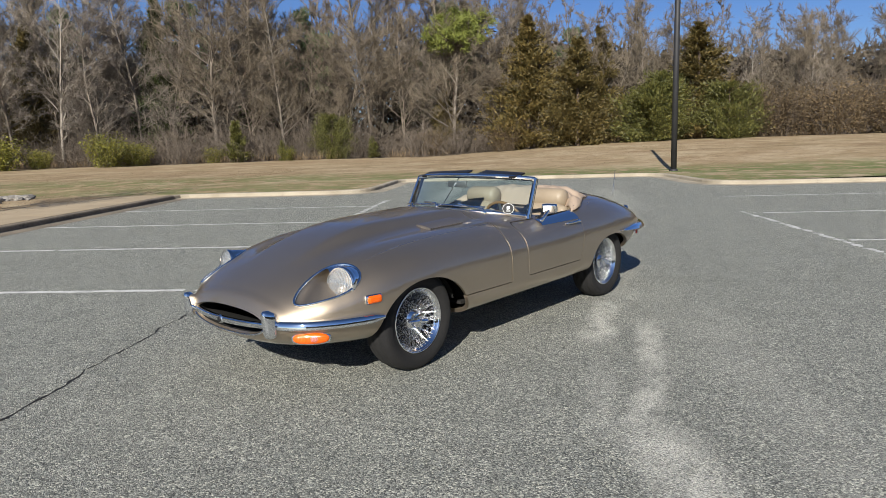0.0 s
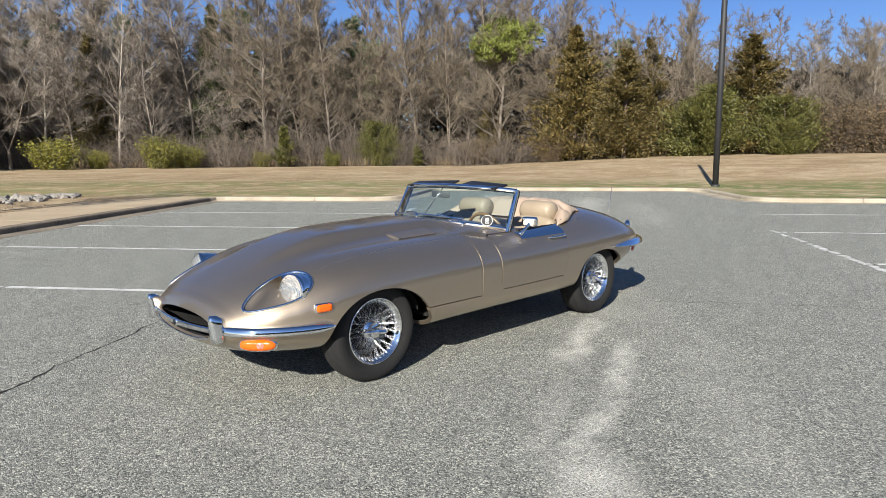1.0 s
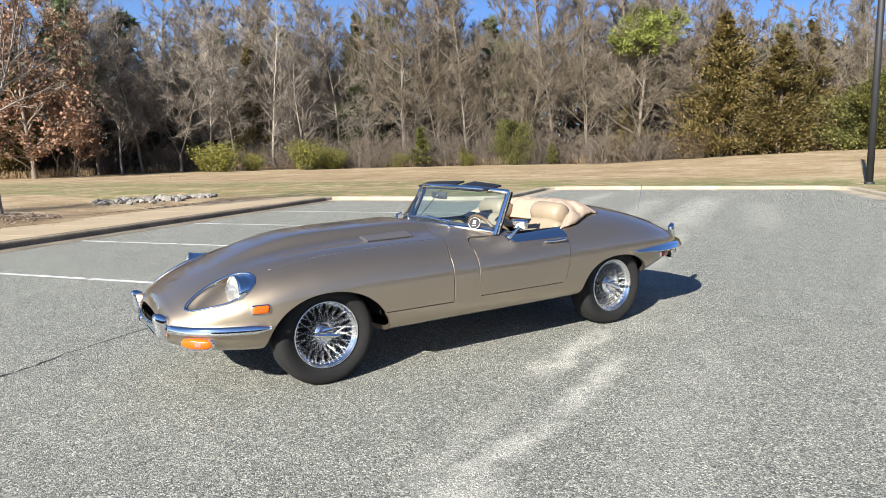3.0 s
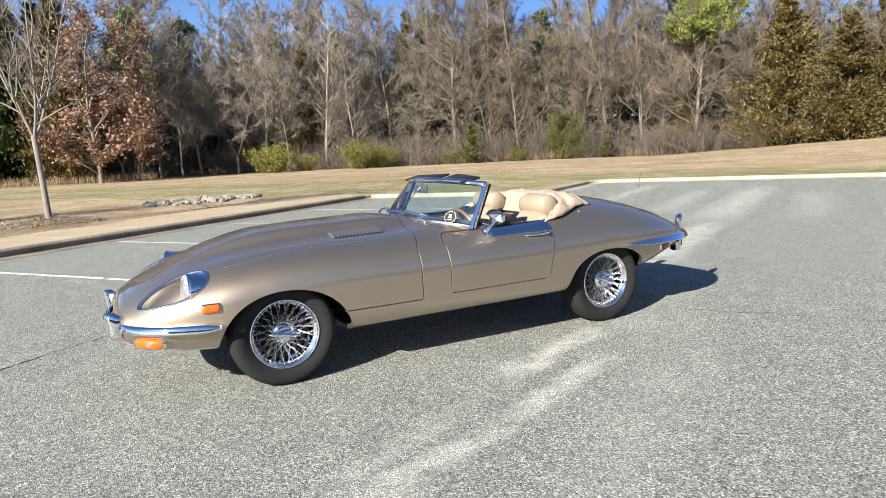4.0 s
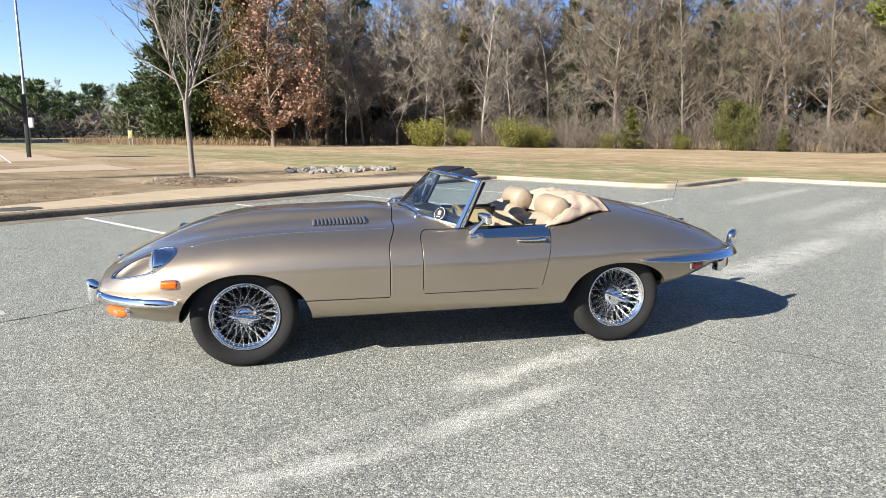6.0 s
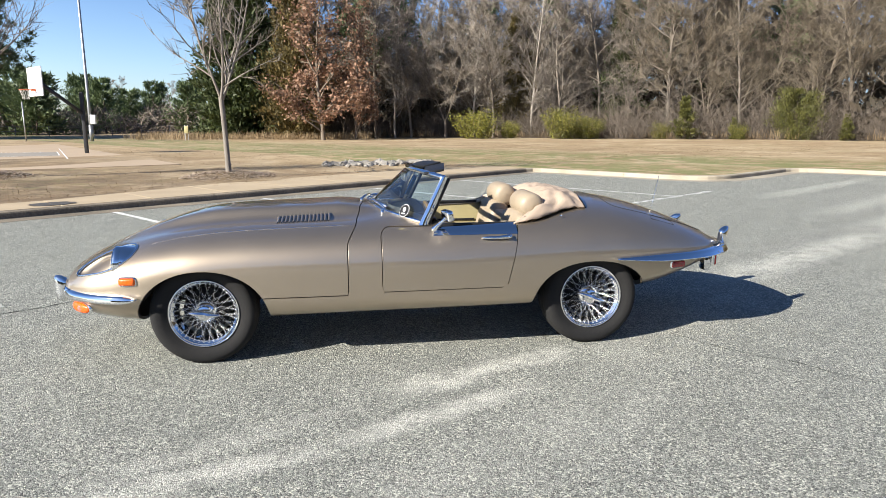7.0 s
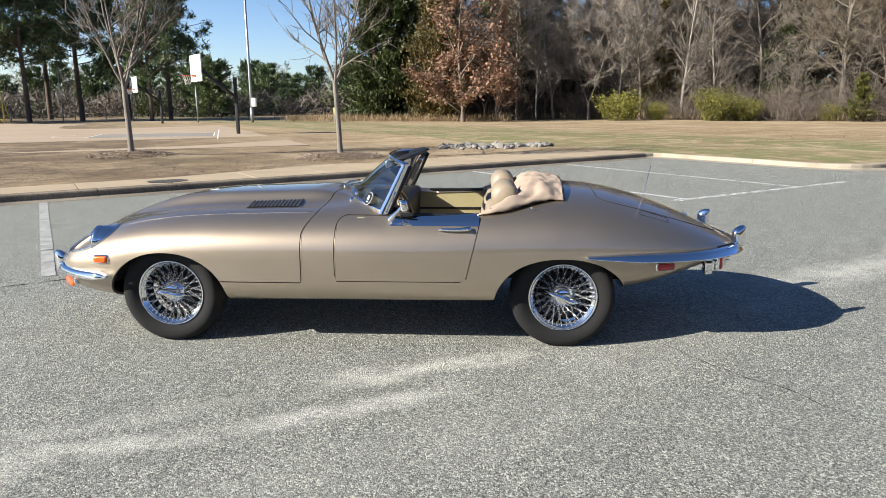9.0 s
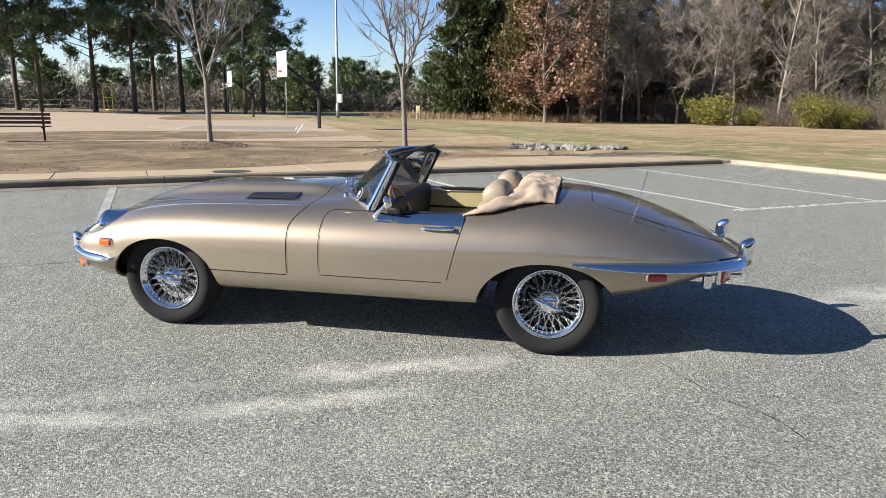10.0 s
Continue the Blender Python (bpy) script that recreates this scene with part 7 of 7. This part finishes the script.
def build_hoop(x, y):
    h = tagged(new("basketball_hoop"), "basketball hoop with white backboard on a black post", "basketball hoop", "basketball hoops")
    h.location = (x, y, 0.128)
    part("post", smooth_bm(box_bm((0.16, 0.16, 2.85), (0, 0, 1.425), 0.02)), BLACK_STEEL, h)
    d = Vector((-0.76, -0.65, 0))
    e = Vector((-0.65, 0.76, 0))
    turn = Matrix.Rotation(math.atan2(d.y, d.x), 4, "Z")
    part("arm", tube_mesh([Vector((0, 0, 1.85)), d * 0.9 + Vector((0, 0, 2.55)), d * 1.85 + Vector((0, 0, 3.30))], 0.085, 8), BLACK_STEEL, h)
    board = part("backboard", smooth_bm(box_bm((0.05, 1.70, 1.28), d * 1.92 + Vector((0, 0, 3.24)), 0.02, turn=turn)), WHITE, h, "white backboard")
    c = d * 2.36 + Vector((0, 0, 2.88))
    ring = [c + 0.23 * (d * math.cos(t) + e * math.sin(t)) for t in [2 * math.pi * i / 24 for i in range(24)]]
    rim = part("rim", tube_mesh(ring, 0.014, 6, True), ORANGE, h, "orange rim")
    part("bracket", smooth_bm(box_bm((0.18, 0.12, 0.10), d * 2.03 + Vector((0, 0, 2.88)), 0.01, turn=turn)), ORANGE, h)
    s = Soup()
    for i in range(12):
        for k in (-1, 1):
            t0 = 2 * math.pi * i / 12
            pts = [c + r * (d * math.cos(t0 + k * a) + e * math.sin(t0 + k * a)) - Vector((0, 0, z)) for r, a, z in ((0.23, 0, 0), (0.19, 0.26, 0.14), (0.15, 0.52, 0.28), (0.13, 0.78, 0.42))]
            s.limb(pts, [0.006] * 4, 3)
    part("net", s.mesh("net"), NET, h, "white cord net")


def build_bench(x, y):
    b = tagged(new("park_bench"), "slatted brown park bench beside the court", "bench")
    b.location = (x, y, land(x, y))
    b.rotation_euler = (0, 0, radians(36))
    for s in (-1, 1):
        part("leg", smooth_bm(box_bm((0.06, 0.06, 0.92), (s * 0.78, 0.12, 0.46), 0.008)), BLACK_STEEL, b)
        part("seat_bracket", smooth_bm(box_bm((0.05, 0.46, 0.05), (s * 0.78, -0.10, 0.42), 0.008)), BLACK_STEEL, b)
    for i in range(3):
        part("back_slat", smooth_bm(box_bm((2.0, 0.035, 0.09), (0, 0.06, 0.58 + 0.125 * i), 0.006)), BENCH_WOOD, b)
        part("seat_slat", smooth_bm(box_bm((2.0, 0.11, 0.035), (0, -0.27 + 0.13 * i, 0.46), 0.006)), BENCH_WOOD, b)


def build_stones():
    pile = tagged(new("stone_pile"), "low spread of grey riprap stones in the lawn", "stones")
    rnd = random.Random(51)
    shapes = []
    for k in range(6):
        bm = bmesh.new()
        bmesh.ops.create_icosphere(bm, subdivisions=1, radius=1)
        for v in bm.verts:
            v.co *= 1 + 0.6 * noise.noise(v.co * 1.3 + Vector((k * 7, 0, 0)))
            v.co.z *= 0.62
        me = bpy.data.meshes.new("stone")
        bm.to_mesh(me)
        bm.free()
        me.materials.append(STONE)
        shapes.append(me)
    for i in range(230):
        t = rnd.uniform(0.06, 0.80)
        x = 0.4 + 4.4 * t + rnd.gauss(0, 0.25)
        y = 17.6 + 2.0 * t + rnd.gauss(0, 0.6)
        r = rnd.uniform(0.06, 0.10) + 0.10 * rnd.random() ** 3
        part("stone", shapes[i % 6], None, pile, m=Matrix.Translation((x, y, land(x, y) + 0.3 * r)) @ Euler((rnd.uniform(-.5, .5), rnd.uniform(-.5, .5), rnd.uniform(0, 6.28))).to_matrix().to_4x4() @ Matrix.Diagonal((r * rnd.uniform(0.8, 1.5), r, r * rnd.uniform(0.7, 1.2), 1)))


def build_poles():
    p = tagged(new("lamp_post"), "black steel lamp post on the lawn behind the kerb", "lamp post")
    x, y = 21.42, 6.40
    p.location = (x, y, land(x, y))
    part("shaft", tube_mesh([(0, 0, -0.1), (0, 0, 4.5), (0, 0, 9.5)], [0.105, 0.10, 0.09], 16), BLACK_STEEL, p)
    part("base_cover", spun([(0.15, 0.0), (0.15, 0.05), (0.115, 0.08), (0.106, 0.08)], 20, "Z"), BLACK_STEEL, p)
    f = tagged(new("floodlight_pole"), "tall slim grey floodlight pole with a box", "pole")
    x, y = -18.9, 54.5
    f.location = (x, y, land(x, y))
    part("shaft", tube_mesh([(0, 0, -0.1), (0, 0, 3.0), (0, 0, 16)], [0.14, 0.12, 0.07], 12), GALV, f)
    part("sleeve", tube_mesh([(0, 0, 0), (0, 0, 1.3)], 0.16, 12), GALV, f)
    part("junction_box", smooth_bm(box_bm((0.4, 0.3, 0.75), (0.28, -0.1, 1.75), 0.03)), WHITE, f)
    for hx, hy, hh in ((-24.5, 56, 3.2), (-47, 71, 6.5), (-58, 70, 7.0), (-36, 66, 5.0)):
        q = tagged(new("fence_pole"), "slim grey steel pole by the far field", "pole", "slim poles")
        q.location = (hx, hy, land(hx, hy))
        part("shaft", tube_mesh([(0, 0, -0.1), (0, 0, hh)], [0.06, 0.05], 8), GALV, q)


def build_far_field():
    fence = tagged(new("field_fence"), "low chain-link fence of grey posts and rails", "fence")
    a, b = Vector((-75, 62, 0)), Vector((-8, 92, 0))
    n = 22
    shape = tube_mesh([(0, 0, -0.1), (0, 0, 1.25)], 0.04, 6)
    for i in range(n + 1):
        p = a.lerp(b, i / n)
        part("post", shape, FENCE_STEEL, fence, m=Matrix.Translation((p.x, p.y, land(p.x, p.y))))
    for z in (0.12, 0.65, 1.22):
        part("rail", tube_mesh([a + Vector((0, 0, z + 0.13)), b + Vector((0, 0, z + 0.13))], 0.022, 6), FENCE_STEEL, fence)
    goal = tagged(new("goal_frame"), "yellow steel frame by the far field", "frame")
    goal.location = (-48.0, 62.0, land(-48, 62))
    for s in (-0.55, 0.55):
        part("upright", tube_mesh([(s, 0, 0), (s, 0, 3.1)], 0.06, 8), YELLOW, goal)
        part("stay", tube_mesh([(s, 0, 3.0), (s, 0.9, 0)], 0.04, 8), YELLOW, goal)
    for z in (0.3, 1.6, 3.05):
        part("bar", tube_mesh([(-0.55, 0, z), (0.55, 0, z)], 0.05, 8), YELLOW, goal)
    stand = tagged(new("bleacher"), "small grey metal bleacher far off", "bleacher")
    stand.location = (-67, 58.5, land(-67, 58.5))
    stand.rotation_euler = (0, 0, radians(30))
    for i in range(4):
        part("seat_plank", box_bm((7, 0.3, 0.06), (0, 0.6 * i, 0.5 + 0.45 * i), 0.01), GALV, stand)
        part("riser", box_bm((7, 0.04, 0.3), (0, 0.6 * i + 0.2, 0.3 + 0.45 * i), 0.01), GALV, stand)
    for s in (-3.4, 0, 3.4):
        part("support", tube_mesh([(s, 1.9, 0), (s, 1.9, 3.0)], 0.05, 6), GALV, stand)
    sign = tagged(new("notice_board"), "small yellowish board on two thin posts in the dry grass", "sign")
    sign.location = (-12.0, 57.0, land(-12.0, 57.0))
    for s in (-0.13, 0.13):
        part("post", smooth_bm(box_bm((0.05, 0.05, 1.3), (s, 0, 0.65), 0.008)), LINE_PAINT, sign)
    part("board", smooth_bm(box_bm((0.34, 0.04, 0.62), (0, -0.05, 0.92), 0.01)), SIGN_YELLOW, sign)


build_court()
build_hoop(-11.0, 29.9)
build_hoop(-25.8, 51.8)
build_bench(-14.8, 13.85)
build_poles()
build_far_field()
build_woods()
build_evergreens()
build_shrubs()
build_unseen_woods()
young_tree(61, -1.87, 12.75, 6.6, 0.064, 1.8)
young_tree(67, -8.02, 13.7, 6.8, 0.074, 2.3)
build_lawn_litter()
build_stones()
